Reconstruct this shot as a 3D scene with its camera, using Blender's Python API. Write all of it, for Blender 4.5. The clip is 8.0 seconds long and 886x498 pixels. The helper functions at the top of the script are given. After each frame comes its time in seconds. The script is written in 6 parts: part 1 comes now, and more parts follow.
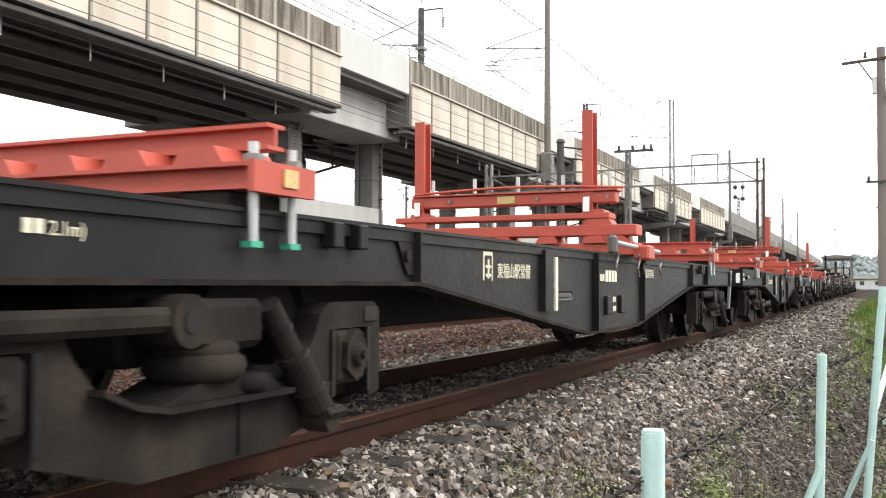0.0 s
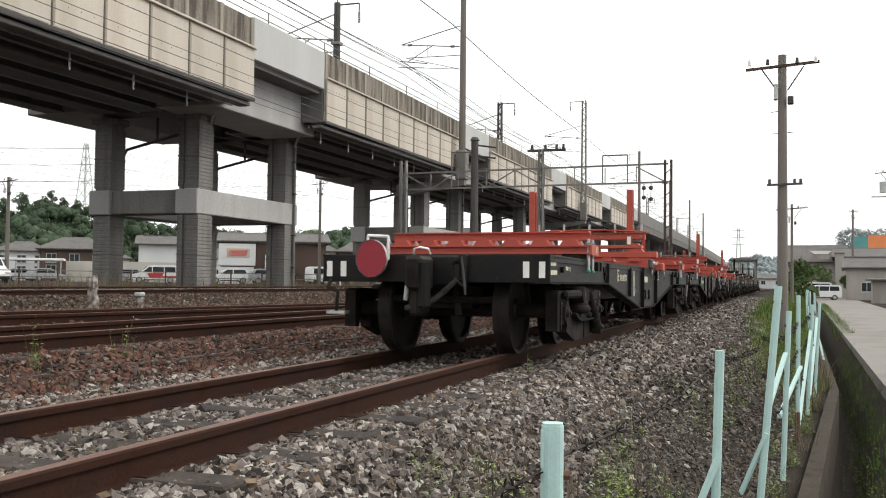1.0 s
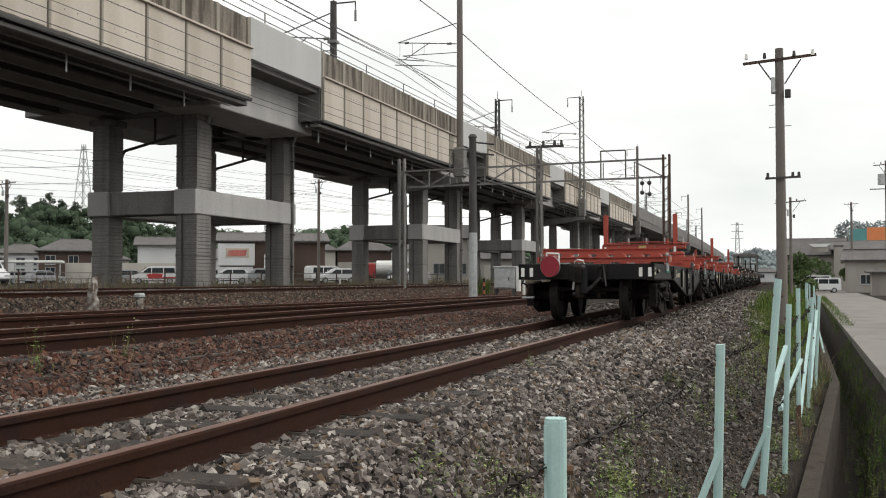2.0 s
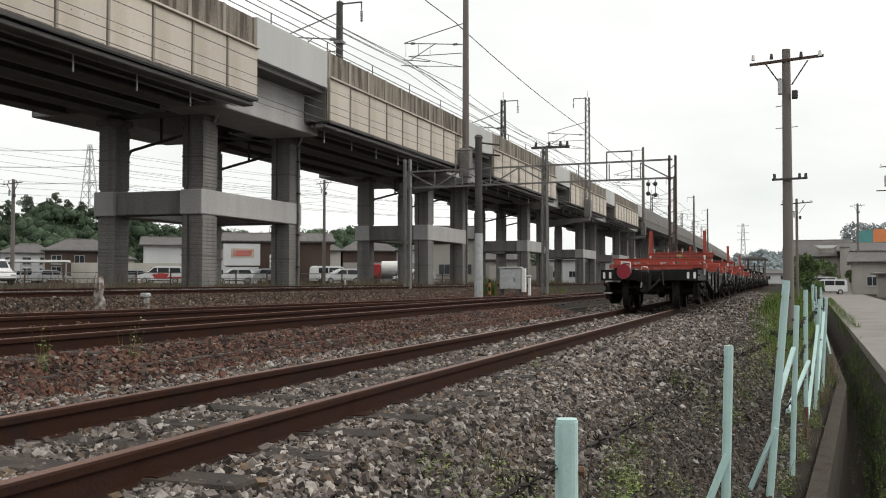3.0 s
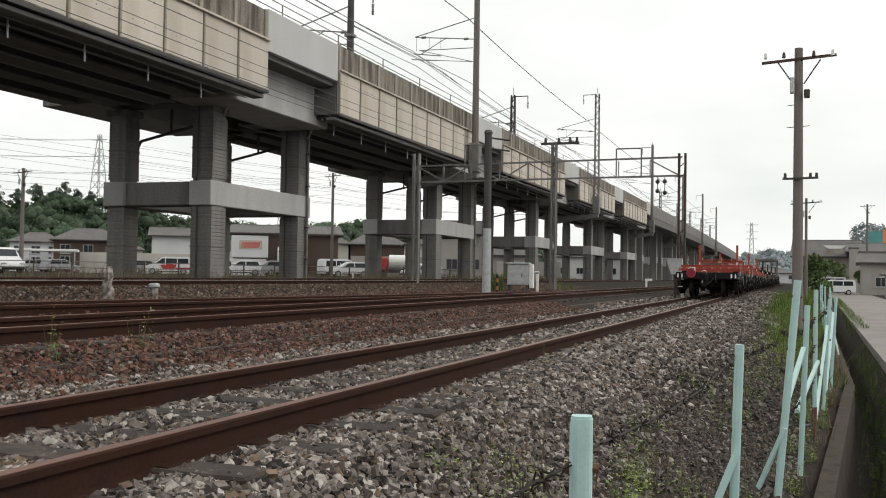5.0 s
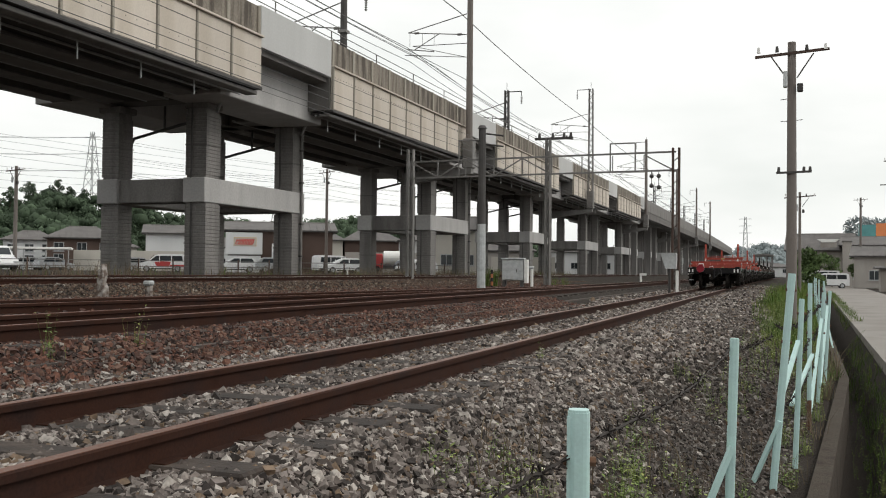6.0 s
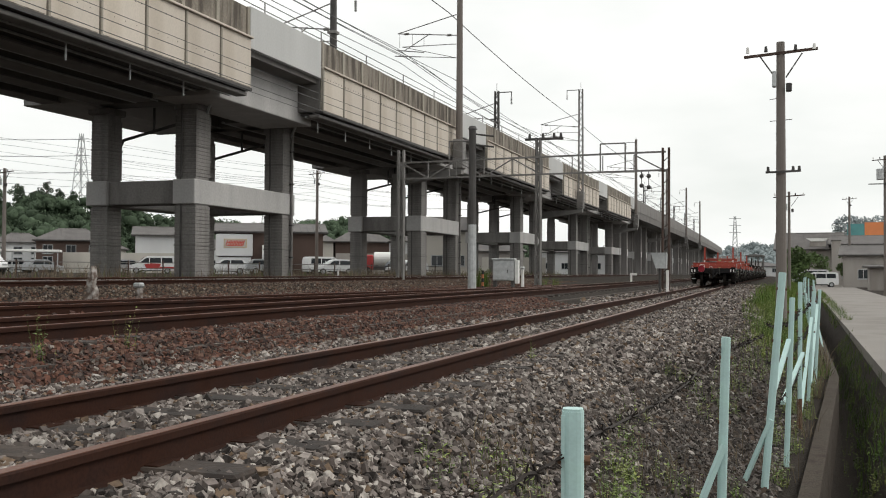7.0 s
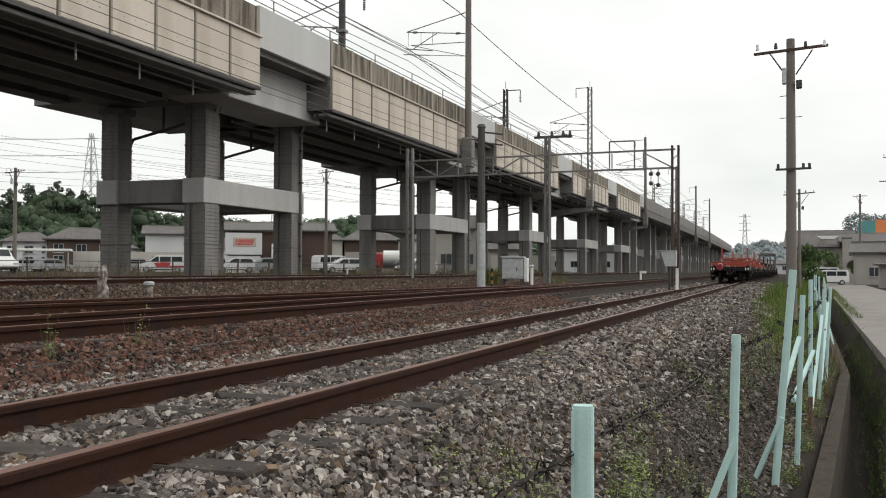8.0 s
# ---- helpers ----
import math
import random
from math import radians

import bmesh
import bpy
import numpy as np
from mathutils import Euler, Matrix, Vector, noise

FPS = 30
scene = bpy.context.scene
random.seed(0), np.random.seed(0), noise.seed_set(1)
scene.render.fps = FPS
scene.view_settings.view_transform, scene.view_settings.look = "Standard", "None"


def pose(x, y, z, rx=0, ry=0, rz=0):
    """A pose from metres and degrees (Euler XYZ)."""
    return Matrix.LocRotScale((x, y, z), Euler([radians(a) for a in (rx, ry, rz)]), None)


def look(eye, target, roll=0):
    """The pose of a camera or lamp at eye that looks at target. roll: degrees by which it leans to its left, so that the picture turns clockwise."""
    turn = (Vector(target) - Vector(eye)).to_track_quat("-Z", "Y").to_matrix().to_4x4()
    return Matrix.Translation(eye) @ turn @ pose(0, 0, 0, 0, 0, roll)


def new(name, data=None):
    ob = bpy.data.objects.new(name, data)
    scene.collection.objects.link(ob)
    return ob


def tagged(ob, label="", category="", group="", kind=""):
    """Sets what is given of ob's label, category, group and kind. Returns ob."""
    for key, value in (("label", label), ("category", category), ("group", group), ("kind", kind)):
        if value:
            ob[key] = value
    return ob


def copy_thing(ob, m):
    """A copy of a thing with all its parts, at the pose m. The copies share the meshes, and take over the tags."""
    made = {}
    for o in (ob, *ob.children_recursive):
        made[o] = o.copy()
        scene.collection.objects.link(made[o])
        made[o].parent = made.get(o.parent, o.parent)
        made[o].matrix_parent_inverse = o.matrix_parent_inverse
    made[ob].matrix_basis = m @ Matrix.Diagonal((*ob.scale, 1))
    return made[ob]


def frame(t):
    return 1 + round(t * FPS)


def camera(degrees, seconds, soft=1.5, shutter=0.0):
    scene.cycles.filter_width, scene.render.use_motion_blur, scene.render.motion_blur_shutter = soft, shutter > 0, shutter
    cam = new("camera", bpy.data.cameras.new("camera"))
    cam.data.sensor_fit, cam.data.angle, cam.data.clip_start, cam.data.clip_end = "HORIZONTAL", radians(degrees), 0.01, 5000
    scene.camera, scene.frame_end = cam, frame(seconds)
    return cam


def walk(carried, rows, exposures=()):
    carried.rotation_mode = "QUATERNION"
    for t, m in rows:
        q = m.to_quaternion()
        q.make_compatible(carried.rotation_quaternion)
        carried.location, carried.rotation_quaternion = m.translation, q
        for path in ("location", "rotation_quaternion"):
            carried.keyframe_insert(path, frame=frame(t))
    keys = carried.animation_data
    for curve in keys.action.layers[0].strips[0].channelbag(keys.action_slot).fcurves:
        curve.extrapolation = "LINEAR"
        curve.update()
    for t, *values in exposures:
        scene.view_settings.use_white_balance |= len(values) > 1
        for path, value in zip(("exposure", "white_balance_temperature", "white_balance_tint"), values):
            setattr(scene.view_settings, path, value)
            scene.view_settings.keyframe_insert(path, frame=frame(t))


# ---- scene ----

cam = camera(49.2, 8.0, soft=1.05, shutter=0.12)
PATH = (
    (0.0, 0.023, 0.034, 0.654, 24.180, 2.151, -0.157),
    (0.2, 0.046, 0.031, 0.655, 22.231, 1.931, 0.028),
    (0.4, 0.055, 0.022, 0.654, 21.110, 1.722, -0.250),
    (0.7, 0.065, 0.004, 0.653, 19.637, 1.612, -0.060),
    (1.0, 0.053, 0.006, 0.654, 19.085, 1.976, -0.600),
    (1.5, 0.055, -0.004, 0.654, 18.888, 1.807, -0.046),
    (3.0, 0.034, 0.004, 0.651, 19.354, 1.863, -0.055),
    (3.5, 0.029, 0.006, 0.651, 19.496, 1.870, -0.542),
    (4.0, 0.015, 0.013, 0.649, 19.763, 1.695, -0.667),
    (4.5, 0.011, 0.010, 0.650, 19.818, 1.641, -0.920),
    (6.0, 0.007, 0.000, 0.648, 19.454, 1.300, -0.560),
    (6.5, 0.003, 0.001, 0.646, 19.108, 1.331, -0.365),
    (7.0, 0.000, 0.000, 0.645, 18.900, 1.350, -0.300),
    (7.5, 0.001, -0.002, 0.645, 19.094, 1.437, -0.397),
    (8.0, -0.001, -0.001, 0.642, 19.439, 1.252, -0.200),
)
EXPOSURES = ((0.0, 1.15), (0.3, 1.03), (0.5, 0.9), (0.7, 0.72), (1.0, 0.39), (1.3, 0.13), (1.6, 0.0), (8.0, -0.03))
walk(cam, [(t, pose(x, y, z, 90 + p, r, a)) for t, x, y, z, a, p, r in PATH], EXPOSURES)

# ---- daylight: a bright, even overcast ----
world = bpy.data.worlds.new("sky")
scene.world = world
world.use_nodes = True
wn, wl = world.node_tree.nodes, world.node_tree.links
wn.clear()
sky = wn.new("ShaderNodeTexSky")
sky.sky_type, sky.sun_disc = "NISHITA", False
sky.sun_elevation, sky.sun_rotation = radians(42), radians(68)
sky.dust_density, sky.air_density = 6.0, 1.0
gain = wn.new("ShaderNodeMix")
gain.data_type, gain.blend_type = "RGBA", "MULTIPLY"
gain.inputs[0].default_value = 1.0
wl.new(sky.outputs[0], gain.inputs[6])
gain.inputs[7].default_value = (0.05, 0.05, 0.05, 1)
coords = wn.new("ShaderNodeTexCoord")
cloud = wn.new("ShaderNodeTexNoise")
cloud.inputs["Scale"].default_value, cloud.inputs["Detail"].default_value = 2.5, 5.0
squash = wn.new("ShaderNodeMapping")
squash.inputs["Scale"].default_value = (1, 1, 3)
wl.new(coords.outputs["Generated"], squash.inputs[0])
wl.new(squash.outputs[0], cloud.inputs["Vector"])
ramp = wn.new("ShaderNodeValToRGB")
ramp.color_ramp.elements[0].position, ramp.color_ramp.elements[1].position = 0.32, 0.62
ramp.color_ramp.elements[0].color, ramp.color_ramp.elements[1].color = (0.8, 0.83, 0.8, 1), (1.0, 1.0, 0.98, 1)
wl.new(cloud.outputs["Fac"], ramp.inputs[0])
blend = wn.new("ShaderNodeMix")
blend.data_type = "RGBA"
blend.inputs[0].default_value = 0.9
wl.new(gain.outputs[2], blend.inputs[6])
wl.new(ramp.outputs[0], blend.inputs[7])
background = wn.new("ShaderNodeBackground")
background.inputs["Strength"].default_value = 1.2
wl.new(blend.outputs[2], background.inputs[0])
out = wn.new("ShaderNodeOutputWorld")
wl.new(background.outputs[0], out.inputs[0])

sun = new("sun", bpy.data.lights.new("sun", "SUN"))
sun.data.energy, sun.data.angle, sun.data.color = 1.15, radians(24), (1.0, 0.97, 0.92)
sun.matrix_world = look((46, 19, 45), (0, 0, 0))


# ---- materials ----
def mat(name, base, rough=0.8, metal=0.0, scale=6.0, vary=0.25, fine=60.0, bump=0.15, dirt=None, dirt_at=0.55, streak=False, island=0.0, piece=0.0, depth=0.01):
    """base colour broken up by two noises; dirt: a second colour in patches, drawn out downwards where streak is set."""
    m = bpy.data.materials.new(name)
    m.use_nodes = True
    n, l = m.node_tree.nodes, m.node_tree.links
    b = n["Principled BSDF"]
    tc = n.new("ShaderNodeTexCoord")
    geo = n.new("ShaderNodeNewGeometry")
    big = n.new("ShaderNodeTexNoise")
    big.inputs["Scale"].default_value, big.inputs["Detail"].default_value = scale, 6
    small = n.new("ShaderNodeTexNoise")
    small.inputs["Scale"].default_value, small.inputs["Detail"].default_value = fine, 4
    mp = n.new("ShaderNodeMapping")
    if streak:
        mp.inputs["Scale"].default_value = (1, 1, 0.12)
    src = geo.outputs["Position"] if piece == 0.0 else tc.outputs["Object"]
    if name.startswith("wagon") or name.startswith("red"):
        src = tc.outputs["Object"]
    l.new(src, mp.inputs[0])
    l.new(mp.outputs[0], big.inputs["Vector"])
    l.new(src, small.inputs["Vector"])
    def mix(kind, fac, a, c):
        x = n.new("ShaderNodeMix")
        x.data_type, x.blend_type = "RGBA", kind
        for sock, v in ((x.inputs[0], fac), (x.inputs[6], a), (x.inputs[7], c)):
            if hasattr(v, "is_output"):
                l.new(v, sock)
            else:
                sock.default_value = v
        return x.outputs[2]
    def rng(value, lo, hi, a=0.3, c=0.7):
        x = n.new("ShaderNodeMapRange")
        x.inputs[1].default_value, x.inputs[2].default_value = a, c
        x.inputs[3].default_value, x.inputs[4].default_value = lo, hi
        l.new(value, x.inputs[0])
        return x.outputs[0]
    col = (*base, 1)
    if dirt:
        col = mix("MIX", rng(big.outputs["Fac"], 0, 1, dirt_at - 0.12, dirt_at + 0.12), col, (*dirt, 1))
    col = mix("MULTIPLY", 1.0, col, rng(big.outputs["Fac"], 1 - vary, 1 + vary))
    col = mix("MULTIPLY", 1.0, col, rng(small.outputs["Fac"], 1 - vary * 0.7, 1 + vary * 0.7))
    if island:
        col = mix("MULTIPLY", 1.0, col, rng(geo.outputs["Random Per Island"], 1 - island, 1 + island, 0, 1))
    if piece:
        info = n.new("ShaderNodeObjectInfo")
        col = mix("MULTIPLY", 1.0, col, rng(info.outputs["Random"], 1 - piece, 1 + piece, 0, 1))
    l.new(col, b.inputs["Base Color"])
    l.new(rng(small.outputs["Fac"], rough - 0.08, min(1, rough + 0.1)), b.inputs["Roughness"])
    b.inputs["Metallic"].default_value = metal
    if name.startswith("wagon"):
        b.inputs["Specular IOR Level"].default_value = 0.16
    if name.startswith(("mossy", "grass", "soil", "hazy", "rusty_rail")):
        b.inputs["Specular IOR Level"].default_value = 0.12
    if bump:
        bp = n.new("ShaderNodeBump")
        bp.inputs["Strength"].default_value, bp.inputs["Distance"].default_value = bump, depth
        l.new(small.outputs["Fac"], bp.inputs["Height"])
        l.new(bp.outputs[0], b.inputs["Normal"])
    return m


def stone_mat(name, colours, seed_scale=4.0):
    """crushed stone: each stone has its own colour out of a ramp, with dust in patches."""
    m = bpy.data.materials.new(name)
    m.use_nodes = True
    n, l = m.node_tree.nodes, m.node_tree.links
    b = n["Principled BSDF"]
    geo = n.new("ShaderNodeNewGeometry")
    info = n.new("ShaderNodeObjectInfo")
    add = n.new("ShaderNodeMath")
    add.operation = "ADD"
    l.new(geo.outputs["Random Per Island"], add.inputs[0])
    l.new(info.outputs["Random"], add.inputs[1])
    frac = n.new("ShaderNodeMath")
    frac.operation = "FRACT"
    l.new(add.outputs[0], frac.inputs[0])
    r = n.new("ShaderNodeValToRGB")
    r.color_ramp.interpolation = "CONSTANT"
    e = r.color_ramp.elements
    while len(e) < len(colours):
        e.new(0.5)
    for i, (at, c) in enumerate(colours):
        e[i].position, e[i].color = at, (*c, 1)
    l.new(frac.outputs[0], r.inputs[0])
    nz = n.new("ShaderNodeTexNoise")
    nz.inputs["Scale"].default_value, nz.inputs["Detail"].default_value = 45, 4
    l.new(geo.outputs["Position"], nz.inputs["Vector"])
    nb = n.new("ShaderNodeTexNoise")
    nb.inputs["Scale"].default_value = seed_scale * 0.25
    l.new(geo.outputs["Position"], nb.inputs["Vector"])
    def rng(v, lo, hi):
        x = n.new("ShaderNodeMapRange")
        x.inputs[1].default_value, x.inputs[2].default_value, x.inputs[3].default_value, x.inputs[4].default_value = 0.3, 0.7, lo, hi
        l.new(v, x.inputs[0])
        return x.outputs[0]
    def mul(a, c):
        x = n.new("ShaderNodeMix")
        x.data_type, x.blend_type = "RGBA", "MULTIPLY"
        x.inputs[0].default_value = 1
        l.new(a, x.inputs[6])
        l.new(c, x.inputs[7])
        return x.outputs[2]
    l.new(mul(mul(r.outputs[0], rng(nz.outputs["Fac"], 0.7, 1.3)), rng(nb.outputs["Fac"], 0.8, 1.2)), b.inputs["Base Color"])
    b.inputs["Roughness"].default_value = 0.9
    bp = n.new("ShaderNodeBump")
    bp.inputs["Strength"].default_value, bp.inputs["Distance"].default_value = 0.4, 0.006
    l.new(nz.outputs["Fac"], bp.inputs["Height"])
    l.new(bp.outputs[0], b.inputs["Normal"])
    return m


DIRTY_STONES = [(0.0, (0.055, 0.044, 0.038)), (0.26, (0.09, 0.074, 0.062)), (0.46, (0.029, 0.023, 0.019)), (0.64, (0.125, 0.107, 0.094)), (0.8, (0.07, 0.049, 0.035)), (0.93, (0.216, 0.199, 0.178))]
GREY_STONES = [(0.0, (0.078, 0.062, 0.054)), (0.22, (0.158, 0.132, 0.118)), (0.44, (0.026, 0.02, 0.017)), (0.6, (0.222, 0.192, 0.172)), (0.78, (0.15, 0.103, 0.068)), (0.87, (0.36, 0.325, 0.292))]
RED_STONES = [(0.0, (0.075, 0.036, 0.026)), (0.26, (0.12, 0.052, 0.034)), (0.5, (0.036, 0.02, 0.016)), (0.7, (0.14, 0.078, 0.055)), (0.84, (0.085, 0.063, 0.053)), (0.95, (0.2, 0.172, 0.148))]
BUFF_STONES = [(0.0, (0.075, 0.05, 0.037)), (0.3, (0.115, 0.08, 0.057)), (0.55, (0.04, 0.026, 0.02)), (0.75, (0.15, 0.115, 0.085)), (0.88, (0.11, 0.055, 0.034)), (0.97, (0.25, 0.22, 0.185))]
M = dict(
    grey_stone=stone_mat("grey_ballast", GREY_STONES), dirty_stone=stone_mat("dirty_ballast", DIRTY_STONES), red_stone=stone_mat("rusty_ballast", RED_STONES), buff_stone=stone_mat("buff_ballast", BUFF_STONES),
    soil=mat("soil", (0.034, 0.0275, 0.022), 0.95, scale=0.7, vary=0.35, fine=28, bump=0.8, dirt=(0.025, 0.02, 0.016), depth=0.03),
    rust=mat("rusty_rail", (0.043, 0.0185, 0.012), 0.85, 0.1, scale=3, vary=0.35, fine=70, dirt=(0.021, 0.0115, 0.0095)),
    railhead=mat("worn_railhead", (0.17, 0.085, 0.06), 0.45, 0.5, scale=2, vary=0.25, fine=50, bump=0.05),
    shiny=mat("polished_railhead", (0.66, 0.64, 0.6), 0.5, 0.8, scale=2, vary=0.15, bump=0.02),
    sleeper=mat("weathered_sleeper", (0.03, 0.022, 0.018), 0.9, scale=5, vary=0.35, fine=35, bump=0.6, dirt=(0.044, 0.033, 0.026), piece=0.25),
    concrete=mat("weathered_concrete", (0.25, 0.237, 0.225), 0.85, scale=1.6, vary=0.26, fine=14, bump=0.25, dirt=(0.12, 0.112, 0.106), dirt_at=0.52, streak=True),
    trough=mat("dusty_trough_lid", (0.058, 0.047, 0.04), 0.95, scale=2.5, vary=0.35, fine=40, bump=0.5, dirt=(0.055, 0.036, 0.028)),
    kerb=mat("mossy_kerb_concrete", (0.07, 0.056, 0.046), 0.95, scale=3, vary=0.4, fine=50, bump=0.7, dirt=(0.05, 0.043, 0.034), dirt_at=0.52),
    # darker grey than the columns: deck slabs, girders, cross heads, bands
    dark_concrete=mat("dark_grey_concrete", (0.17, 0.16, 0.15), 0.9, scale=0.8, vary=0.2, fine=12, bump=0.2, dirt=(0.1, 0.095, 0.09), streak=True),
    pale_concrete=mat("pale_concrete", (0.5, 0.5, 0.49), 0.8, scale=0.7, vary=0.08, fine=14, bump=0.1, streak=True),
    tie=mat("smooth_grey_concrete", (0.39, 0.38, 0.37), 0.8, scale=1.1, vary=0.14, fine=14, bump=0.1, streak=True),
    flaking=mat("flaking_white_paint", (0.46, 0.43, 0.4), 0.85, scale=9, vary=0.2, fine=40, bump=0.5, dirt=(0.1, 0.07, 0.055), dirt_at=0.46),
    panel_rib=mat("pale_stained_concrete", (0.36, 0.33, 0.28), 0.85, scale=2.0, vary=0.2, fine=20, bump=0.15, dirt=(0.2, 0.175, 0.14), dirt_at=0.55, streak=True),
    panel=mat("cream_panel", (0.58, 0.52, 0.45), 0.75, scale=0.8, vary=0.1, fine=20, bump=0.08, dirt=(0.43, 0.375, 0.31), dirt_at=0.58, streak=True, piece=0.08),
    parapet=mat("stained_parapet", (0.33, 0.29, 0.24), 0.9, scale=3.2, vary=0.34, fine=16, bump=0.2, dirt=(0.07, 0.058, 0.047), dirt_at=0.48, streak=True),
    steel=mat("grey_steel", (0.2, 0.19, 0.18), 0.6, 0.4, scale=2, vary=0.2),
    dark_steel=mat("dark_steel", (0.07, 0.065, 0.062), 0.65, 0.3, scale=2, vary=0.25),
    brown_steel=mat("rusty_brown_steel", (0.075, 0.046, 0.036), 0.8, 0.1, scale=2, vary=0.25),
    pole=mat("utility_pole_concrete", (0.19, 0.165, 0.15), 0.85, scale=1.5, vary=0.15, fine=30, bump=0.15, dirt=(0.14, 0.12, 0.105), streak=True),
    zinc=mat("galvanised_steel", (0.45, 0.46, 0.46), 0.45, 0.6, scale=8, vary=0.15, bump=0.05),
    wire=mat("wire", (0.1, 0.1, 0.1), 0.6, 0.4, bump=0),
    mint=mat("mint_paint", (0.44, 0.61, 0.59), 0.5, scale=9, vary=0.07, fine=120, bump=0.05, dirt=(0.42, 0.6, 0.55), dirt_at=0.62),
    stalk=mat("tarnished_wire", (0.022, 0.016, 0.013), 0.9, scale=20, vary=0.3),
    stripe=mat("faded_orange", (0.38, 0.13, 0.05), 0.6, scale=12, vary=0.1),
    bush=mat("bright_bush_leaves", (0.085, 0.13, 0.04), 0.8, scale=0.5, vary=0.3, fine=3, bump=0, island=0.4),
    rustspot=mat("rust_patch", (0.12, 0.062, 0.036), 0.9, scale=20, vary=0.3),
    wagon=mat("wagon_black", (0.0112, 0.0105, 0.0115), 0.5, 0.0, scale=2.5, vary=0.3, fine=40, bump=0.06, dirt=(0.0165, 0.0145, 0.013), dirt_at=0.52),
    wagon_dust=mat("wagon_underframe_brown", (0.0135, 0.011, 0.0098), 0.9, 0.0, scale=4, vary=0.4, fine=50, bump=0.3, dirt=(0.021, 0.0165, 0.0135)),
    wagon_wheel=mat("wagon_wheel_steel", (0.024, 0.0205, 0.018), 0.6, 0.3, scale=8, vary=0.25),
    red=mat("red_paint", (0.41, 0.062, 0.036), 0.5, 0.0, scale=4, vary=0.14, fine=60, bump=0.06, dirt=(0.3, 0.045, 0.028), dirt_at=0.6),
    red_disc=mat("red_disc_paint", (0.26, 0.008, 0.022), 0.45, 0.0, scale=10, vary=0.1, bump=0.02),
    white=mat("white_paint", (0.78, 0.77, 0.74), 0.55, scale=6, vary=0.06, bump=0.02),
    letter=mat("wagon_white_lettering", (0.68, 0.63, 0.5), 0.7, scale=20, vary=0.2, bump=0.0),
    yellow=mat("yellow_plate", (0.5, 0.36, 0.15), 0.5, scale=12, vary=0.15),
    green_tag=mat("green_tag", (0.03, 0.3, 0.18), 0.5, scale=12, vary=0.15),
    asphalt=mat("worn_asphalt", (0.25, 0.229, 0.208), 0.92, scale=0.6, vary=0.1, fine=40, bump=0.25, dirt=(0.17, 0.153, 0.138)),
    grass=mat("grass_blades", (0.085, 0.145, 0.03), 0.75, scale=1.2, vary=0.3, fine=8, bump=0, island=0.4, dirt=(0.13, 0.15, 0.04)),
    weed=mat("weed_leaves", (0.13, 0.19, 0.04), 0.7, scale=3, vary=0.25, fine=12, bump=0, island=0.45, dirt=(0.2, 0.2, 0.06), dirt_at=0.58),
    dry_grass=mat("dry_grass", (0.15, 0.115, 0.075), 0.8, scale=1.2, vary=0.3, fine=8, bump=0, island=0.4),
    leaf=mat("dark_tree_leaves", (0.03, 0.05, 0.018), 0.8, scale=0.2, vary=0.35, fine=2, bump=0, island=0.45),
    # leaves on the hill: paler and greyer, with the haze in their colour
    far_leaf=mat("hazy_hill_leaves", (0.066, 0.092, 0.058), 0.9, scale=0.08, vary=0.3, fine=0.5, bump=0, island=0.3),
    # pale blue-grey: distance haze put into the base colour
    haze_hill=mat("haze_tinted_hill", (0.24, 0.275, 0.28), 1.0, scale=0.03, vary=0.15, fine=0.3, bump=0),
    bark=mat("bark", (0.07, 0.055, 0.04), 0.9, scale=4, vary=0.3),
    water=mat("ditch_water", (0.03, 0.032, 0.028), 0.06, scale=3, vary=0.2, bump=0.05),
    glass=mat("dark_glass", (0.02, 0.024, 0.028), 0.1, scale=2, vary=0.1, bump=0),
    car_white=mat("white_car_paint", (0.72, 0.72, 0.72), 0.3, scale=2, vary=0.05, bump=0),
    car_silver=mat("silver_car_paint", (0.38, 0.39, 0.4), 0.3, 0.4, scale=2, vary=0.05, bump=0),
    car_red=mat("red_car_paint", (0.4, 0.04, 0.04), 0.35, scale=2, vary=0.06, bump=0),
    car_dark=mat("dark_car_paint", (0.05, 0.055, 0.065), 0.3, scale=2, vary=0.06, bump=0),
    tyre=mat("tyre_rubber", (0.02, 0.02, 0.02), 0.85, scale=8, vary=0.2),
    wall_cream=mat("cream_house_wall", (0.5, 0.47, 0.42), 0.85, scale=0.6, vary=0.1, streak=True),
    wall_white=mat("white_house_wall", (0.66, 0.66, 0.66), 0.8, scale=0.6, vary=0.06, streak=True),
    wall_brown=mat("brown_house_wall", (0.1, 0.065, 0.052), 0.85, scale=0.6, vary=0.15, streak=True),
    wall_grey=mat("grey_shed_wall", (0.4, 0.37, 0.34), 0.85, scale=0.6, vary=0.15, dirt=(0.24, 0.215, 0.195), streak=True),
    roof=mat("grey_roof_tiles", (0.125, 0.115, 0.11), 0.7, scale=0.8, vary=0.2, fine=6, bump=0.3),
    sign_red=mat("red_sign_paint", (0.55, 0.05, 0.03), 0.5, scale=3, vary=0.05, bump=0),
    sign_orange=mat("orange_hoarding", (0.75, 0.25, 0.09), 0.6, scale=1, vary=0.06, bump=0),
    sign_teal=mat("teal_hoarding", (0.1, 0.3, 0.3), 0.6, scale=1, vary=0.1, bump=0),
)


# ---- mesh helpers ----
def finish(ob, material):
    ob.data.materials.append(material)
    return ob


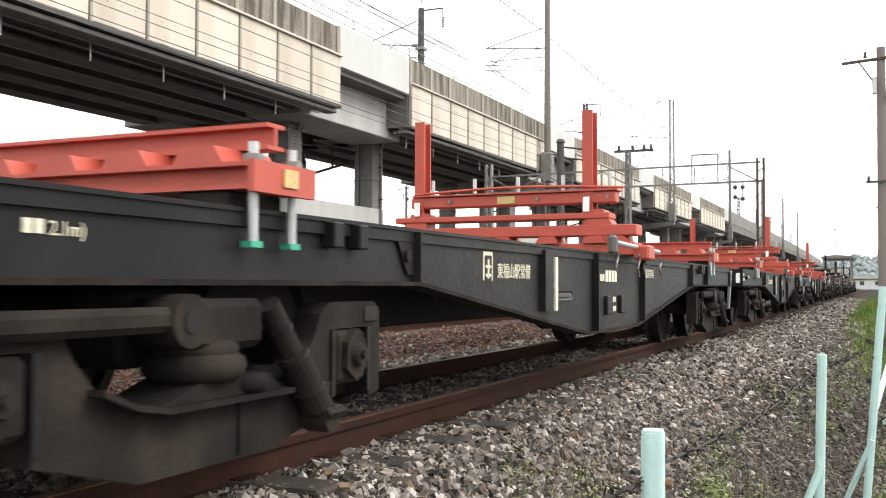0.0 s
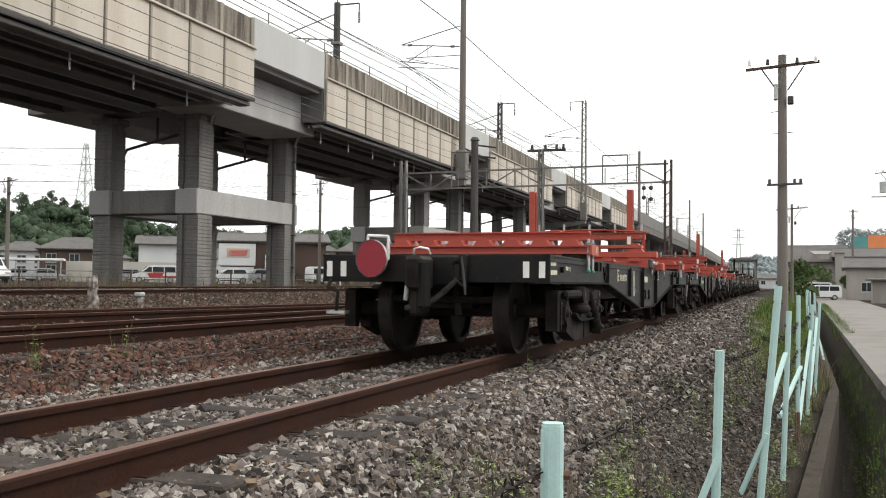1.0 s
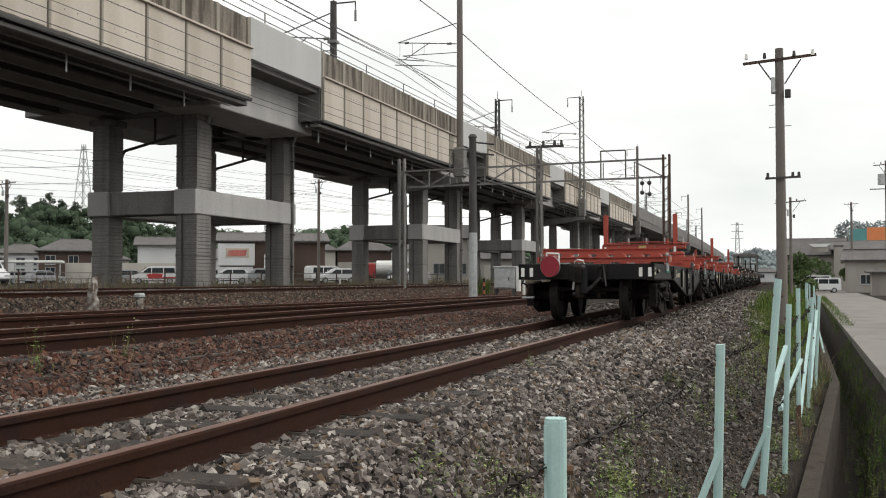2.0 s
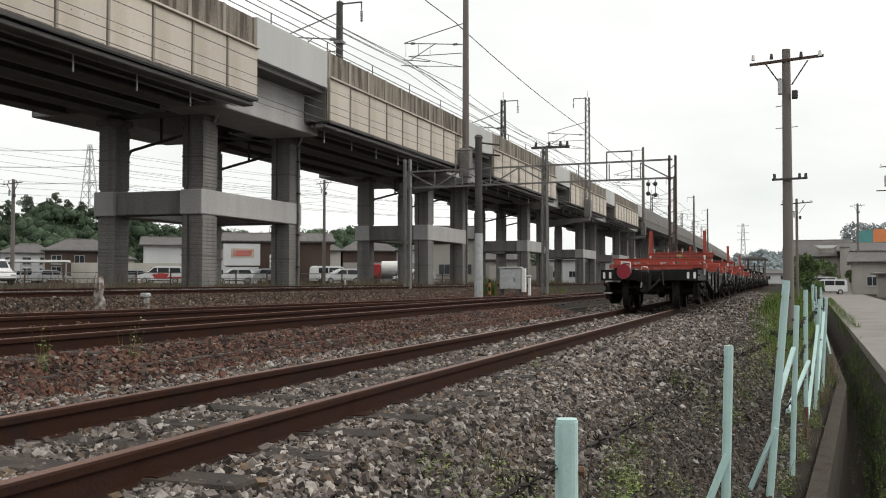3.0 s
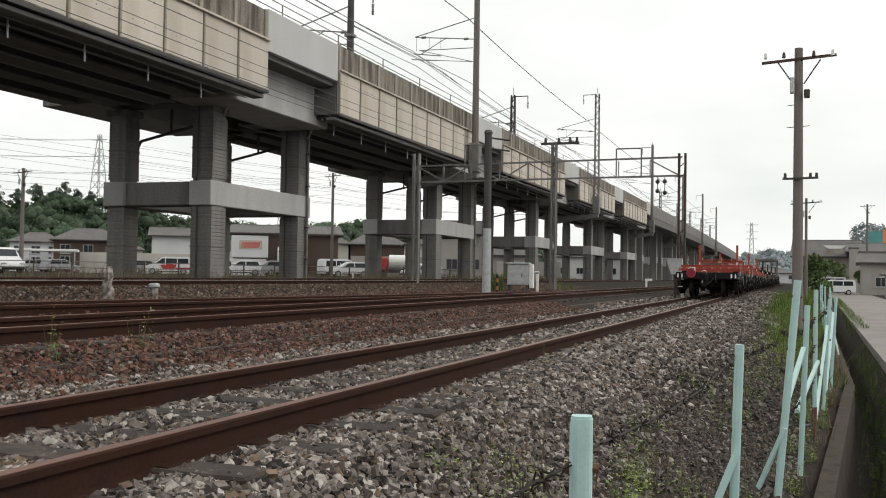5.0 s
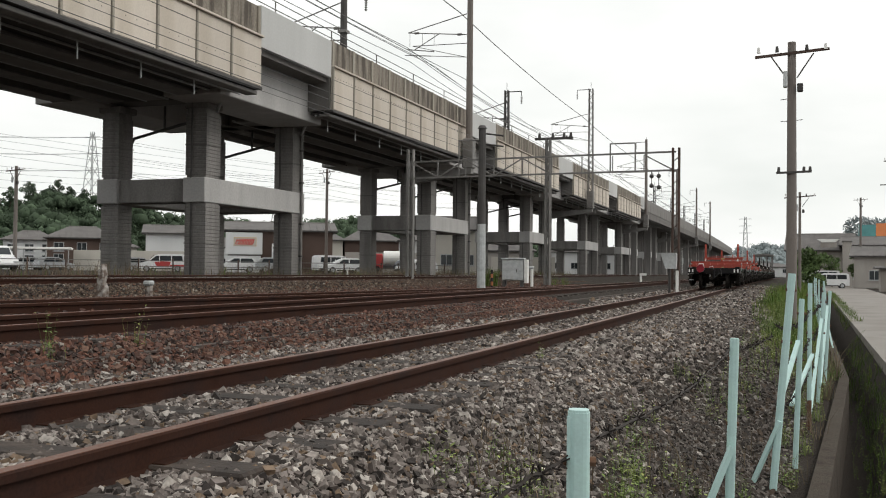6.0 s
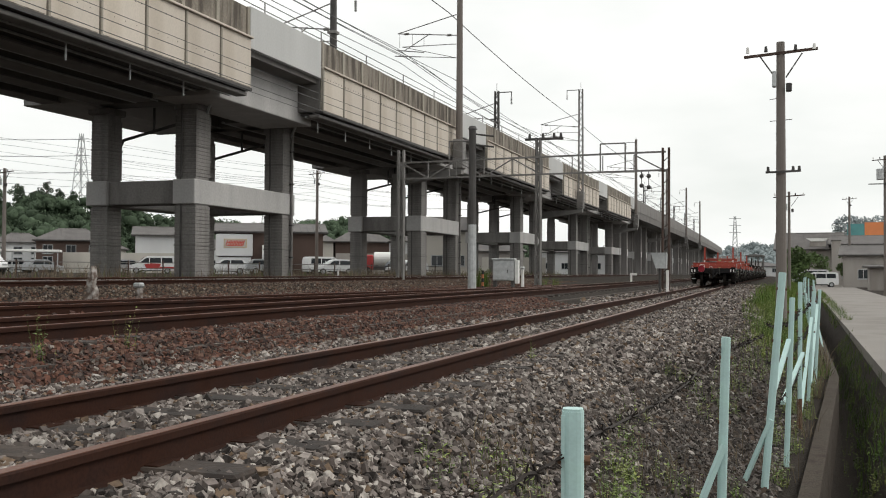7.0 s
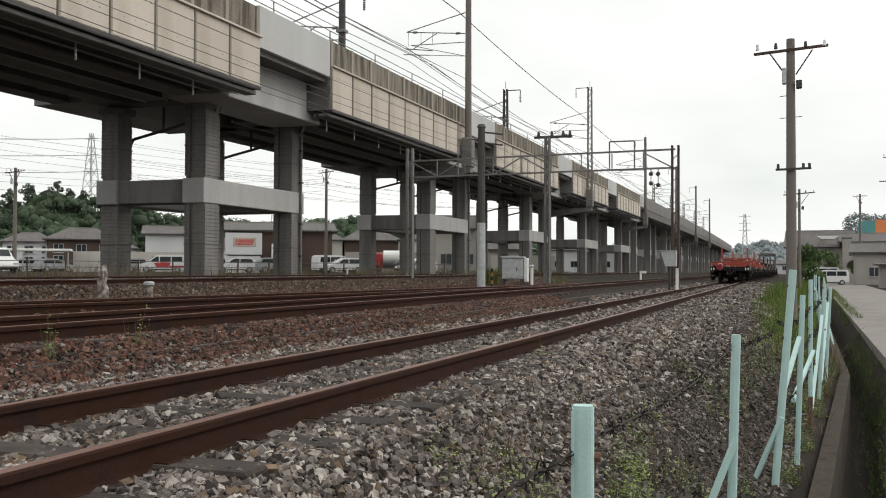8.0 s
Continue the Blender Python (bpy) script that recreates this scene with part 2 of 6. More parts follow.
def mesh_of(bm, name, smooth=False):
    me = bpy.data.meshes.new(name)
    bm.normal_update()
    bm.to_mesh(me)
    bm.free()
    if smooth:
        me.polygons.foreach_set("use_smooth", [True] * len(me.polygons))
    return me


def part(name, bm, material, parent=None, label="", at=None, smooth=False):
    """bm (or a mesh that is shared) as one mesh object under a thing or a part."""
    me = bm if isinstance(bm, bpy.types.Mesh) else mesh_of(bm, name, smooth)
    if not me.materials:
        me.materials.append(material)
    ob = new(name, me)
    ob.parent = parent
    if at is not None:
        ob.matrix_basis = at
    if label:
        tagged(ob, label)
    return ob


def thing(name, label, category, group="", at=None, kind=""):
    ob = new(name)
    ob.empty_display_size = 0.2
    if at is not None:
        ob.matrix_basis = at
    return tagged(ob, label, category, group, kind)


def box(bm, x0, x1, y0, y1, z0, z1, bevel=0.0, m=None):
    g = bmesh.ops.create_cube(bm, size=1.0)["verts"]
    t = Matrix.Translation(((x0 + x1) / 2, (y0 + y1) / 2, (z0 + z1) / 2)) @ Matrix.Diagonal((abs(x1 - x0), abs(y1 - y0), abs(z1 - z0), 1))
    bmesh.ops.transform(bm, matrix=(m @ t) if m else t, verts=g)
    if bevel:
        edges = {e for v in g for e in v.link_edges}
        bmesh.ops.bevel(bm, geom=list(edges), offset=bevel, segments=1, affect="EDGES", profile=0.5)
    return bm


def rod(bm, a, b, r0, r1=None, n=8, caps=True):
    a, b = Vector(a), Vector(b)
    d = b - a
    g = bmesh.ops.create_cone(bm, cap_ends=caps, segments=n, radius1=r0, radius2=r0 if r1 is None else r1, depth=d.length)["verts"]
    q = Vector((0, 0, 1)).rotation_difference(d.normalized()).to_matrix().to_4x4()
    bmesh.ops.transform(bm, matrix=Matrix.Translation((a + b) / 2) @ q, verts=g)
    return bm


def bar(bm, a, b, w, h=None):
    """A square bar from a to b."""
    a, b = Vector(a), Vector(b)
    d = b - a
    g = bmesh.ops.create_cube(bm, size=1.0)["verts"]
    q = d.to_track_quat("Y", "Z").to_matrix().to_4x4()
    bmesh.ops.transform(bm, matrix=Matrix.Translation((a + b) / 2) @ q @ Matrix.Diagonal((w, d.length, w if h is None else h, 1)), verts=g)
    return bm


def prism(bm, outline, axis, a, b):
    """An outline of (u, v) drawn out along an axis from a to b: x: (y, z); y: (x, z); z: (x, y)."""
    def put(u, v, w):
        return {"x": (w, u, v), "y": (u, w, v), "z": (u, v, w)}[axis]
    lo = [bm.verts.new(put(u, v, a)) for u, v in outline]
    hi = [bm.verts.new(put(u, v, b)) for u, v in outline]
    k = len(outline)
    bm.faces.new(lo[::-1])
    bm.faces.new(hi)
    for i in range(k):
        bm.faces.new((lo[i], lo[(i + 1) % k], hi[(i + 1) % k], hi[i]))
    bmesh.ops.recalc_face_normals(bm, faces=bm.faces[:])
    return bm


def B():
    return bmesh.new()


def raw(name, verts, faces, material, parent=None, smooth=False):
    me = bpy.data.meshes.new(name)
    me.from_pydata(np.asarray(verts).tolist(), [], np.asarray(faces).tolist() if not isinstance(faces, list) else faces)
    me.update()
    if smooth:
        me.polygons.foreach_set("use_smooth", [True] * len(me.polygons))
    me.materials.append(material)
    ob = new(name, me)
    ob.parent = parent
    return ob


# ---- plan: z = 0 is the top of the rails of the first track, y runs along it ----
def warp(y):
    """How far fence, kerb and ditch have moved to the side at y."""
    return 0.0735 * (y - 7) if y < 16 else 0.66 + 0.02 * (min(y, 200) - 16)


def far_bend(y):
    """The line swings gently left, and back again far along."""
    k = min(max(y - 45, 0), 95)
    return 0.04 * min(1, max(0, (y - 6) / 8)) - 5e-5 * max(y, 0) ** 2 + 1.7e-4 * k * (k + 2 * max(y - 140, 0))


def track_x(y):
    return -2.9 + far_bend(y)


def track2_x(y):
    return -6.15 + far_bend(y)


def track3_x(y):
    join = 37.0
    if y >= join:
        return track2_x(y)
    if y > 25:
        k = (join - y) / 12
        return track2_x(join) - 0.88 * k * k
    return track2_x(join) - 0.88 - 0.147 * (25 - y)


def track4_x(y):
    return -15.6 - 1e-4 * max(y, 0) ** 2


PROFILE = [(-3000, 0.3), (-400, 0.3), (-60, 0.3), (-28, 0.3), (-19, 0.28), (-16.8, 0.27), (-14.6, 0.25), (-13.6, 0.16), (-12.8, 0.06), (-10, 0.05),
           (-8.0, 0.05), (-7.2, 0.06), (-5.1, 0.05), (-4.75, -0.04), (-4.35, -0.12), (-3.9, -0.15), (-1.95, -0.15)]
BANK = [(-1.7, -0.18), (-1.2, -0.42), (-0.7, -0.68), (-0.25, -0.9), (0.0, -0.96), (0.14, -0.98), (0.32, -1.85), (0.6, -1.85), (0.68, -1.5), (1.1, -1.05), (1.6, -0.95), (12, -0.95), (400, -0.95), (3000, -0.95)]


def ground_z(x, y):
    w = warp(max(y, -5))
    pts = PROFILE + [(u + w * min(1, (u + 1.95) / 0.9) if u < 12 else u, z) for u, z in BANK]
    return float(np.interp(x, [p[0] for p in pts], [p[1] for p in pts]))


def ground():
    ys = [-400, -60, -20, -8] + [-4 + 0.5 * i for i in range(60)] + [26 + 2 * i for i in range(30)] + [90, 110, 150, 200, 300, 500, 900, 2000, 4000]
    verts, faces, cols = [], [], None
    for y in ys:
        w = warp(max(y, -5))
        row = [(x, z) for x, z in PROFILE] + [(u + w * min(1, (u + 1.95) / 0.9) if u < 12 else u, z) for u, z in BANK]
        cols = len(row)
        for x, z in row:
            verts.append((x, y, z + (0.012 * noise.noise((x * 2.1, y * 2.1, 0)) if abs(x) < 30 else 0)))
    for i in range(len(ys) - 1):
        for j in range(cols - 1):
            a = i * cols + j
            faces.append((a, a + 1, a + cols + 1, a + cols))
    ob = raw("ground", verts, faces, M["soil"], smooth=True)
    return tagged(ob, "dark stony soil rising to a gravel railway embankment", "ground", kind="structure")


ground()


def strip(name, left, right, ys, z0, z1, material, label):
    """A slab between two edges along y."""
    verts, faces = [], []
    for y in ys:
        for x, z in ((left(y), z0), (left(y), z1), (right(y), z1), (right(y), z0)):
            verts.append((x, y, z))
    for i in range(len(ys) - 1):
        for j in range(4):
            a, b = i * 4 + j, i * 4 + (j + 1) % 4
            faces.append((a, b, b + 4, a + 4))
    faces += [(3, 2, 1, 0), tuple(len(verts) - 4 + k for k in range(4))]
    return tagged(raw(name, verts, faces, material), label, name, kind="structure")


YS = [-10 + 1 * i for i in range(60)] + [50 + 10 * i for i in range(12)]
strip("kerb", lambda y: 0.13 + warp(max(y, -5)), lambda y: 0.27 + warp(max(y, -5)), YS, -1.9, -0.93, M["kerb"], "weathered concrete kerb wall beside the ditch")
strip("water", lambda y: 0.27 + warp(max(y, -5)), lambda y: 0.6 + warp(max(y, -5)), [-10, -4, 0, 4, 7.5], -1.95, -1.76, M["water"], "still dark water at the bottom of the ditch")
strip("road", lambda y: 1.58 + 0.024 * max(y - 13, -14), lambda y: 5.2 + 0.03 * y, YS, -1.2, -0.935, M["asphalt"], "pale worn asphalt lane beside the railway fence")
strip("cable_trough", lambda y: track_x(y) - 2.3, lambda y: track_x(y) - 1.85, YS, -0.2, -0.015, M["trough"], "low grey concrete cable trough between the tracks")


def tube(points, r, sides=4):
    verts, faces = [], []
    for i, q in enumerate(points):
        d = (points[min(i + 1, len(points) - 1)] - points[max(i - 1, 0)]).normalized()
        u = d.orthogonal().normalized()
        w = d.cross(u)
        for j in range(sides):
            c = 2 * math.pi * j / sides
            verts.append(q + (u * math.cos(c) + w * math.sin(c)) * r)
    for i in range(len(points) - 1):
        for j in range(sides):
            k = i * sides + j
            n = i * sides + (j + 1) % sides
            faces.append((k, n, n + sides, k + sides))
    faces += [tuple(range(sides))[::-1], tuple(len(verts) - sides + j for j in range(sides))]
    return [tuple(v) for v in verts], faces


# ---- tracks ----
def rail_outline(h=0.153):
    return [(-0.062, -h), (0.062, -h), (0.062, -h + 0.011), (0.012, -h + 0.028), (0.008, -0.042), (0.032, -0.036), (0.033, -0.008), (0.026, 0.0),
            (-0.026, 0.0), (-0.033, -0.008), (-0.032, -0.036), (-0.008, -0.042), (-0.012, -h + 0.028), (-0.062, -h + 0.011)]


def swept(name, outline, fx, ys, z, material, parent, label=""):
    verts, faces, k = [], [], len(outline)
    for y in ys:
        for u, v in outline:
            verts.append((fx(y) + u, y, z + v))
    for i in range(len(ys) - 1):
        for j in range(k):
            a, b = i * k + j, i * k + (j + 1) % k
            faces.append((a, a + k, b + k, b))
    faces += [tuple(range(k)), tuple(range(len(verts) - 1, len(verts) - k - 1, -1))]
    ob = raw(name, verts, faces, material, parent)
    if label:
        tagged(ob, label)
    return ob


HEAD = [(-0.0265, -0.004), (0.0265, -0.004), (0.0265, 0.002), (-0.0265, 0.002)]


def track(fx, y0, y1, z, label, head, first=None, pitch=0.62, spread=0.566):
    t = thing("railway_track", label, "railway track", "railway tracks")
    n = max(2, int((y1 - y0) / 1.5))
    ys = [y0 + (y1 - y0) * i / n for i in range(n + 1)]
    for side in (-1, 1):
        r = swept("rail", rail_outline(), lambda y: fx(y) + side * spread, ys, z, M["rust"], t)
        swept("railhead", HEAD, lambda y: fx(y) + side * spread, ys, z, head, r)
    me = mesh_of(box(B(), -1.03, 1.03, -0.11, 0.11, -0.14, 0.0, 0.012), "sleeper")
    plate = mesh_of(box(B(), -0.1, 0.1, -0.08, 0.08, -0.012, 0.006, 0.003), "base_plate")
    y = y0 + 0.3 if first is None else first
    rnd = random.Random(int(y1))
    while y < min(y1, 90):
        s = part("sleeper", me, M["sleeper"], t, at=pose(fx(y) + rnd.uniform(-0.03, 0.03), y, z - 0.126 + rnd.uniform(-0.004, 0.008), 0, 0, rnd.uniform(-0.8, 0.8)))
        if y < 14:
            for side in (-1, 1):
                part("base_plate", plate, M["rust"], s, at=pose(side * spread, 0, 0.0))
        y += pitch
    return t


track(track_x, -6, 190, 0.0, "rusty rails on dark weathered sleepers in grey ballast", M["railhead"], first=3.29 - 0.62 * 14)
track(track2_x, -10, 190, 0.2, "rusty brown rails on sleepers in red-stained ballast", M["railhead"], pitch=0.7)
track(track3_x, -10, 37, 0.2, "curving turnout rails that join the neighbouring track", M["railhead"], pitch=0.7)
track(track4_x, -10, 190, 0.4, "main line with polished rails near the viaduct", M["shiny"], pitch=0.7)
track(lambda y: -19.2 - 1e-4 * max(y, 0) ** 2, -10, 190, 0.42, "rusty far track under the edge of the viaduct", M["railhead"], pitch=0.7)


# ---- ballast ----
def icosa():
    bm = B()
    bmesh.ops.create_icosphere(bm, subdivisions=1, radius=1.0)
    v = np.array([x.co[:] for x in bm.verts])
    f = np.array([[x.index for x in q.verts] for q in bm.faces])
    bm.free()
    return v, f


ICO, ICO_F = icosa()
CUBE = np.array([(x, y, z) for x in (-0.8, 0.8) for y in (-0.8, 0.8) for z in (-0.8, 0.8)])
CUBE_F = np.array([(0, 1, 3), (0, 3, 2), (4, 6, 7), (4, 7, 5), (0, 4, 5), (0, 5, 1), (2, 3, 7), (2, 7, 6), (0, 2, 6), (0, 6, 4), (1, 5, 7), (1, 7, 3)])
RNG = np.random.default_rng(5)


def stone_verts(pos, size, solid=ICO, rough=0.2):
    """Angular stones: a jittered, squashed and turned solid at each place."""
    n = len(pos)
    v = np.repeat(solid[None], n, 0) * (1 + RNG.uniform(-rough, rough, (n, len(solid), 1)))
    cut = RNG.uniform(0.36, 0.8, (n, 1, 3))
    if len(solid) == 8:
        v = np.clip(v + RNG.uniform(-0.2, 0.2, v.shape), -0.95, 0.95) * RNG.uniform(0.62, 1.15, (n, 1, 3))
    else:
        v = np.clip(v, -cut, cut * RNG.uniform(0.8, 1.2, (n, 1, 3))) * RNG.uniform(0.8, 1.5, (n, 1, 3))
    a = RNG.normal(size=(n, 4))
    a /= np.linalg.norm(a, axis=1, keepdims=True)
    w, x, y, z = a.T
    R = np.stack([1 - 2 * (y * y + z * z), 2 * (x * y - z * w), 2 * (x * z + y * w), 2 * (x * y + z * w), 1 - 2 * (x * x + z * z), 2 * (y * z - x * w),
                  2 * (x * z - y * w), 2 * (y * z + x * w), 1 - 2 * (x * x + y * y)], 1).reshape(n, 3, 3)
    return np.einsum("nij,nkj->nki", R, v) * size[:, None, None] + pos[:, None, :]


def scatter(name, label, count, xr, yr, size, material, lift=0.0, power=1.0, keep=None, plain=False):
    x = RNG.uniform(xr[0], xr[1], count)
    y = yr[0] + (yr[1] - yr[0]) * RNG.uniform(0, 1, count) ** power
    ok = np.ones(count, bool) if keep is None else np.array([keep(a, b) for a, b in zip(x, y)])
    x, y = x[ok], y[ok]
    z = np.array([ground_z(a, b) for a, b in zip(x, y)])
    s = RNG.uniform(size[0], size[1], len(x)) * np.where(RNG.uniform(size=len(x)) < 0.12, 1.35, 1.0)
    p = np.stack([x, y, z + lift + s * RNG.uniform(0.0, 0.75, len(x))], 1)
    solid, tris = (CUBE, CUBE_F) if plain else (ICO, ICO_F)
    v = stone_verts(p, s, solid, 0.35 if plain else 0.2).reshape(-1, 3)
    f = (tris[None] + np.arange(len(x))[:, None, None] * len(solid)).reshape(-1, 3)
    ob = raw(name, v, f, material)
    return tagged(ob, label, "ballast", kind="stuff")


def clear_of_rails(a, b):
    d = abs(a - track_x(b))
    return not (0.5 < d < 0.63)


def bank_right(b):
    return warp(b) - 0.02


def on_slope(a, b):
    """Past a ragged line down the bank, where soil has washed over the stones."""
    return a > -1.25 + 0.4 * noise.noise((a * 1.5, b * 1.1, 3.0)) + 0.4 * warp(b) + RNG.normal() * 0.3


scatter("ballast", "soil-stained dark crushed stone on the bank by the fence", 36000, (-2.0, 0.1), (1.6, 9), (0.008, 0.021), M["dirty_stone"], plain=True, keep=lambda a, b: a < bank_right(b) and on_slope(a, b))
scatter("ballast", "soil-stained dark crushed stone along the bank", 16000, (-2.0, 0.9), (9, 24), (0.012, 0.025), M["dirty_stone"], power=1.3, plain=True, keep=lambda a, b: a < bank_right(b) and on_slope(a, b))
near_ballast = scatter("ballast", "loose grey crushed stone round the sleepers", 96000, (-4.4, -0.4), (1.6, 9), (0.0085, 0.022), M["grey_stone"], plain=True, keep=lambda a, b: clear_of_rails(a, b) and not on_slope(a, b) and not (abs(a - track_x(b)) < 1.0 and abs((b - 3.29 + 0.31) % 0.62 - 0.31) < 0.11 and RNG.uniform() < 0.8))
def loose_stones(parent, count):
    """The nearest stones, each an object on one of eight shared meshes."""
    shapes = []
    for i in range(8):
        me = bpy.data.meshes.new("stone")
        me.from_pydata(stone_verts(np.zeros((1, 3)), np.ones(1))[0].tolist(), [], ICO_F.tolist())
        me.materials.append(M["grey_stone"])
        shapes.append(me)
    rnd = random.Random(21)
    made = 0
    while made < count:
        x, y = rnd.uniform(-2.2, -1.25), rnd.uniform(2.2, 5.2)
        if not clear_of_rails(x, y):
            continue
        ob = new("stone", shapes[made % 8])
        k = rnd.uniform(0.014, 0.027)
        ob.matrix_basis = pose(x, y, ground_z(x, y) + k * 0.55, rnd.uniform(0, 360), rnd.uniform(0, 360), rnd.uniform(0, 360)) @ Matrix.Diagonal((k, k, k, 1))
        ob.parent = parent
        made += 1


loose_stones(near_ballast, 290)
scatter("ballast", "grey crushed stone along the embankment", 5000, (-4.4, -0.4), (-5, 1.6), (0.02, 0.036), M["grey_stone"], plain=True, keep=lambda a, b: clear_of_rails(a, b) and a < bank_right(b))
scatter("ballast", "grey crushed stone on the embankment", 40000, (-4.4, 0.8), (9, 24), (0.013, 0.03), M["grey_stone"], power=1.3, plain=True, keep=lambda a, b: clear_of_rails(a, b) and not on_slope(a, b))
scatter("ballast", "grey crushed stone along the far embankment", 16000, (-4.6, 1.0), (24, 70), (0.025, 0.045), M["grey_stone"], power=1.4, plain=True, keep=lambda a, b: clear_of_rails(a, b) and a < bank_right(b))
scatter("ballast", "rust-red crushed stone between the tracks", 42000, (-6.9, -4.15), (4, 22), (0.009, 0.023), M["red_stone"], plain=True, keep=lambda a, b: not (0.48 < abs(a - track2_x(b)) < 0.66))
scatter("ballast", "rust-red crushed stone under the sidings", 16000, (-12.5, -6.6), (6, 45), (0.017, 0.034), M["red_stone"], plain=True)
scatter("ballast", "buff crushed stone beside the main line", 30000, (-17, -11.6), (9, 60), (0.016, 0.032), M["buff_stone"], plain=True)


# ---- viaduct ----
FACE, AXIS = -17.5, -22.6
PERIOD, GAP0, GAP1 = 23.9, 29.95, 35.65


def jacket(outline, x, y):
    """A ribbed square sleeve round a column: the outline gives half widths and heights."""
    bm = B()
    rings = [[bm.verts.new((x + sx * h, y + sy * (h + 0.03), z)) for sx, sy in ((-1, -1), (1, -1), (1, 1), (-1, 1))] for h, z in outline]
    for a, b in zip(rings, rings[1:]):
        for i in range(4):
            bm.faces.new((a[i], a[(i + 1) % 4], b[(i + 1) % 4], b[i]))
    return bm


def viaduct():
    v = thing("railway_viaduct", "long grey concrete railway viaduct with cream side panels", "viaduct")
    bm = box(B(), -0.06, 0.06, -0.98, 0.98, 0, 1.72, 0.012)
    panel = mesh_of(bm, "side_panel")
    bm = B()
    for i in range(7):
        box(bm, 0.06, 0.068, -0.84 + i * 0.27, -0.805 + i * 0.27, 1.31, 1.35)
    for i in range(4):
        box(bm, 0.06, 0.068, -0.93 + i * 0.5, -0.905 + i * 0.5, 0.62, 0.645)
    bolts = mesh_of(bm, "bolt_row")
    batten = mesh_of(box(B(), 0.0, 0.095, -0.045, 0.045, -0.02, 1.74, 0.012), "joint_batten")
    lip = mesh_of(box(B(), -0.03, 0.075, -0.9, 0.9, -0.025, 0.03, 0.01), "stained_lip")
    rib = mesh_of(box(B(), -0.05, 0.05, -0.09, 0.09, 0, 1.04, 0.01), "parapet_rib")
    for k in range(-1, 5):
        g0, g1 = GAP0 + PERIOD * k, GAP1 + PERIOD * k
        dz = 0.005 * (g1 - 33)
        b0, b1 = g1, g0 + PERIOD
        # a span between two frames: slab, girders, parapets, panels
        if k < 4:
            bm = B()
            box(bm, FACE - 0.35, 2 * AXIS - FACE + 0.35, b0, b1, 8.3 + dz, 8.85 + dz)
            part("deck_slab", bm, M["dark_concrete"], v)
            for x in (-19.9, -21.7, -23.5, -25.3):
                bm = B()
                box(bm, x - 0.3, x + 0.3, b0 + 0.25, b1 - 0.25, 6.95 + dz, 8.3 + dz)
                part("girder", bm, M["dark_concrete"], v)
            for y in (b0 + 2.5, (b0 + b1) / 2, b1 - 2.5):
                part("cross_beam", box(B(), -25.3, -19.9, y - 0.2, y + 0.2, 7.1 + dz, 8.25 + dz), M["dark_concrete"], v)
            for x in (FACE - 0.17, 2 * AXIS - FACE + 0.17):
                part("parapet", box(B(), x - 0.13, x + 0.13, b0 + 0.02, b1 - 0.02, 8.8 + dz, 10.05 + dz, 0.02), M["parapet"], v)
            for i in range(10):
                part("parapet_rib", rib, M["panel_rib"], v, at=pose(FACE - 0.03, b0 + 0.12 + (b1 - b0 - 0.24) * i / 9, 9.0 + dz))
            n = 9
            w = (b1 - b0) / n
            for i in range(n):
                at = pose(FACE, b0 + w * (i + 0.5), 7.2 + dz)
                side = part("side_panel", panel, M["panel"], v, at=at)
                tagged(part("bolt_row", bolts, M["dark_steel"], side), kind="stuff")
                part("stained_lip", lip, M["parapet"], side)
                part("joint_batten", batten, M["panel_rib"], v, at=pose(FACE, b0 + w * i + 0.05, 7.2 + dz))
            part("panel_ledge", box(B(), FACE - 0.1, FACE + 0.16, b0, b1, 8.93 + dz, 9.0 + dz, 0.01), M["panel"], v)
            part("panel_ledge", box(B(), FACE - 0.3, FACE + 0.1, b0, b1, 7.08 + dz, 7.19 + dz, 0.01), M["dark_steel"], v)
            part("cable_duct", box(B(), FACE - 0.55, FACE - 0.1, b0, b1, 6.92 + dz, 7.05 + dz, 0.02), M["steel"], v)
            part("soffit_grille", box(B(), FACE - 2.2, FACE - 0.6, b0 + 0.2, b1 - 0.2, 7.05 + dz, 7.12 + dz), M["dark_steel"], v)
            for x, z, r in ((FACE - 0.75, 6.98, 0.05), (FACE - 1.5, 7.0, 0.04), (-20.35, 6.93, 0.05), (-21.25, 6.93, 0.035), (-22.2, 6.93, 0.05), (-23.9, 6.93, 0.04)):
                part("conduit", rod(B(), (x, b0 + 0.1, z + dz), (x, b1 - 0.1, z + dz), r, n=6), M["zinc"], v)
            for x in (-19.9, -21.7, -23.5, -25.3):
                part("girder_flange", box(B(), x - 0.42, x + 0.42, b0 + 0.2, b1 - 0.2, 6.9 + dz, 6.95 + dz), M["steel"], v)
            for i in range(6):
                y = b0 + 1.6 + i * 3.0
                part("soffit_brace", bar(B(), (FACE - 0.7, y, 7.0 + dz), (-19.5, y + 1.3, 7.25 + dz), 0.08), M["steel"], v)
                part("soffit_brace", bar(B(), (-20.2, y, 7.3 + dz), (-21.4, y + 1.3, 7.3 + dz), 0.08), M["steel"], v)
            for i in range(6):
                y = b0 + 1.5 + i * 2.8
                part("drip_rod", rod(B(), (FACE - 0.9, y, 6.5 + dz), (FACE - 0.9, y, 7.06 + dz), 0.03), M["zinc"], v)
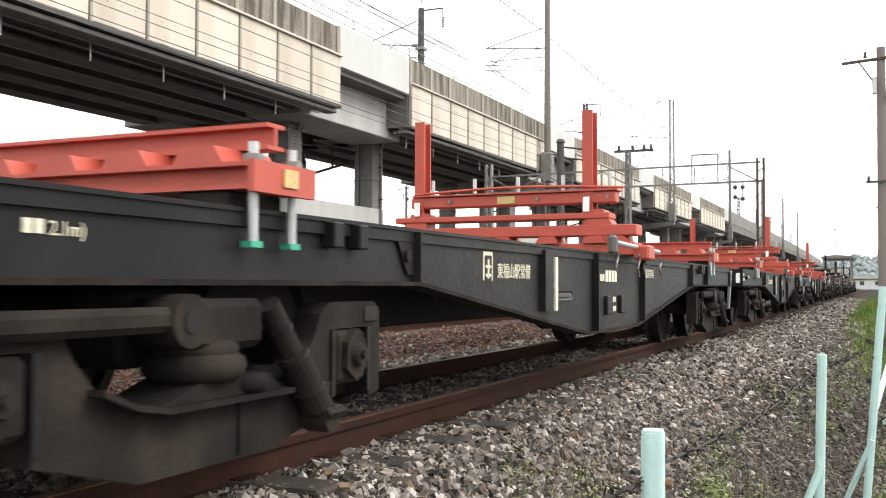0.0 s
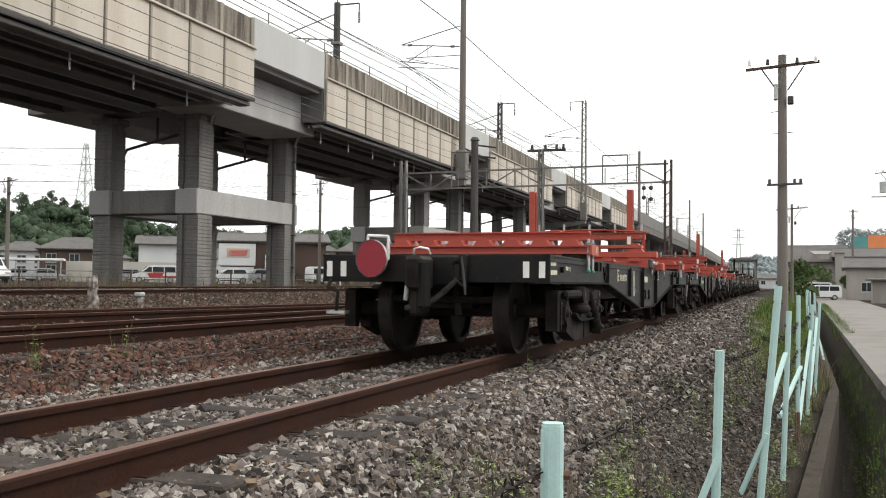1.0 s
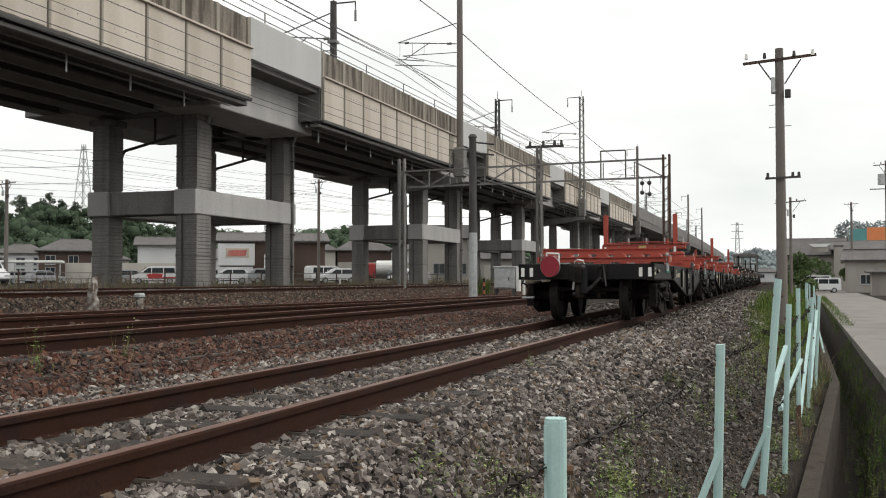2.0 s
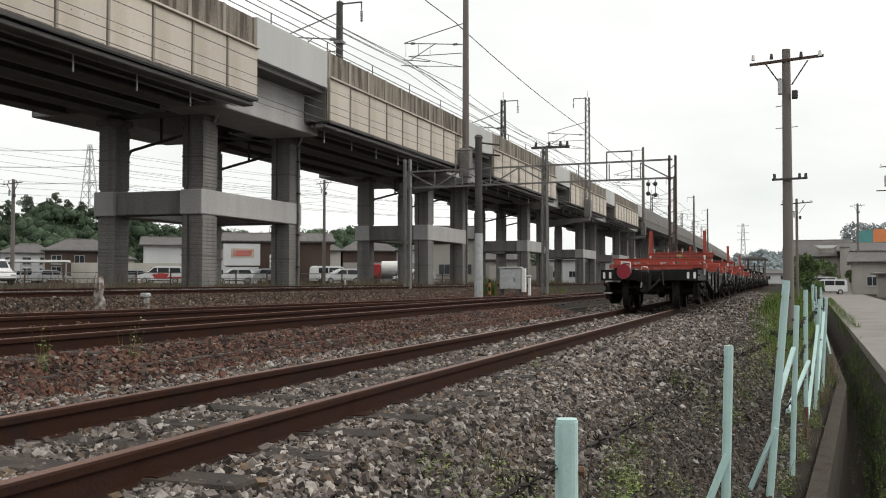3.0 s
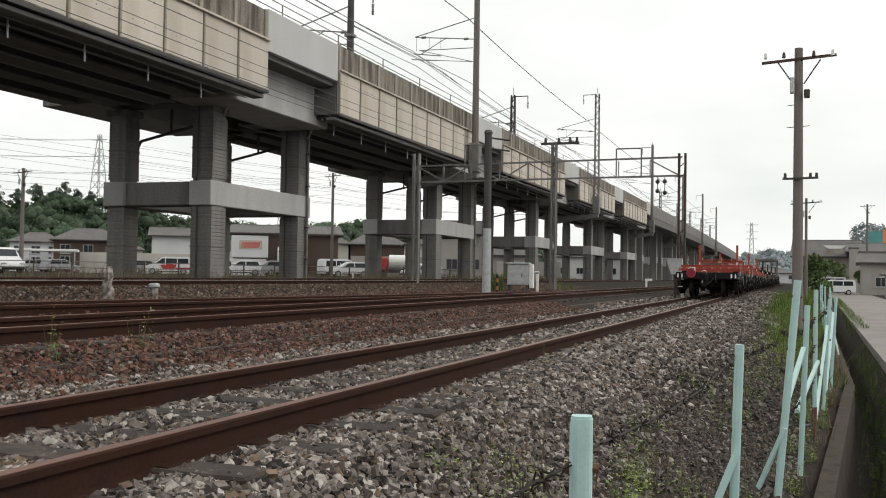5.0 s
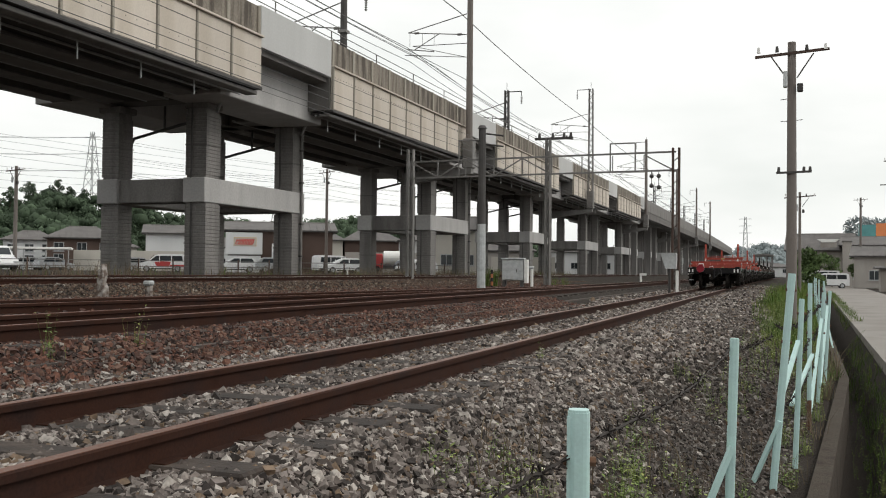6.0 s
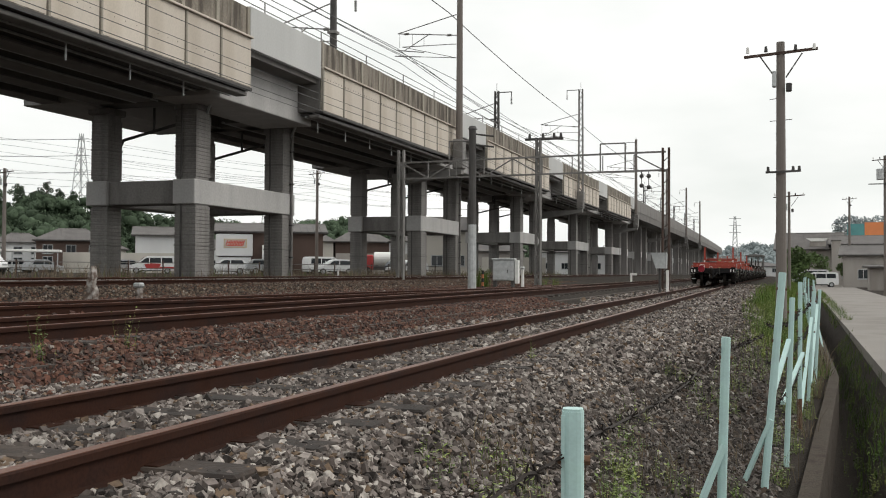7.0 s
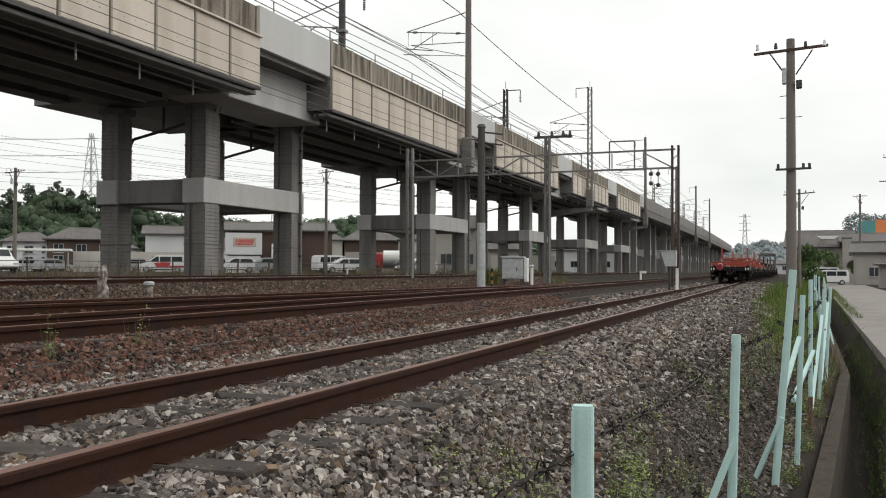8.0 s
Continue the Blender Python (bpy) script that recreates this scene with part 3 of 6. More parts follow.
        # the frame between two spans
        for x in (FACE - 0.1, 2 * AXIS - FACE + 0.1):
            part("pale_parapet", box(B(), x - 0.1, x + 0.1, g0 + 0.03, g1 - 0.03, 8.5 + dz, 10.0 + dz, 0.015), M["pale_concrete"], v)
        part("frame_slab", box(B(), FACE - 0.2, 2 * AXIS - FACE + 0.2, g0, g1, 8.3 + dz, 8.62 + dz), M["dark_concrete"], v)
        for x in (-20.45, -24.3):
            h = 0.42 if x > -22 else 0.36
            part("frame_girder", box(B(), *((-20.9, -18.55) if x > -22 else (-26.6, -24.3)), g0 - 0.9, g1 + 1.2, 6.75 + dz, 8.3 + dz, 0.03), M["tie"], v)
            for y in (g0 + 1.0, g1 + 1.9):
                col = part("column", box(B(), x - h, x + h, y - h - 0.03, y + h + 0.03, -0.2, 6.75 + dz, 0.03), M["concrete"], v)
                for lo, hi in ((0.2, 2.95), (4.1, 6.3)):
                    outline, z = [(h + 0.005, lo)], lo
                    while z < hi:
                        outline += [(h + 0.025, z + 0.01), (h + 0.025, z + 0.11), (h + 0.008, z + 0.12)]
                        z += 0.135
                    part("rib_jacket", jacket(outline, x, y), M["concrete"], col)
                part("column_cap", box(B(), x - 0.5, x + 0.5, y - 0.52, y + 0.52, 6.55 + dz, 6.8 + dz, 0.04), M["concrete"], v)
                if x > -22 and y > g0 + 2:
                    pipe = part("drain_pipe", rod(B(), (x + 0.53, y + 0.2, 0.3), (x + 0.53, y + 0.2, 7.6 + dz), 0.06), M["steel"], v)
                    for z in (1.2, 2.6, 4.4, 5.8):
                        part("pipe_clip", box(B(), x + 0.45, x + 0.61, y + 0.12, y + 0.28, z, z + 0.06), M["dark_steel"], pipe)
                if x > -22:
                    cable = [Vector((x - 0.15, y - h - 0.1, z)) for z in (0.1, 3.0)] + [Vector((x - 0.15, y - h - 0.14, z)) for z in (3.2, 4.1)] + [Vector((x - 0.15, y - h - 0.1, z)) for z in (4.3, 6.9 + dz)]
                    raw("cable_riser", *tube(cable, 0.035, 6), M["dark_steel"], v)
                    part("elbow_pipe", rod(B(), (x + 0.5, y + 0.15, 6.5 + dz), (x + 1.2, y - 0.5, 7.1 + dz), 0.055), M["zinc"], v)
                for z in (1.55, 5.2):
                    part("column_band", box(B(), x - h - 0.045, x + h + 0.045, y - h - 0.075, y + h + 0.075, z, z + 0.05), M["dark_concrete"], v)
            part("tie_beam", box(B(), x - 0.47, x + 0.47, g0 + 0.4, g1 + 2.5, 3.08, 4.0, 0.03), M["tie"], v)
        for y in (g0 + 1.0, g1 + 1.9):
            part("cross_tie", box(B(), -23.93, -20.9, y - 0.45, y + 0.45, 3.1, 3.98, 0.03), M["concrete"], v)
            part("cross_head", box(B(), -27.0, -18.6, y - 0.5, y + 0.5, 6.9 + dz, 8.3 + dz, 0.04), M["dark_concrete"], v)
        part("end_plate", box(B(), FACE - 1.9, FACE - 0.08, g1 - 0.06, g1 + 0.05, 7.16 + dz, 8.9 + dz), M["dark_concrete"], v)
    # far, plainer spans, bending away
    a = GAP0 + PERIOD * 4 + 5.7
    for i in range(12):
        y0, y1 = a + i * 22, a + (i + 1) * 22
        bend = lambda y: -0.00003 * (y - a) ** 2
        m = pose(bend((y0 + y1) / 2), (y0 + y1) / 2, 0, 0, 0, math.degrees(math.atan(0.00006 * ((y0 + y1) / 2 - a))))
        part("far_span", box(B(), -27.6, FACE, -11.1, 11.1, 8.0, 9.0), M["dark_concrete"], v, at=m)
        part("far_parapet", box(B(), FACE - 0.2, FACE + 0.05, -11.1, 11.1, 8.9, 10.5), M["concrete"], v, at=m)
        part("far_parapet", box(B(), -27.7, -27.5, -11.1, 11.1, 8.9, 10.5), M["concrete"], v, at=m)
        for y in (-9, -2.5):
            for x in (-20.45, -24.75):
                part("column", box(B(), x - 0.5, x + 0.5, y - 0.5, y + 0.5, -0.2, 8.0), M["concrete"], v, at=m)
            part("tie_beam", box(B(), -25, -19.9, y - 0.45, y + 0.45, 3.1, 4.0), M["pale_concrete"], v, at=m)


viaduct()


# ---- masts, gantry and wires ----
def cantilever(t, x, y, z, reach):
    """A bracket of thin struts that carries the wires; each strut is a piece under the top one."""
    top = part("cantilever", rod(B(), (x, y, z + 1.2), (x + reach, y, z + 0.35), 0.03), M["steel"], t)
    struts = [(0, 0, 1, 0.35, 0.03), (0, -0.5, 0.92, -0.45, 0.025), (0.45, 0.2, 0.9, -0.7, 0.025), (0, -1.3, 0.92, -0.45, 0.02), (0.55, -0.85, 1.02, -0.62, 0.03),
              (0.6, -1.1, 1.05, -0.95, 0.03), (0, -1.3, 0.6, -1.1, 0.02)]
    struts += [(k, 0.35 * k, k, -0.48, 0.012) for k in (0.55, 0.75, 0.97)]
    for ka, za, kb, zb, r in struts:
        part("strut", rod(B(), (x + reach * ka, y, z + za), (x + reach * kb, y, z + zb), r, n=6), M["steel"], top)
    for k in (0.12, 0.85):
        part("insulator", rod(B(), (x + reach * k - 0.12, y, z + 0.35 * k), (x + reach * k + 0.12, y, z + 0.35 * k), 0.07), M["steel"], top)


def lattice_pole(x, y, z0, z1, w):
    """Four angles with zigzag lacing."""
    bm = B()
    for dx in (-w, w):
        for dy in (-w, w):
            bar(bm, (x + dx, y + dy, z0), (x + dx * 0.8, y + dy * 0.8, z1), 0.07)
    n = int((z1 - z0) / 0.5)
    for i in range(n):
        a, b = z0 + (z1 - z0) * i / n, z0 + (z1 - z0) * (i + 1) / n
        for d in (-w, w):
            q = w if i % 2 else -w
            bar(bm, (x - q, y + d, a), (x + q, y + d, b), 0.04)
            bar(bm, (x + d, y - q, a), (x + d, y + q, b), 0.04)
    return bm


def hook_arm(t, x, y, top, reach):
    """A short arm from the mast top with a string of insulator discs at its end."""
    bm = B()
    rod(bm, (x, y, top - 0.1), (x + reach, y, top - 0.1), 0.035)
    rod(bm, (x + reach, y, top - 0.1), (x + reach, y, top - 0.45), 0.03)
    arm = part("hooked_arm", bm, M["dark_steel"], t)
    for i in range(5):
        part("insulator_disc", rod(B(), (x + reach, y, top - 0.5 - 0.1 * i), (x + reach, y, top - 0.56 - 0.1 * i), 0.075, 0.04, 8), M["steel"], arm)
    part("lightning_rod", rod(B(), (x, y, top), (x, y, top + 0.55), 0.02, n=5), M["dark_steel"], t)


def tall_mast(y, x=-17.0, lattice=False, hook=False):
    t = thing("catenary_mast", "tall grey steel catenary mast bracketed to the viaduct", "catenary mast", "masts along the viaduct")
    if lattice:
        part("mast_pole", lattice_pole(x, y, 8.1, 17.7, 0.2), M["steel"], t)
    else:
        part("mast_pole", rod(B(), (x, y, 8.1), (x, y, 18.0), 0.2, 0.16, 12), M["pole"], t, smooth=False)
    if hook:
        hook_arm(t, x, y, 17.75, -1.3)
    part("mast_block", box(B(), x - 0.32, x + 0.32, y - 0.3, y + 0.3, 6.5, 8.2, 0.06), M["steel"], t)
    part("bracket", prism(B(), [(x - 4, 6.3), (x - 4, 5.6), (x + 0.2, 6.2), (x + 0.2, 6.5)], "y", y - 0.25, y + 0.25), M["steel"], t)
    cantilever(t, x - 0.2, y, 14.2, -3.6)


for y in (52.4, 89.0, 127.0, 165.0, 203.0, 241.0):
    tall_mast(y, lattice=y == 89.0, hook=y > 60)


def deck_mast(y, x=-18.2, top=13.0):
    t = thing("deck_mast", "slim dark mast with a hooked arm on the viaduct deck", "catenary mast", "masts on the viaduct deck")
    if y > 50:
        part("mast_pole", lattice_pole(x, y, 8.86, top, 0.14), M["dark_steel"], t)
    else:
        part("mast_pole", rod(B(), (x, y, 8.86), (x, y, top), 0.17, 0.14, 12), M["dark_steel"], t)
    part("mast_band", box(B(), x - 0.2, x + 0.2, y - 0.2, y + 0.2, 11.0, 11.12), M["steel"], t)
    hook_arm(t, x, y, top, 1.05)
    cantilever(t, x, y, 11.2, -2.8)


deck_mast(38.2, top=12.86)
deck_mast(64.5, top=13.2)
for y in (145, 168, 190, 214, 238):
    deck_mast(y, top=13.5)


def gantry():
    t = thing("overhead_gantry", "grey steel truss gantry spanning the tracks on slim legs", "overhead gantry")
    y = 39.0
    for x, z, key in ((-15.3, 5.9, "steel"), (-4.05, 5.6, "brown_steel")):
        bm = B()
        for dx in (-0.12, 0.12):
            box(bm, x + dx - 0.04, x + dx + 0.04, y - 0.1, y + 0.1, 0, z)
        for i in range(12):
            bar(bm, (x - 0.13, y, 0.2 + i * 0.44), (x + 0.13, y, 0.42 + i * 0.44), 0.03)
        part("leg", bm, M[key], t)
    bm = B()
    bar(bm, (-15.3, y, 5.35), (-4.05, y, 5.45), 0.07)
    part("top_chord", bm, M["steel"], t)
    bm = B()
    bar(bm, (-15.3, y, 4.65), (-4.05, y, 4.72), 0.07)
    part("bottom_chord", bm, M["steel"], t)
    for i in range(9):
        x = -15.3 + 1.25 * i
        if i < 5 or i == 8:
            part("brace", bar(B(), (x, y, 4.66 if i % 2 else 5.36), (x + 1.25, y, 5.37 if i % 2 else 4.67), 0.05), M["steel"], t)
        part("brace", bar(B(), (x, y, 4.66), (x, y, 5.36), 0.04), M["steel"], t)
    for x in (-12.6, -6.15):
        bm = B()
        for dx in (-0.5, 0.5):
            rod(bm, (x + dx, y, 4.7), (x + dx, y, 5.85 if x > -10 else 6.2), 0.03)
        rod(bm, (x - 0.5, y, 5.85 if x > -10 else 6.2), (x + 0.5, y, 5.85 if x > -10 else 6.2), 0.03)
        part("wire_hanger", bm, M["steel"], t)
    for x, z in ((-5.0, 4.5), (-4.72, 4.5), (-5.0, 4.12), (-4.72, 4.05)):
        bm = B()
        bmesh.ops.create_icosphere(bm, subdivisions=2, radius=0.09, matrix=Matrix.Translation((x, y, z)))
        rod(bm, (x, y, z), (x, y, 4.72), 0.015)
        part("insulator", bm, M["dark_steel"], t, smooth=True)


gantry()


def track_pole():
    t = thing("trackside_pole", "dark steel pole with a pale concrete-coated foot beside the siding", "pole")
    x, y = -9.4, 30.4
    part("pole_top", rod(B(), (x, y, 2.2), (x, y, 5.35), 0.13, 0.12, 12), M["dark_steel"], t)
    part("pole_foot", rod(B(), (x, y, 0.0), (x, y, 2.2), 0.145, 0.14, 12), M["zinc"], t)
    part("pole_cap", rod(B(), (x, y, 5.35), (x, y, 5.45), 0.16, 0.1, 12), M["dark_steel"], t)
    bm = B()
    for z in (5.2, 4.85):
        rod(bm, (x, y, z), (x + 0.7, y + 0.1, z - 0.1), 0.03)
    part("insulator_arm", bm, M["dark_steel"], t)


track_pole()


def crossarm_pole():
    t = thing("crossarm_pole", "brown steel mast with a dark crossarm of insulators", "pole")
    x, y = -9.8, 41.5
    part("mast_pole", lattice_pole(x, y, 0, 6.5, 0.1), M["steel"], t)
    part("crossarm", box(B(), x - 0.6, x + 1.1, y - 0.06, y + 0.06, 6.45, 6.55), M["dark_steel"], t)
    for dx in (-0.4, 0.2, 0.7, 1.0):
        part("insulator", rod(B(), (x + dx, y, 6.55), (x + dx, y, 6.75), 0.07, 0.05), M["dark_steel"], t)


crossarm_pole()


def wire(name, pts, r, label, sag=0.0, n=10, group="overhead wires"):
    pts = [Vector(q) for q in pts]
    line = [pts[0]]
    for a, b in zip(pts, pts[1:]):
        for i in range(1, n + 1):
            k = i / n
            line.append(a.lerp(b, k) - Vector((0, 0, sag * 4 * k * (1 - k))))
    return tagged(raw(name, *tube(line, r), M["wire"]), label, "wire", group)


for x, z in ((-13.1, 6.2), (-12.1, 6.2), (-12.6, 5.36), (-11.6, 5.4), (-10.4, 4.7)):
    wire("overhead_wire", [(x, -8, z + 0.2), (x, 39, z), (x, 90, z), (x, 170, z)], 0.008, "thin dark overhead wire along the tracks", 0.25)
for x, z in ((-20.5, 12.75), (-20.7, 13.6), (-20.2, 13.1), (-19.0, 12.4), (-17.2, 11.6)):
    wire("catenary_wire", [(x, 2, z), (x, 52, z), (x, 89, z), (x, 127, z), (x, 165, z), (x, 240, z)], 0.017, "thin dark catenary wire above the viaduct", 0.5)
wire("feeder_wire", [(-17.5, 2, 15.5), (-17.5, 52, 15.4), (-17.8, 89, 15.15), (-17.8, 127, 15.1), (-17.8, 165, 15.0), (-17.8, 240, 15.0)], 0.026, "thin dark feeder wire beside the viaduct", 0.25)


def handrail():
    t = thing("parapet_handrail", "thin steel handrail on posts along the viaduct parapet", "handrail")
    for z in (10.55, 10.25):
        part("rail_bar", rod(B(), (FACE - 0.3, 5, z - 0.1), (FACE - 0.3, 100, z + 0.3), 0.02, n=5), M["steel"], t)
    for i in range(20):
        y = 8 + i * 4.7
        part("rail_post", rod(B(), (FACE - 0.3, y, 9.9), (FACE - 0.3, y, 10.45 + 0.004 * y), 0.025, n=6), M["steel"], t)


handrail()


# ---- utility poles by the lane ----
def utility_pole(x, y, top, r=0.155, arm=0.78, lower=True, label="tall grey-brown concrete utility pole with a wooden crossarm"):
    z0 = ground_z(x, y) - 0.15
    t = thing("utility_pole", label, "utility pole", "utility poles")
    part("pole_shaft", rod(B(), (x, y, z0), (x, y, top), r, r * 0.72, 16), M["pole"], t, smooth=False)
    z = top - 0.3
    part("crossarm", bar(B(), (x - arm, y - 0.12, z - 0.05), (x + arm, y - 0.05, z + 0.08), 0.055, 0.065), M["brown_steel"], t)
    for s in (-1, 1):
        part("strut", bar(B(), (x + s * arm * 0.58, y - 0.1, z - 0.02), (x + s * 0.12, y - 0.1, z - 0.6), 0.04, 0.03), M["dark_steel"], t)
        for k in (0.4, 0.9):
            part("insulator", rod(B(), (x + s * arm * k, y - 0.09, z + 0.06), (x + s * arm * k, y - 0.09, z + 0.2), 0.045, 0.03), M["white" if k > 0.5 else "dark_steel"], t)
    part("fuse_box", box(B(), x - 0.2, x - 0.1, y - 0.28, y - 0.14, z - 0.85, z - 0.45, 0.02), M["zinc"], t)
    part("cable_clamp", box(B(), x + 0.12, x + 0.26, y - 0.2, y - 0.02, z - 0.95, z - 0.75, 0.02), M["dark_steel"], t)
    if lower:
        z = top - 3.23
        part("lower_arm", bar(B(), (x - 0.36, y - 0.15, z), (x + 0.46, y - 0.15, z + 0.02), 0.05), M["dark_steel"], t)
        for k in (-0.3, 0.28, 0.42):
            part("insulator", rod(B(), (x + k, y - 0.15, z), (x + k, y - 0.15, z + 0.14), 0.04, 0.03), M["dark_steel"], t)
        for zz, e in ((top - 1.41, 0.0), (top - 1.95, 0.26)):
            part("step_bolt", rod(B(), (x - 0.26, y, zz), (x + e, y, zz + 0.03), 0.009, n=5), M["dark_steel"], t)
    return t


utility_pole(0.16, 25.2, 6.36, 0.135, 0.86)
utility_pole(0.85, 62, 5.6, 0.1, 0.9, False, "slim far utility pole with a short crossarm")
utility_pole(9.45, 139, 10.9, 0.18, 0.9, False, "far utility pole by grey sheds")
lane_pole = utility_pole(7.75, 78, 9.4, 0.14, 0.9, False, "concrete utility pole with a transformer beside the lane")
part("transformer", rod(B(), (7.4, 77.8, 7.6), (7.4, 77.8, 8.4), 0.26, n=14), M["zinc"], lane_pole)
part("lower_arm", bar(B(), (6.6, 77.85, 7.3), (8.4, 77.85, 7.3), 0.07), M["dark_steel"], lane_pole)
utility_pole(-35.8, 72.3, 9.0, 0.14, 0.7, False, "thin utility pole behind the viaduct")
utility_pole(-40, 120, 11.2, 0.15, 0.8, False, "slim pole with arms behind the viaduct")
utility_pole(-50, 53, 7.6, 0.15, 0.8, False, "utility pole beside the car park")


# ---- fence ----
def fence_x(y):
    return -0.02 + warp(y)


def post_mesh(h, w=0.052):
    """A folded steel tube with rounded corners, a lapped seam and a capped top."""
    def rounded(k):
        out = []
        for i in range(16):
            a = 2 * math.pi * (i + 0.5) / 16
            c, d = math.cos(a), math.sin(a)
            out.append((math.copysign(abs(c) ** 0.6, c) * w * k, math.copysign(abs(d) ** 0.6, d) * w * k))
        return out
    bm = prism(B(), rounded(0.5), "z", 0, h - 0.006)
    prism(bm, rounded(0.46), "z", h - 0.006, h)
    prism(bm, [(-w * 0.53, -w * 0.3), (-w * 0.4, -w * 0.47), (-w * 0.35, -w * 0.5), (-w * 0.5, -w * 0.2)], "z", 0, h - 0.015)
    return bm


def fence_post(x, y, top, lean_x=0.0, lean_y=0.0, brace=None, wide=0.052, label="mint-green steel fence post on a concrete foot"):
    z0 = ground_z(x, y) - 0.08
    h = top - z0
    t = thing("fence_post", label, "fence post", "posts of the railway fence", at=pose(x, y, z0, lean_y, lean_x, 12))
    part("post", post_mesh(h, wide), M["mint"], t)
    bm = B()
    bmesh.ops.create_cone(bm, cap_ends=True, segments=9, radius1=0.1, radius2=0.07, depth=0.1, matrix=Matrix.Translation((0, 0, 0.05)))
    part("concrete_foot", bm, M["kerb"], t)
    for k in (0.12, 0.5):
        part("bolt", rod(B(), (-0.035, 0, h - k), (0.04, 0, h - k), 0.012, n=6), M["rustspot"], t)
    if 10 < y < 11:
        part("rust_sleeve", post_mesh(0.42, wide + 0.003), M["rustspot"], t, "rusted lower end")
    if brace:
        dx, dy, k = brace
        part("brace", bar(B(), (dx, dy, 0.02), (0.0, -0.03, h * k), 0.034, 0.03), M["mint"], t)
    return t


fence_post(-0.445, 2.24, 0.329)
fence_post(-0.305, 5.94, 0.27, lean_x=1.6, brace=(-0.23, -0.1, 0.5))
fence_post(-0.08, 7.45, 0.66, lean_x=4.8, brace=(-0.16, 0.08, 0.36), label="leaning mint-green steel fence post")
fence_post(0.085, 8.45, 0.45, lean_x=2.1, wide=0.042)
fence_post(0.238, 10.5, 0.56, lean_x=0.4, wide=0.042, label="mint-green steel fence post with a rusted lower end")
fence_post(0.387, 12.8, 0.43, lean_x=2.9, wide=0.042)
fence_post(0.543, 14.9, 0.42, lean_x=3.0, wide=0.042)
for a, b in (((-0.01, 7.45, -0.22), (0.11, 8.42, 0.1)), ((0.06, 8.47, -0.42), (0.27, 10.45, -0.16)), ((0.25, 10.5, -0.75), (0.43, 12.75, 0.1)), ((0.42, 12.8, -0.7), (0.58, 14.85, 0.2))):
    tagged(part("fence_brace", bar(B(), a, b, 0.034, 0.026), M["mint"]), "mint-green steel brace between two fence posts", "fence brace", "braces of the fence")
for i in range(16):
    y = 17 + i * 2.1
    fence_post(fence_x(y), y, 0.4 + 0.06 * (i % 3), lean_x=(i % 4) - 1.5, brace=(0.05, -0.8, 0.7) if i > 2 and i % 3 == 0 else None, wide=0.034)


def barbed_wire(a, b, sag, label="rusty barbed wire hung with dead stalks"):
    rnd = random.Random(int(a[1] * 10))
    bm = B()
    a, b = Vector(a), Vector(b)
    n = 26
    prev = a
    for i in range(1, n + 1):
        k = i / n
        q = a.lerp(b, k) - Vector((0, 0, sag * 4 * k * (1 - k) + rnd.uniform(-0.006, 0.006)))
        rod(bm, prev, q, 0.005, n=4, caps=False)
        for j in range(rnd.choice((1, 2, 2, 3, 7))):
            d = Vector((rnd.uniform(-1, 1), rnd.uniform(-1, 1), rnd.uniform(-1, 1))) * 0.024
            rod(bm, q - d, q + d, 0.0025, n=3, caps=False)
        prev = q
    tagged(part("barbed_wire", bm, M["stalk"]), label, "barbed wire", "strands of the fence")


barbed_wire((-0.7, 0.9, 0.2), (-0.47, 2.24, 0.22), 0.02)
barbed_wire((-0.47, 2.24, 0.24), (-0.30, 5.94, 0.2), 0.06)
barbed_wire((-0.30, 5.94, 0.2), (-0.08, 7.45, 0.2), 0.02)
for z in (0.28, 0.0, -0.3):
    barbed_wire((-0.05, 7.45, z), (0.08, 8.45, z - 0.05), 0.03)
    barbed_wire((0.08, 8.45, z - 0.05), (0.24, 10.5, z), 0.05)
    barbed_wire((0.24, 10.5, z), (0.40, 12.8, z), 0.06)
    barbed_wire((0.40, 12.8, z), (0.55, 14.9, z), 0.05)
    barbed_wire((0.55, 14.9, z), (fence_x(23), 23, z), 0.12)


# ---- things beside the tracks ----
def cabinet():
    t = thing("relay_cabinet", "pale grey trackside relay cabinet on dark legs", "cabinet", at=pose(-9.62, 35.2, 0.12, 0, 0, 8))
    part("body", box(B(), -0.4, 0.4, -0.25, 0.25, 0.2, 0.98, 0.02), M["zinc"], t)
    part("roof", box(B(), -0.44, 0.44, -0.3, 0.3, 0.98, 1.04, 0.015), M["zinc"], t)
    part("door", box(B(), -0.36, 0.22, -0.275, -0.25, 0.24, 0.94, 0.008), M["zinc"], t)
    part("handle", box(B(), 0.14, 0.17, -0.3, -0.275, 0.5, 0.62), M["dark_steel"], t)
    part("white_box", box(B(), 0.42, 0.56, -0.2, 0.2, 0.1, 0.98, 0.01), M["white"], t)
    for x in (-0.33, 0.33):
        part("leg", box(B(), x - 0.05, x + 0.05, -0.2, 0.2, -0.12, 0.2), M["dark_steel"], t)


cabinet()


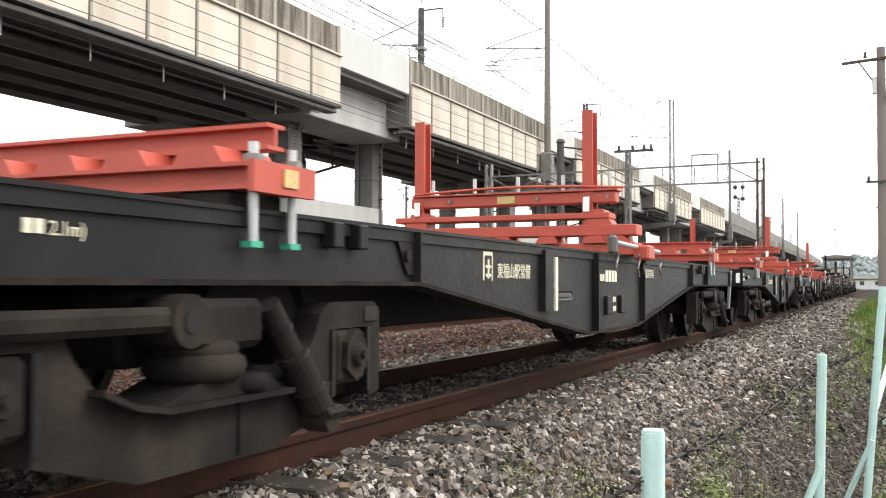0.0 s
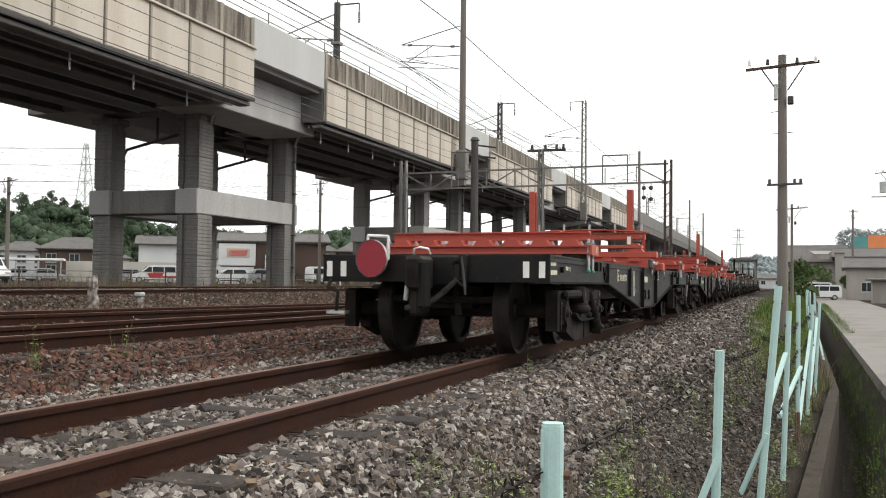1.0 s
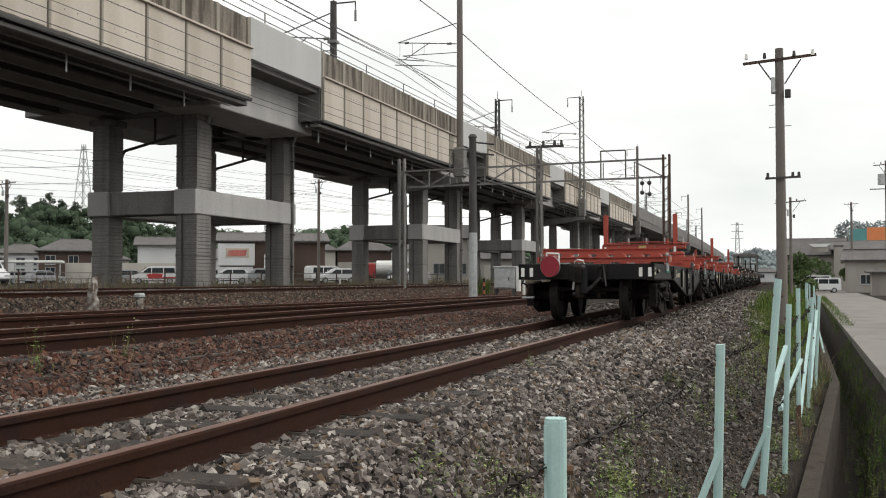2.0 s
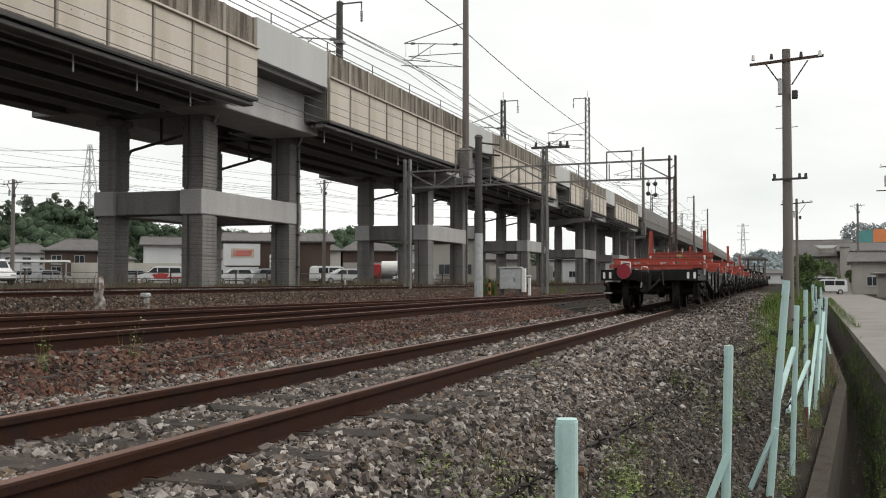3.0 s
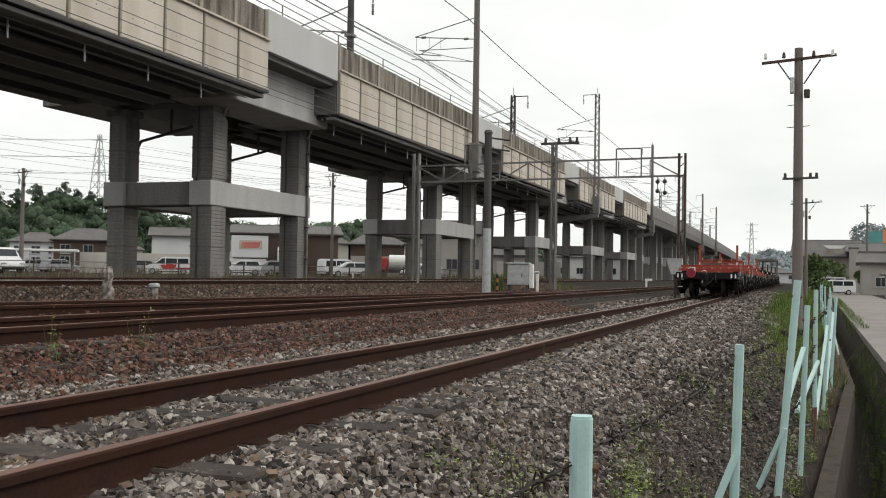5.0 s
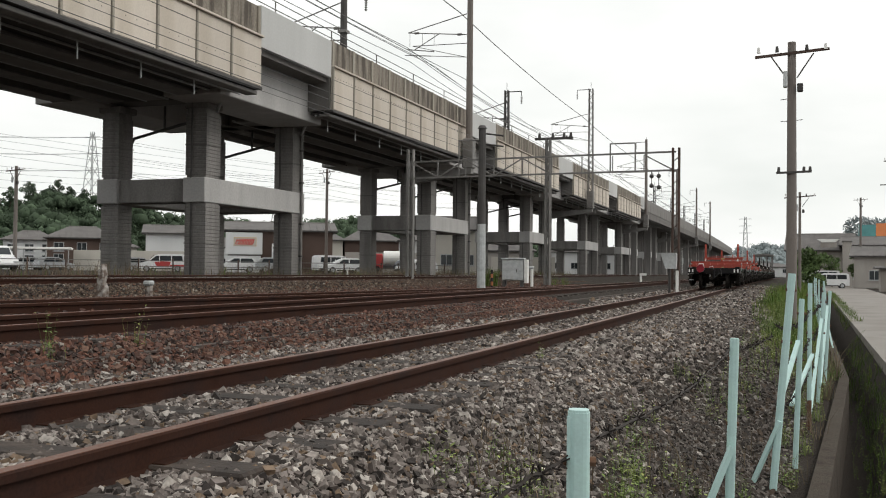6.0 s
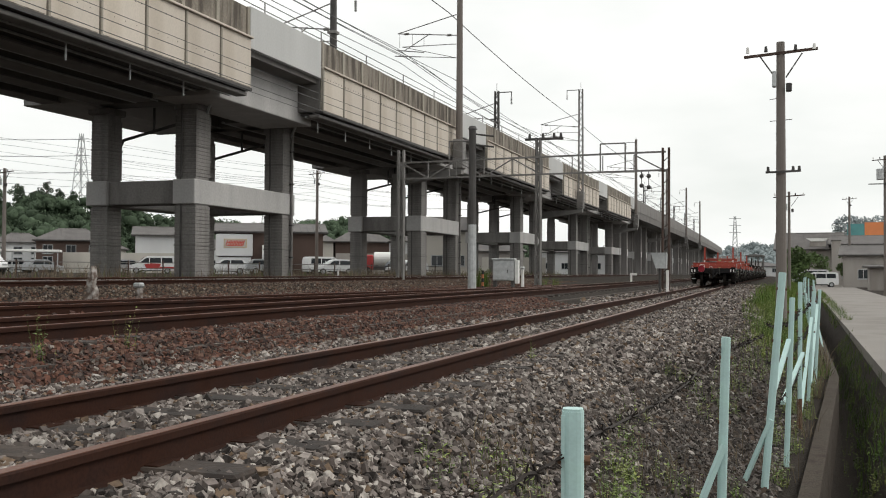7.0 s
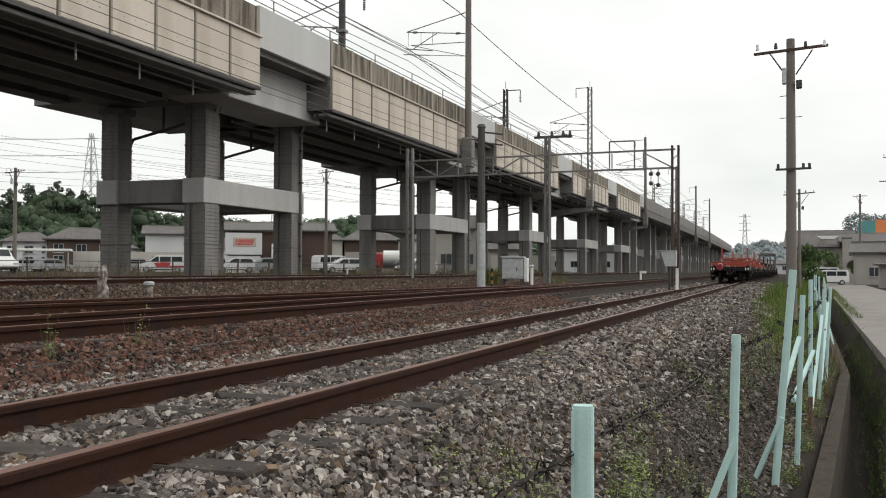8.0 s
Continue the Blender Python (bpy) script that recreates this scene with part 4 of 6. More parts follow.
def marker(x, y, h, label, name="marker_post", arm=False):
    z = ground_z(x, y) - 0.05
    t = thing(name, label, "marker post", "marker posts", at=pose(x, y, z))
    part("post", box(B(), -0.045, 0.045, -0.045, 0.045, 0, h, 0.01), M["flaking"] if h < 0.4 else M["white"], t)
    if arm:
        part("arm", box(B(), -0.06, 0.28, -0.05, 0.05, h - 0.12, h, 0.01), M["white"], t)
    else:
        part("cap", box(B(), -0.11, 0.07, -0.08, 0.08, h, h + 0.1, 0.03), M["zinc"], t)


marker(-11.6, 15.8, 0.3, "low white post with a grey cap between the tracks")
marker(-8.75, 34.6, 0.75, "white marker post beside the relay cabinet")
marker(-7.0, 50.5, 0.62, "white marker with a short arm", arm=True)
marker(-22, 47, 0.45, "white marker post under the viaduct")


def striped_marker(x, y):
    t = thing("striped_marker", "slim warning post striped orange and black by the siding", "marker post", at=pose(x, y, ground_z(x, y) - 0.05))
    for i in range(5):
        part("stripe", box(B(), -0.035, 0.035, -0.035, 0.035, i * 0.14, i * 0.14 + 0.14), M["stripe" if i % 2 else "tyre"], t)


striped_marker(-9.98, 33.6)


def stump():
    bm = B()
    x, y = -12.4, 15.4
    z = ground_z(x, y)
    prism(bm, [(x + u, z + v) for u, v in ((-0.15, -0.05), (0.12, -0.05), (0.135, 0.22), (0.1, 0.3), (0.115, 0.46), (0.06, 0.66), (0.02, 0.52), (-0.03, 0.56), (-0.05, 0.4), (-0.1, 0.36), (-0.105, 0.18))], "y", y - 0.07, y + 0.07)
    for q in bm.verts:
        q.co.y += 0.09 * noise.noise(q.co * 5)
    for q in bm.verts:
        q.co.x = x + (q.co.x - x) * 0.68
    tagged(part("worn_stake", bm, M["flaking"]), "worn pale stake with flaking paint between tracks", "stake")


stump()


def point_indicator():
    t = thing("signal_box", "grey trapezoid signal housing on a thin dark post", "signal", at=pose(-4.28, 38.2, 0.0))
    part("post", rod(B(), (0.08, 0, -0.1), (0.08, 0, 0.95), 0.05), M["dark_steel"], t)
    part("visor", box(B(), -0.36, 0.34, -0.26, 0.2, 1.4, 1.43), M["zinc"], t)
    part("housing", prism(B(), [(-0.24, 1.4), (0.36, 1.4), (0.34, 0.82), (-0.05, 0.82)], "y", -0.2, 0.2), M["zinc"], t)
    part("white_post", box(B(), 0.32, 0.42, -0.05, 0.05, -0.1, 0.75), M["white"], t)


point_indicator()


# ---- wagons ----
L, HALF, AXLE_R = 12.7, 1.07, 0.405
V, Y0 = 6.95, 0.956
PITCH = 13.35


def lettering(text, size, parent, x, y, z, name="lettering"):
    cu = bpy.data.curves.new(name, "FONT")
    cu.body, cu.size, cu.extrude = text, size, 0.001
    tmp = bpy.data.objects.new(name, cu)
    scene.collection.objects.link(tmp)
    bpy.context.view_layer.update()
    me = bpy.data.meshes.new_from_object(tmp.evaluated_get(bpy.context.evaluated_depsgraph_get()))
    bpy.data.objects.remove(tmp)
    me.materials.clear()
    return part(name, me, M["letter"], parent, at=Matrix.Translation((x, y, z)) @ Matrix(((0, 0, 1, 0), (1, 0, 0, 0), (0, 1, 0, 0), (0, 0, 0, 1))))


def bars(parent, x, y, z, n, w, h, gap):
    """Small lettering that cannot be read: plain bars."""
    for i in range(n):
        part("lettering_bar", box(B(), x, x + 0.003, y + i * (w + gap), y + i * (w + gap) + w, z, z + h), M["letter"], parent)


def i_beam(y, z0, z1, half, xa, xb):
    t = 0.014
    return prism(B(), [(y - half, z0), (y + half, z0), (y + half, z0 + t), (y + 0.008, z0 + t), (y + 0.008, z1 - t), (y + half, z1 - t), (y + half, z1),
                       (y - half, z1), (y - half, z1 - t), (y - 0.008, z1 - t), (y - 0.008, z0 + t), (y - half, z0 + t)], "x", xa, xb)


def cross_rack(w, y, tall):
    """A red rail rack across the wagon: two beams with spacers, and posts on the tall ones."""
    if not tall:
        for yy in (y - 0.12, y + 0.1):
            part("lower_beam", i_beam(yy, 0.955, 1.042, 0.06, -1.125, 1.125), M["red"], w)
        part("upper_beam", i_beam(y + 0.02, 1.1, 1.188, 0.05, -1.08, 1.075), M["red"], w)
        for i in range(7):
            x = -0.93 + i * 0.305
            part("spacer", prism(B(), [(x - 0.1, 1.042), (x + 0.1, 1.042), (x + 0.065, 1.1), (x - 0.065, 1.1)], "y", y - 0.17, y + 0.14), M["red"], w)
        for s in (-1, 1):
            part("beam_end", box(B(), s * 1.125 - 0.012, s * 1.125 + 0.012, y - 0.19, y + 0.17, 0.945, 1.046), M["red"], w)
            part("rack_foot", box(B(), s * 0.92 - 0.1, s * 0.92 + 0.1, y - 0.16, y + 0.14, 0.9, 0.956, 0.008), M["wagon_dust"], w)
            part("end_plate", box(B(), s * 1.141 - 0.004, s * 1.141 + 0.004, y - 0.03, y + 0.05, 0.97, 1.03), M["yellow"], w)
            for dy in (-0.12, 0.1):
                b = part("clamp_bolt", rod(B(), (s * 1.085, y + dy, 0.79), (s * 1.085, y + dy, 1.11), 0.017), M["zinc"], w)
                part("nut", rod(B(), (s * 1.085, y + dy, 1.046), (s * 1.085, y + dy, 1.07), 0.034, n=6), M["steel"], b)
                part("tag", box(B(), s * 1.085 - 0.02, s * 1.085 + 0.02, y + dy - 0.035, y + dy + 0.025, 0.772, 0.792), M["green_tag"], b)
        return
    for z0, z1, e in ((0.9, 1.0, 1.14), (1.06, 1.15, 1.14), (1.2, 1.25, 0.92)):
        part("lower_beam", box(B(), -e - 0.1, e, y - 0.11, y + 0.11, z0, z1, 0.008), M["red"], w)
    part("upper_beam", box(B(), -0.88, 0.96, y - 0.07, y + 0.07, 1.33, 1.43, 0.01), M["red"], w)
    part("beam_flange", box(B(), -0.86, 0.98, y - 0.1, y + 0.1, 1.43, 1.442), M["red"], w)
    raw("lashing_rod", *tube([Vector((-0.84 + 0.17 * i, y - 0.08, 1.45 + 0.035 * math.sin(i * math.pi / 11))) for i in range(12)], 0.011, 6), M["red"], w, True)
    for i in range(5):
        x = -0.8 + 0.4 * i
        part("spacer", prism(B(), [(x - 0.1, 1.0), (x + 0.1, 1.0), (x + 0.06, 1.06), (x - 0.06, 1.06)], "y", y - 0.15, y + 0.15), M["red"], w)
        part("guide_pin", rod(B(), (x + 0.1, y, 1.44), (x + 0.1, y, 1.58), 0.018), M["zinc"], w)
    for s in (-1, 1):
        u = s * 0.765 - 0.035
        bm = prism(B(), [(u - 0.044, y - 0.075), (u + 0.044, y - 0.075), (u + 0.044, y - 0.06), (u + 0.008, y - 0.06), (u + 0.008, y + 0.06), (u + 0.044, y + 0.06), (u + 0.044, y + 0.075),
                         (u - 0.044, y + 0.075), (u - 0.044, y + 0.06), (u - 0.008, y + 0.06), (u - 0.008, y - 0.06), (u - 0.044, y - 0.06)], "z", 0.9, 2.1)
        p = part("post", bm, M["red"], w)
        part("reflector", box(B(), u - 0.027, u + 0.027, y - 0.118, y - 0.112, 1.26, 1.38), M["white"], p)
        part("gusset", prism(B(), [(s * 0.72, 1.28), (s * 0.72, 0.9), (s * 1.12, 0.9), (s * 1.1, 1.0), (s * 0.96, 1.12), (s * 0.86, 1.28)], "y", y - 0.1, y + 0.1), M["red"], w)
        part("tie_rod", rod(B(), (s * 1.14, y - 0.95, 0.975), (s * 1.14, y + 0.75, 0.95), 0.02), M["zinc"], w)
        part("hook", box(B(), s * 1.16 - 0.03, s * 1.16 + 0.03, y - 1.0, y - 0.88, 0.88, 1.02, 0.02), M["dark_steel"], w)
        part("clamp", box(B(), s * 1.18 - 0.06, s * 1.18 + 0.06, y - 0.12, y + 0.12, 0.86, 0.98, 0.015), M["red"], w)
        for dy in (-0.85, -0.15, 0.05, 0.68):
            bm = B()
            for i in range(7):
                rod(bm, (s * 1.17, y + dy + 0.03 * math.sin(i), 0.9 - 0.022 * i), (s * 1.17, y + dy + 0.03 * math.sin(i + 1), 0.878 - 0.022 * i), 0.009, n=5)
            part("chain", bm, M["steel"], w)
    for x in (-0.5, 0.3, 0.9):
        part("bolt", rod(B(), (x, y - 0.09, 1.38), (x, y - 0.07, 1.38), 0.017, n=6), M["steel"], w)
    part("plate", box(B(), -0.06, 0.1, y - 0.08, y - 0.072, 1.35, 1.41), M["yellow"], w)
    part("plate", box(B(), -0.04, 0.06, y - 0.12, y - 0.112, 0.94, 0.98), M["yellow"], w)


def ring(bm, c, big, small, n=28, k=10):
    """A fat ring lying flat round c."""
    rows = []
    for i in range(n):
        a = 2 * math.pi * i / n
        rows.append([bm.verts.new((c[0] + (big + small * math.cos(b)) * math.cos(a), c[1] + (big + small * math.cos(b)) * math.sin(a), c[2] + small * math.sin(b))) for b in (2 * math.pi * q / k for q in range(k))])
    for i in range(n):
        for q in range(k):
            bm.faces.new((rows[i][q], rows[(i + 1) % n][q], rows[(i + 1) % n][(q + 1) % k], rows[i][(q + 1) % k]))
    return bm


BOGIE_SIDE = [(-1.07, 0.56), (-1.07, 0.23), (-0.985, 0.22), (-0.985, 0.49), (-0.71, 0.49), (-0.7, 0.21), (-0.62, 0.19), (-0.32, 0.105), (0.32, 0.105), (0.62, 0.19), (0.7, 0.21), (0.71, 0.49), (0.985, 0.49), (0.985, 0.22),
              (1.07, 0.23), (1.07, 0.56), (1.02, 0.59), (0.68, 0.59), (0.62, 0.55), (0.57, 0.46), (0.5, 0.385), (0.4, 0.33), (0.26, 0.305), (-0.26, 0.305), (-0.4, 0.33), (-0.5, 0.385), (-0.57, 0.46), (-0.62, 0.55), (-0.68, 0.59), (-1.02, 0.59)]


def bogie(w, yc):
    """Side frames, springs, dampers and bolster of a two-axle bogie round yc."""
    for s in (-1, 1):
        f = part("side_frame", prism(B(), [(yc + u, v) for u, v in BOGIE_SIDE], "x", s * 0.93, s * 1.04), M["wagon_dust"], w)
        part("frame_flange", prism(B(), [(yc - 0.52, 0.385), (yc - 0.4, 0.335), (yc - 0.26, 0.31), (yc + 0.36, 0.31), (yc + 0.36, 0.292), (yc - 0.26, 0.292), (yc - 0.4, 0.317), (yc - 0.52, 0.367)], "x", s * 0.9, s * 1.1), M["wagon_dust"], f)
        part("belly_web", box(B(), s * 1.035, s * 1.05, yc + 0.12, yc + 0.14, 0.12, 0.29), M["wagon_dust"], f)
        for a in (-0.83, 0.83):
            y = yc + a
            part("axle_box", box(B(), s * 0.95, s * 1.05, y - 0.115, y + 0.115, 0.28, 0.485, 0.02), M["wagon_dust"], f)
            part("axle_cap", prism(B(), [(y, 0.49), (y + 0.07, 0.44), (y + 0.075, 0.34), (y, 0.29), (y - 0.075, 0.34), (y - 0.07, 0.44)], "x", s * 1.05, s * 1.075), M["wagon_dust"], f)
            part("bearing_cover", rod(B(), (s * 1.07, y, 0.39), (s * 1.1, y, 0.39), 0.052, 0.04, 14), M["wagon_wheel"], f)
            part("cap_bolt", rod(B(), (s * 1.1, y, 0.39), (s * 1.115, y, 0.39), 0.018, n=6), M["wagon_wheel"], f)
            for e in (-0.135, 0.135):
                part("guide_strip", box(B(), s * 1.04, s * 1.052, y + e - 0.012, y + e + 0.012, 0.24, 0.49), M["wagon"], f)
            part("name_plate", box(B(), s * 1.04, s * 1.047, y - 0.05 + 0.16, y + 0.05 + 0.16, 0.51, 0.57, 0.003), M["wagon_wheel"], f)
        part("bolster", box(B(), s * 0.8, s * 1.09, yc - 0.14, yc + 0.2, 0.455, 0.612, 0.025), M["wagon_dust"], w)
        part("traction_rod", box(B(), s * 1.045, s * 1.105, yc - 0.95, yc - 0.22, 0.52, 0.592, 0.02), M["wagon_dust"], w)
        eye = part("rod_eye", rod(B(), (s * 1.0, yc - 0.2, 0.55), (s * 1.115, yc - 0.2, 0.55), 0.078, n=20), M["wagon_dust"], w)
        part("eye_bush", rod(B(), (s * 1.114, yc - 0.2, 0.55), (s * 1.12, yc - 0.2, 0.55), 0.036, n=16), M["wagon"], eye)
        bm = ring(B(), (s * 0.98, yc - 0.02, 0.405), 0.115, 0.045)
        ring(bm, (s * 0.98, yc - 0.02, 0.455), 0.1, 0.035)
        part("spring", bm, M["wagon_dust"], w, smooth=True)
        part("spring_seat", ring(B(), (s * 1.03, yc + 0.15, 0.345), 0.06, 0.03, 20, 8), M["wagon_dust"], w, smooth=True)
        part("spring_plank", prism(B(), [(yc - 0.28, 0.312), (yc + 0.3, 0.312), (yc + 0.24, 0.37), (yc - 0.1, 0.37)], "x", s * 0.86, s * 1.08), M["wagon_dust"], w)
        a, b = Vector((s * 1.06, yc + 0.25, 0.59)), Vector((s * 1.1, yc + 0.53, 0.2))
        d = part("damper", rod(B(), a, a.lerp(b, 0.45), 0.042, n=16), M["wagon_dust"], w)
        part("dust_tube", rod(B(), a.lerp(b, 0.42), a.lerp(b, 0.92), 0.056, n=16), M["wagon_dust"], d)
        for k, r in ((0.2, 0.046), (0.43, 0.06), (0.72, 0.06)):
            part("damper_ring", rod(B(), a.lerp(b, k), a.lerp(b, k + 0.03), r, n=16), M["wagon"] if k != 0.72 else M["wagon_wheel"], d)
        part("damper_joint", rod(B(), b + Vector((-0.05, 0, -0.01)), b + Vector((0.05, 0, -0.01)), 0.052, n=14), M["wagon_dust"], d)
        for q in (-0.03, 0.01, 0.05):
            part("joint_bolt", rod(B(), b + Vector((s * 0.04, q, 0.02)), b + Vector((s * 0.065, q, 0.0)), 0.018, n=7), M["wagon_wheel"], d)
        part("damper_bracket", prism(B(), [(yc + 0.46, 0.3), (yc + 0.66, 0.3), (yc + 0.62, 0.16), (yc + 0.52, 0.16)], "x", s * 0.98, s * 1.06), M["wagon_dust"], f)
        part("brake_block", box(B(), s * 0.6 - 0.06, s * 0.6 + 0.06, yc + 0.3, yc + 0.4, 0.25, 0.6, 0.02), M["wagon_dust"], w)
    part("bolster_beam", box(B(), -0.85, 0.85, yc - 0.2, yc + 0.2, 0.4, 0.64, 0.02), M["wagon_dust"], w)


def wheelset(w, yc):
    ws = part("wheelset", rod(B(), (-0.95, 0, 0), (0.95, 0, 0), 0.07, n=12), M["wagon_dust"], w, at=pose(0, yc, AXLE_R))
    ring = [(0.0, 0.07), (0.0, 0.1), (0.03, 0.11), (0.03, 0.36), (-0.01, 0.37), (-0.01, AXLE_R), (0.1, AXLE_R), (0.13, AXLE_R + 0.028), (0.14, AXLE_R), (0.14, 0.37), (0.09, 0.36), (0.09, 0.11), (0.14, 0.1), (0.14, 0.07)]
    for s in (-1, 1):
        bm = B()
        n = 32
        rows = []
        for i in range(n):
            a = 2 * math.pi * i / n
            rows.append([bm.verts.new((s * (0.62 - u), r * math.cos(a), r * math.sin(a))) for u, r in ring])
        for i in range(n):
            for j in range(len(ring) - 1):
                bm.faces.new((rows[i][j], rows[i][j + 1], rows[(i + 1) % n][j + 1], rows[(i + 1) % n][j]))
        bmesh.ops.recalc_face_normals(bm, faces=bm.faces[:])
        part("wheel", bm, M["wagon_wheel"], ws)
    return ws


SILL = [(0, 0.67), (2.9, 0.67), (5.6, 0.335), (7.1, 0.335), (9.8, 0.67), (L, 0.67)]


def bolt_row(y, d):
    bm = B()
    for x in (-0.75, -0.6, 0.45, 0.6, 0.75):
        for z in (0.7, 0.86):
            rod(bm, (x, y - d * 0.008, z), (x, y, z), 0.011, n=6)
    return bm


def flat_wagon(marks=True):
    w = thing("flat_wagon", "black fishbelly flat wagon with red rail racks on its deck", "flat wagon", "wagons of the train")
    part("deck", box(B(), -1.06, 1.06, 0.02, L - 0.02, 0.84, 0.885), M["wagon"], w)
    for s in (-1, 1):
        web = part("side_sill", prism(B(), SILL + [(L, 0.89), (0, 0.89)], "x", s * 1.03 - 0.012, s * 1.03 + 0.012), M["wagon"], w)
        part("top_flange", box(B(), s * 1.0, s * HALF, 0, L, 0.885, 0.9), M["wagon"], web)
        for (a, za), (b, zb) in zip(SILL, SILL[1:]):
            part("bottom_flange", prism(B(), [(a, za), (b, zb), (b, zb - 0.018), (a, za - 0.018)], "x", s * 0.95, s * HALF), M["wagon_dust"], web)
        for y in (2.87, 5.8, 7.3, 9.65, 10.65):
            lo = np.interp(y, [q[0] for q in SILL], [q[1] for q in SILL])
            part("stiffener", box(B(), s * 1.03, s * 1.09, y - 0.008, y + 0.008, lo, 0.885), M["wagon"], web)
        for y in (2.15, 2.34, 10.2, 10.3):
            part("stake_pocket", box(B(), s * 1.04, s * 1.1, y - 0.035, y + 0.035, 0.79, 0.885, 0.006), M["wagon"], web)
        for y in (0.55, 2.79):
            part("rope_hook", rod(B(), (s * 1.04, y, 0.78), (s * 1.07, y, 0.78), 0.028, n=14), M["wagon_dust"], web)
        for y in (6.2, 6.62):
            part("card_holder", box(B(), s * 1.04, s * 1.07, y - 0.075, y + 0.075, 0.44, 0.58, 0.008), M["wagon"], web)
        part("hook_plate", prism(B(), [(2.68, 0.885), (2.87, 0.885), (2.87, 0.7), (2.8, 0.7)], "x", s * 1.05 - 0.006, s * 1.05 + 0.006), M["wagon"], web)
        part("white_bar", box(B(), s * 1.045, s * 1.085, 4.8, 4.85, 0.5, 0.83), M["letter"], web)
        part("bracket", box(B(), s * 1.04, s * 1.08, 4.62, 4.775, 0.5, 0.87), M["wagon"], web)
        part("oval_hole", box(B(), s * 1.04, s * 1.055, 4.9, 5.25, 0.56, 0.62, 0.02), M["dark_steel"], web)
    for y, d in ((0.0, 1), (L, -1)):
        e = part("end_beam", box(B(), -HALF, HALF, y, y + d * 0.03, 0.655, 0.9, 0.006), M["wagon"], w)
        for x in (-1.0, -0.86, 0.86, 1.0):
            part("white_mark", box(B(), x - 0.027, x + 0.027, y - d * 0.004, y, 0.7, 0.84), M["white"], e)
        part("coupler_pocket", box(B(), -0.26, 0.26, y - d * 0.02, y + d * 0.3, 0.62, 0.895, 0.02), M["wagon"], w)
        c = part("coupler", box(B(), -0.13, 0.03, y - d * 0.34, y - d * 0.02, 0.58, 0.88, 0.03), M["wagon_wheel"], w)
        part("coupler_shank", box(B(), -0.11, 0.0, y - d * 0.3, y - d * 0.02, 0.36, 0.6, 0.03), M["wagon_dust"], c)
        part("coupler_face", box(B(), -0.1, 0.0, y - d * 0.37, y - d * 0.34, 0.6, 0.86, 0.012), M["wagon_dust"], c)
        part("lever_bracket", box(B(), 0.3, 0.34, y - d * 0.07, y, 0.62, 0.9, 0.008), M["wagon"], w)
        part("lever_plate", box(B(), 0.2, 0.3, y - d * 0.05, y - d * 0.03, 0.66, 0.84, 0.03), M["wagon"], w)
        part("uncoupling_rod", rod(B(), (0.3, y - d * 0.06, 0.88), (0.34, y - d * 0.08, 0.55), 0.012), M["dark_steel"], w)
        part("knuckle", rod(B(), (0.03, y - d * 0.28, 0.45), (0.03, y - d * 0.28, 0.82), 0.06, n=12), M["wagon"], c)
        line = [Vector((0.25 - 0.038 * i, y - d * (0.05 + 0.025 * i), 0.68 - 0.25 * math.sin(i * math.pi * 0.055))) for i in range(11)]
        raw("air_hose", *tube(line, 0.025, 10), M["tyre"], w, True)
        part("hose_clip", rod(B(), line[2], line[3], 0.029, n=10), M["wagon_wheel"], w)
        part("hose_tap", rod(B(), (0.22, y - d * 0.05, 0.7), (0.32, y - d * 0.07, 0.62), 0.012, n=6), M["wagon_wheel"], w)
        part("hose_head", rod(B(), (-0.13, y - d * 0.3, 0.5), (-0.11, y - d * 0.32, 0.62), 0.02, n=8), M["zinc"], w)
        raw("grab_handle", *tube([Vector(q) for q in ((-0.16, y - d * 0.03, 0.9), (-0.15, y - d * 0.04, 0.95), (-0.1, y - d * 0.04, 0.965), (-0.02, y - d * 0.04, 0.95), (0.0, y - d * 0.03, 0.9))], 0.011, 6), M["white"], w, True)
        part("step", box(B(), -1.0, -0.82, y - d * 0.06, y + d * 0.05, 0.36, 0.385), M["zinc"], w)
        raw("step_hanger", *tube([Vector(q) for q in ((-0.98, y, 0.68), (-1.0, y - d * 0.03, 0.6), (-0.9, y - d * 0.03, 0.56), (-0.92, y - d * 0.02, 0.37))], 0.018, 8), M["wagon_wheel"], w, True)
        part("rivet_row", bolt_row(y, d), M["wagon_wheel"], w)
    part("brake_rigging", prism(B(), [(0.3, 0.62), (0.42, 0.46), (0.9, 0.42), (2.1, 0.42), (2.6, 0.62)], "x", -0.36, 0.36), M["wagon_dust"], w)
    for yy in (0.3, L - 0.3):
        part("brake_beam", rod(B(), (-0.5, yy, 0.5), (0.5, yy, 0.5), 0.035), M["wagon_dust"], w)
        part("brake_lever", bar(B(), (0.12, yy, 0.62), (0.16, yy, 0.36), 0.03, 0.06), M["wagon_dust"], w)
    part("brake_rigging", prism(B(), [(L - 0.3, 0.62), (L - 0.42, 0.46), (L - 0.9, 0.42), (L - 2.1, 0.42), (L - 2.6, 0.62)], "x", -0.36, 0.36), M["wagon_dust"], w)
    part("centre_sill", box(B(), -0.25, 0.25, 0.4, L - 0.4, 0.42, 0.84), M["wagon"], w)
    part("air_tank", rod(B(), (-0.5, 4.4, 0.5), (-0.5, 5.6, 0.5), 0.16, n=14), M["wagon"], w)
    for y in (1.9, 4.0, 6.35, 8.7, 10.8):
        part("cross_bearer", box(B(), -1.02, 1.02, y - 0.06, y + 0.06, 0.66, 0.84), M["wagon"], w)
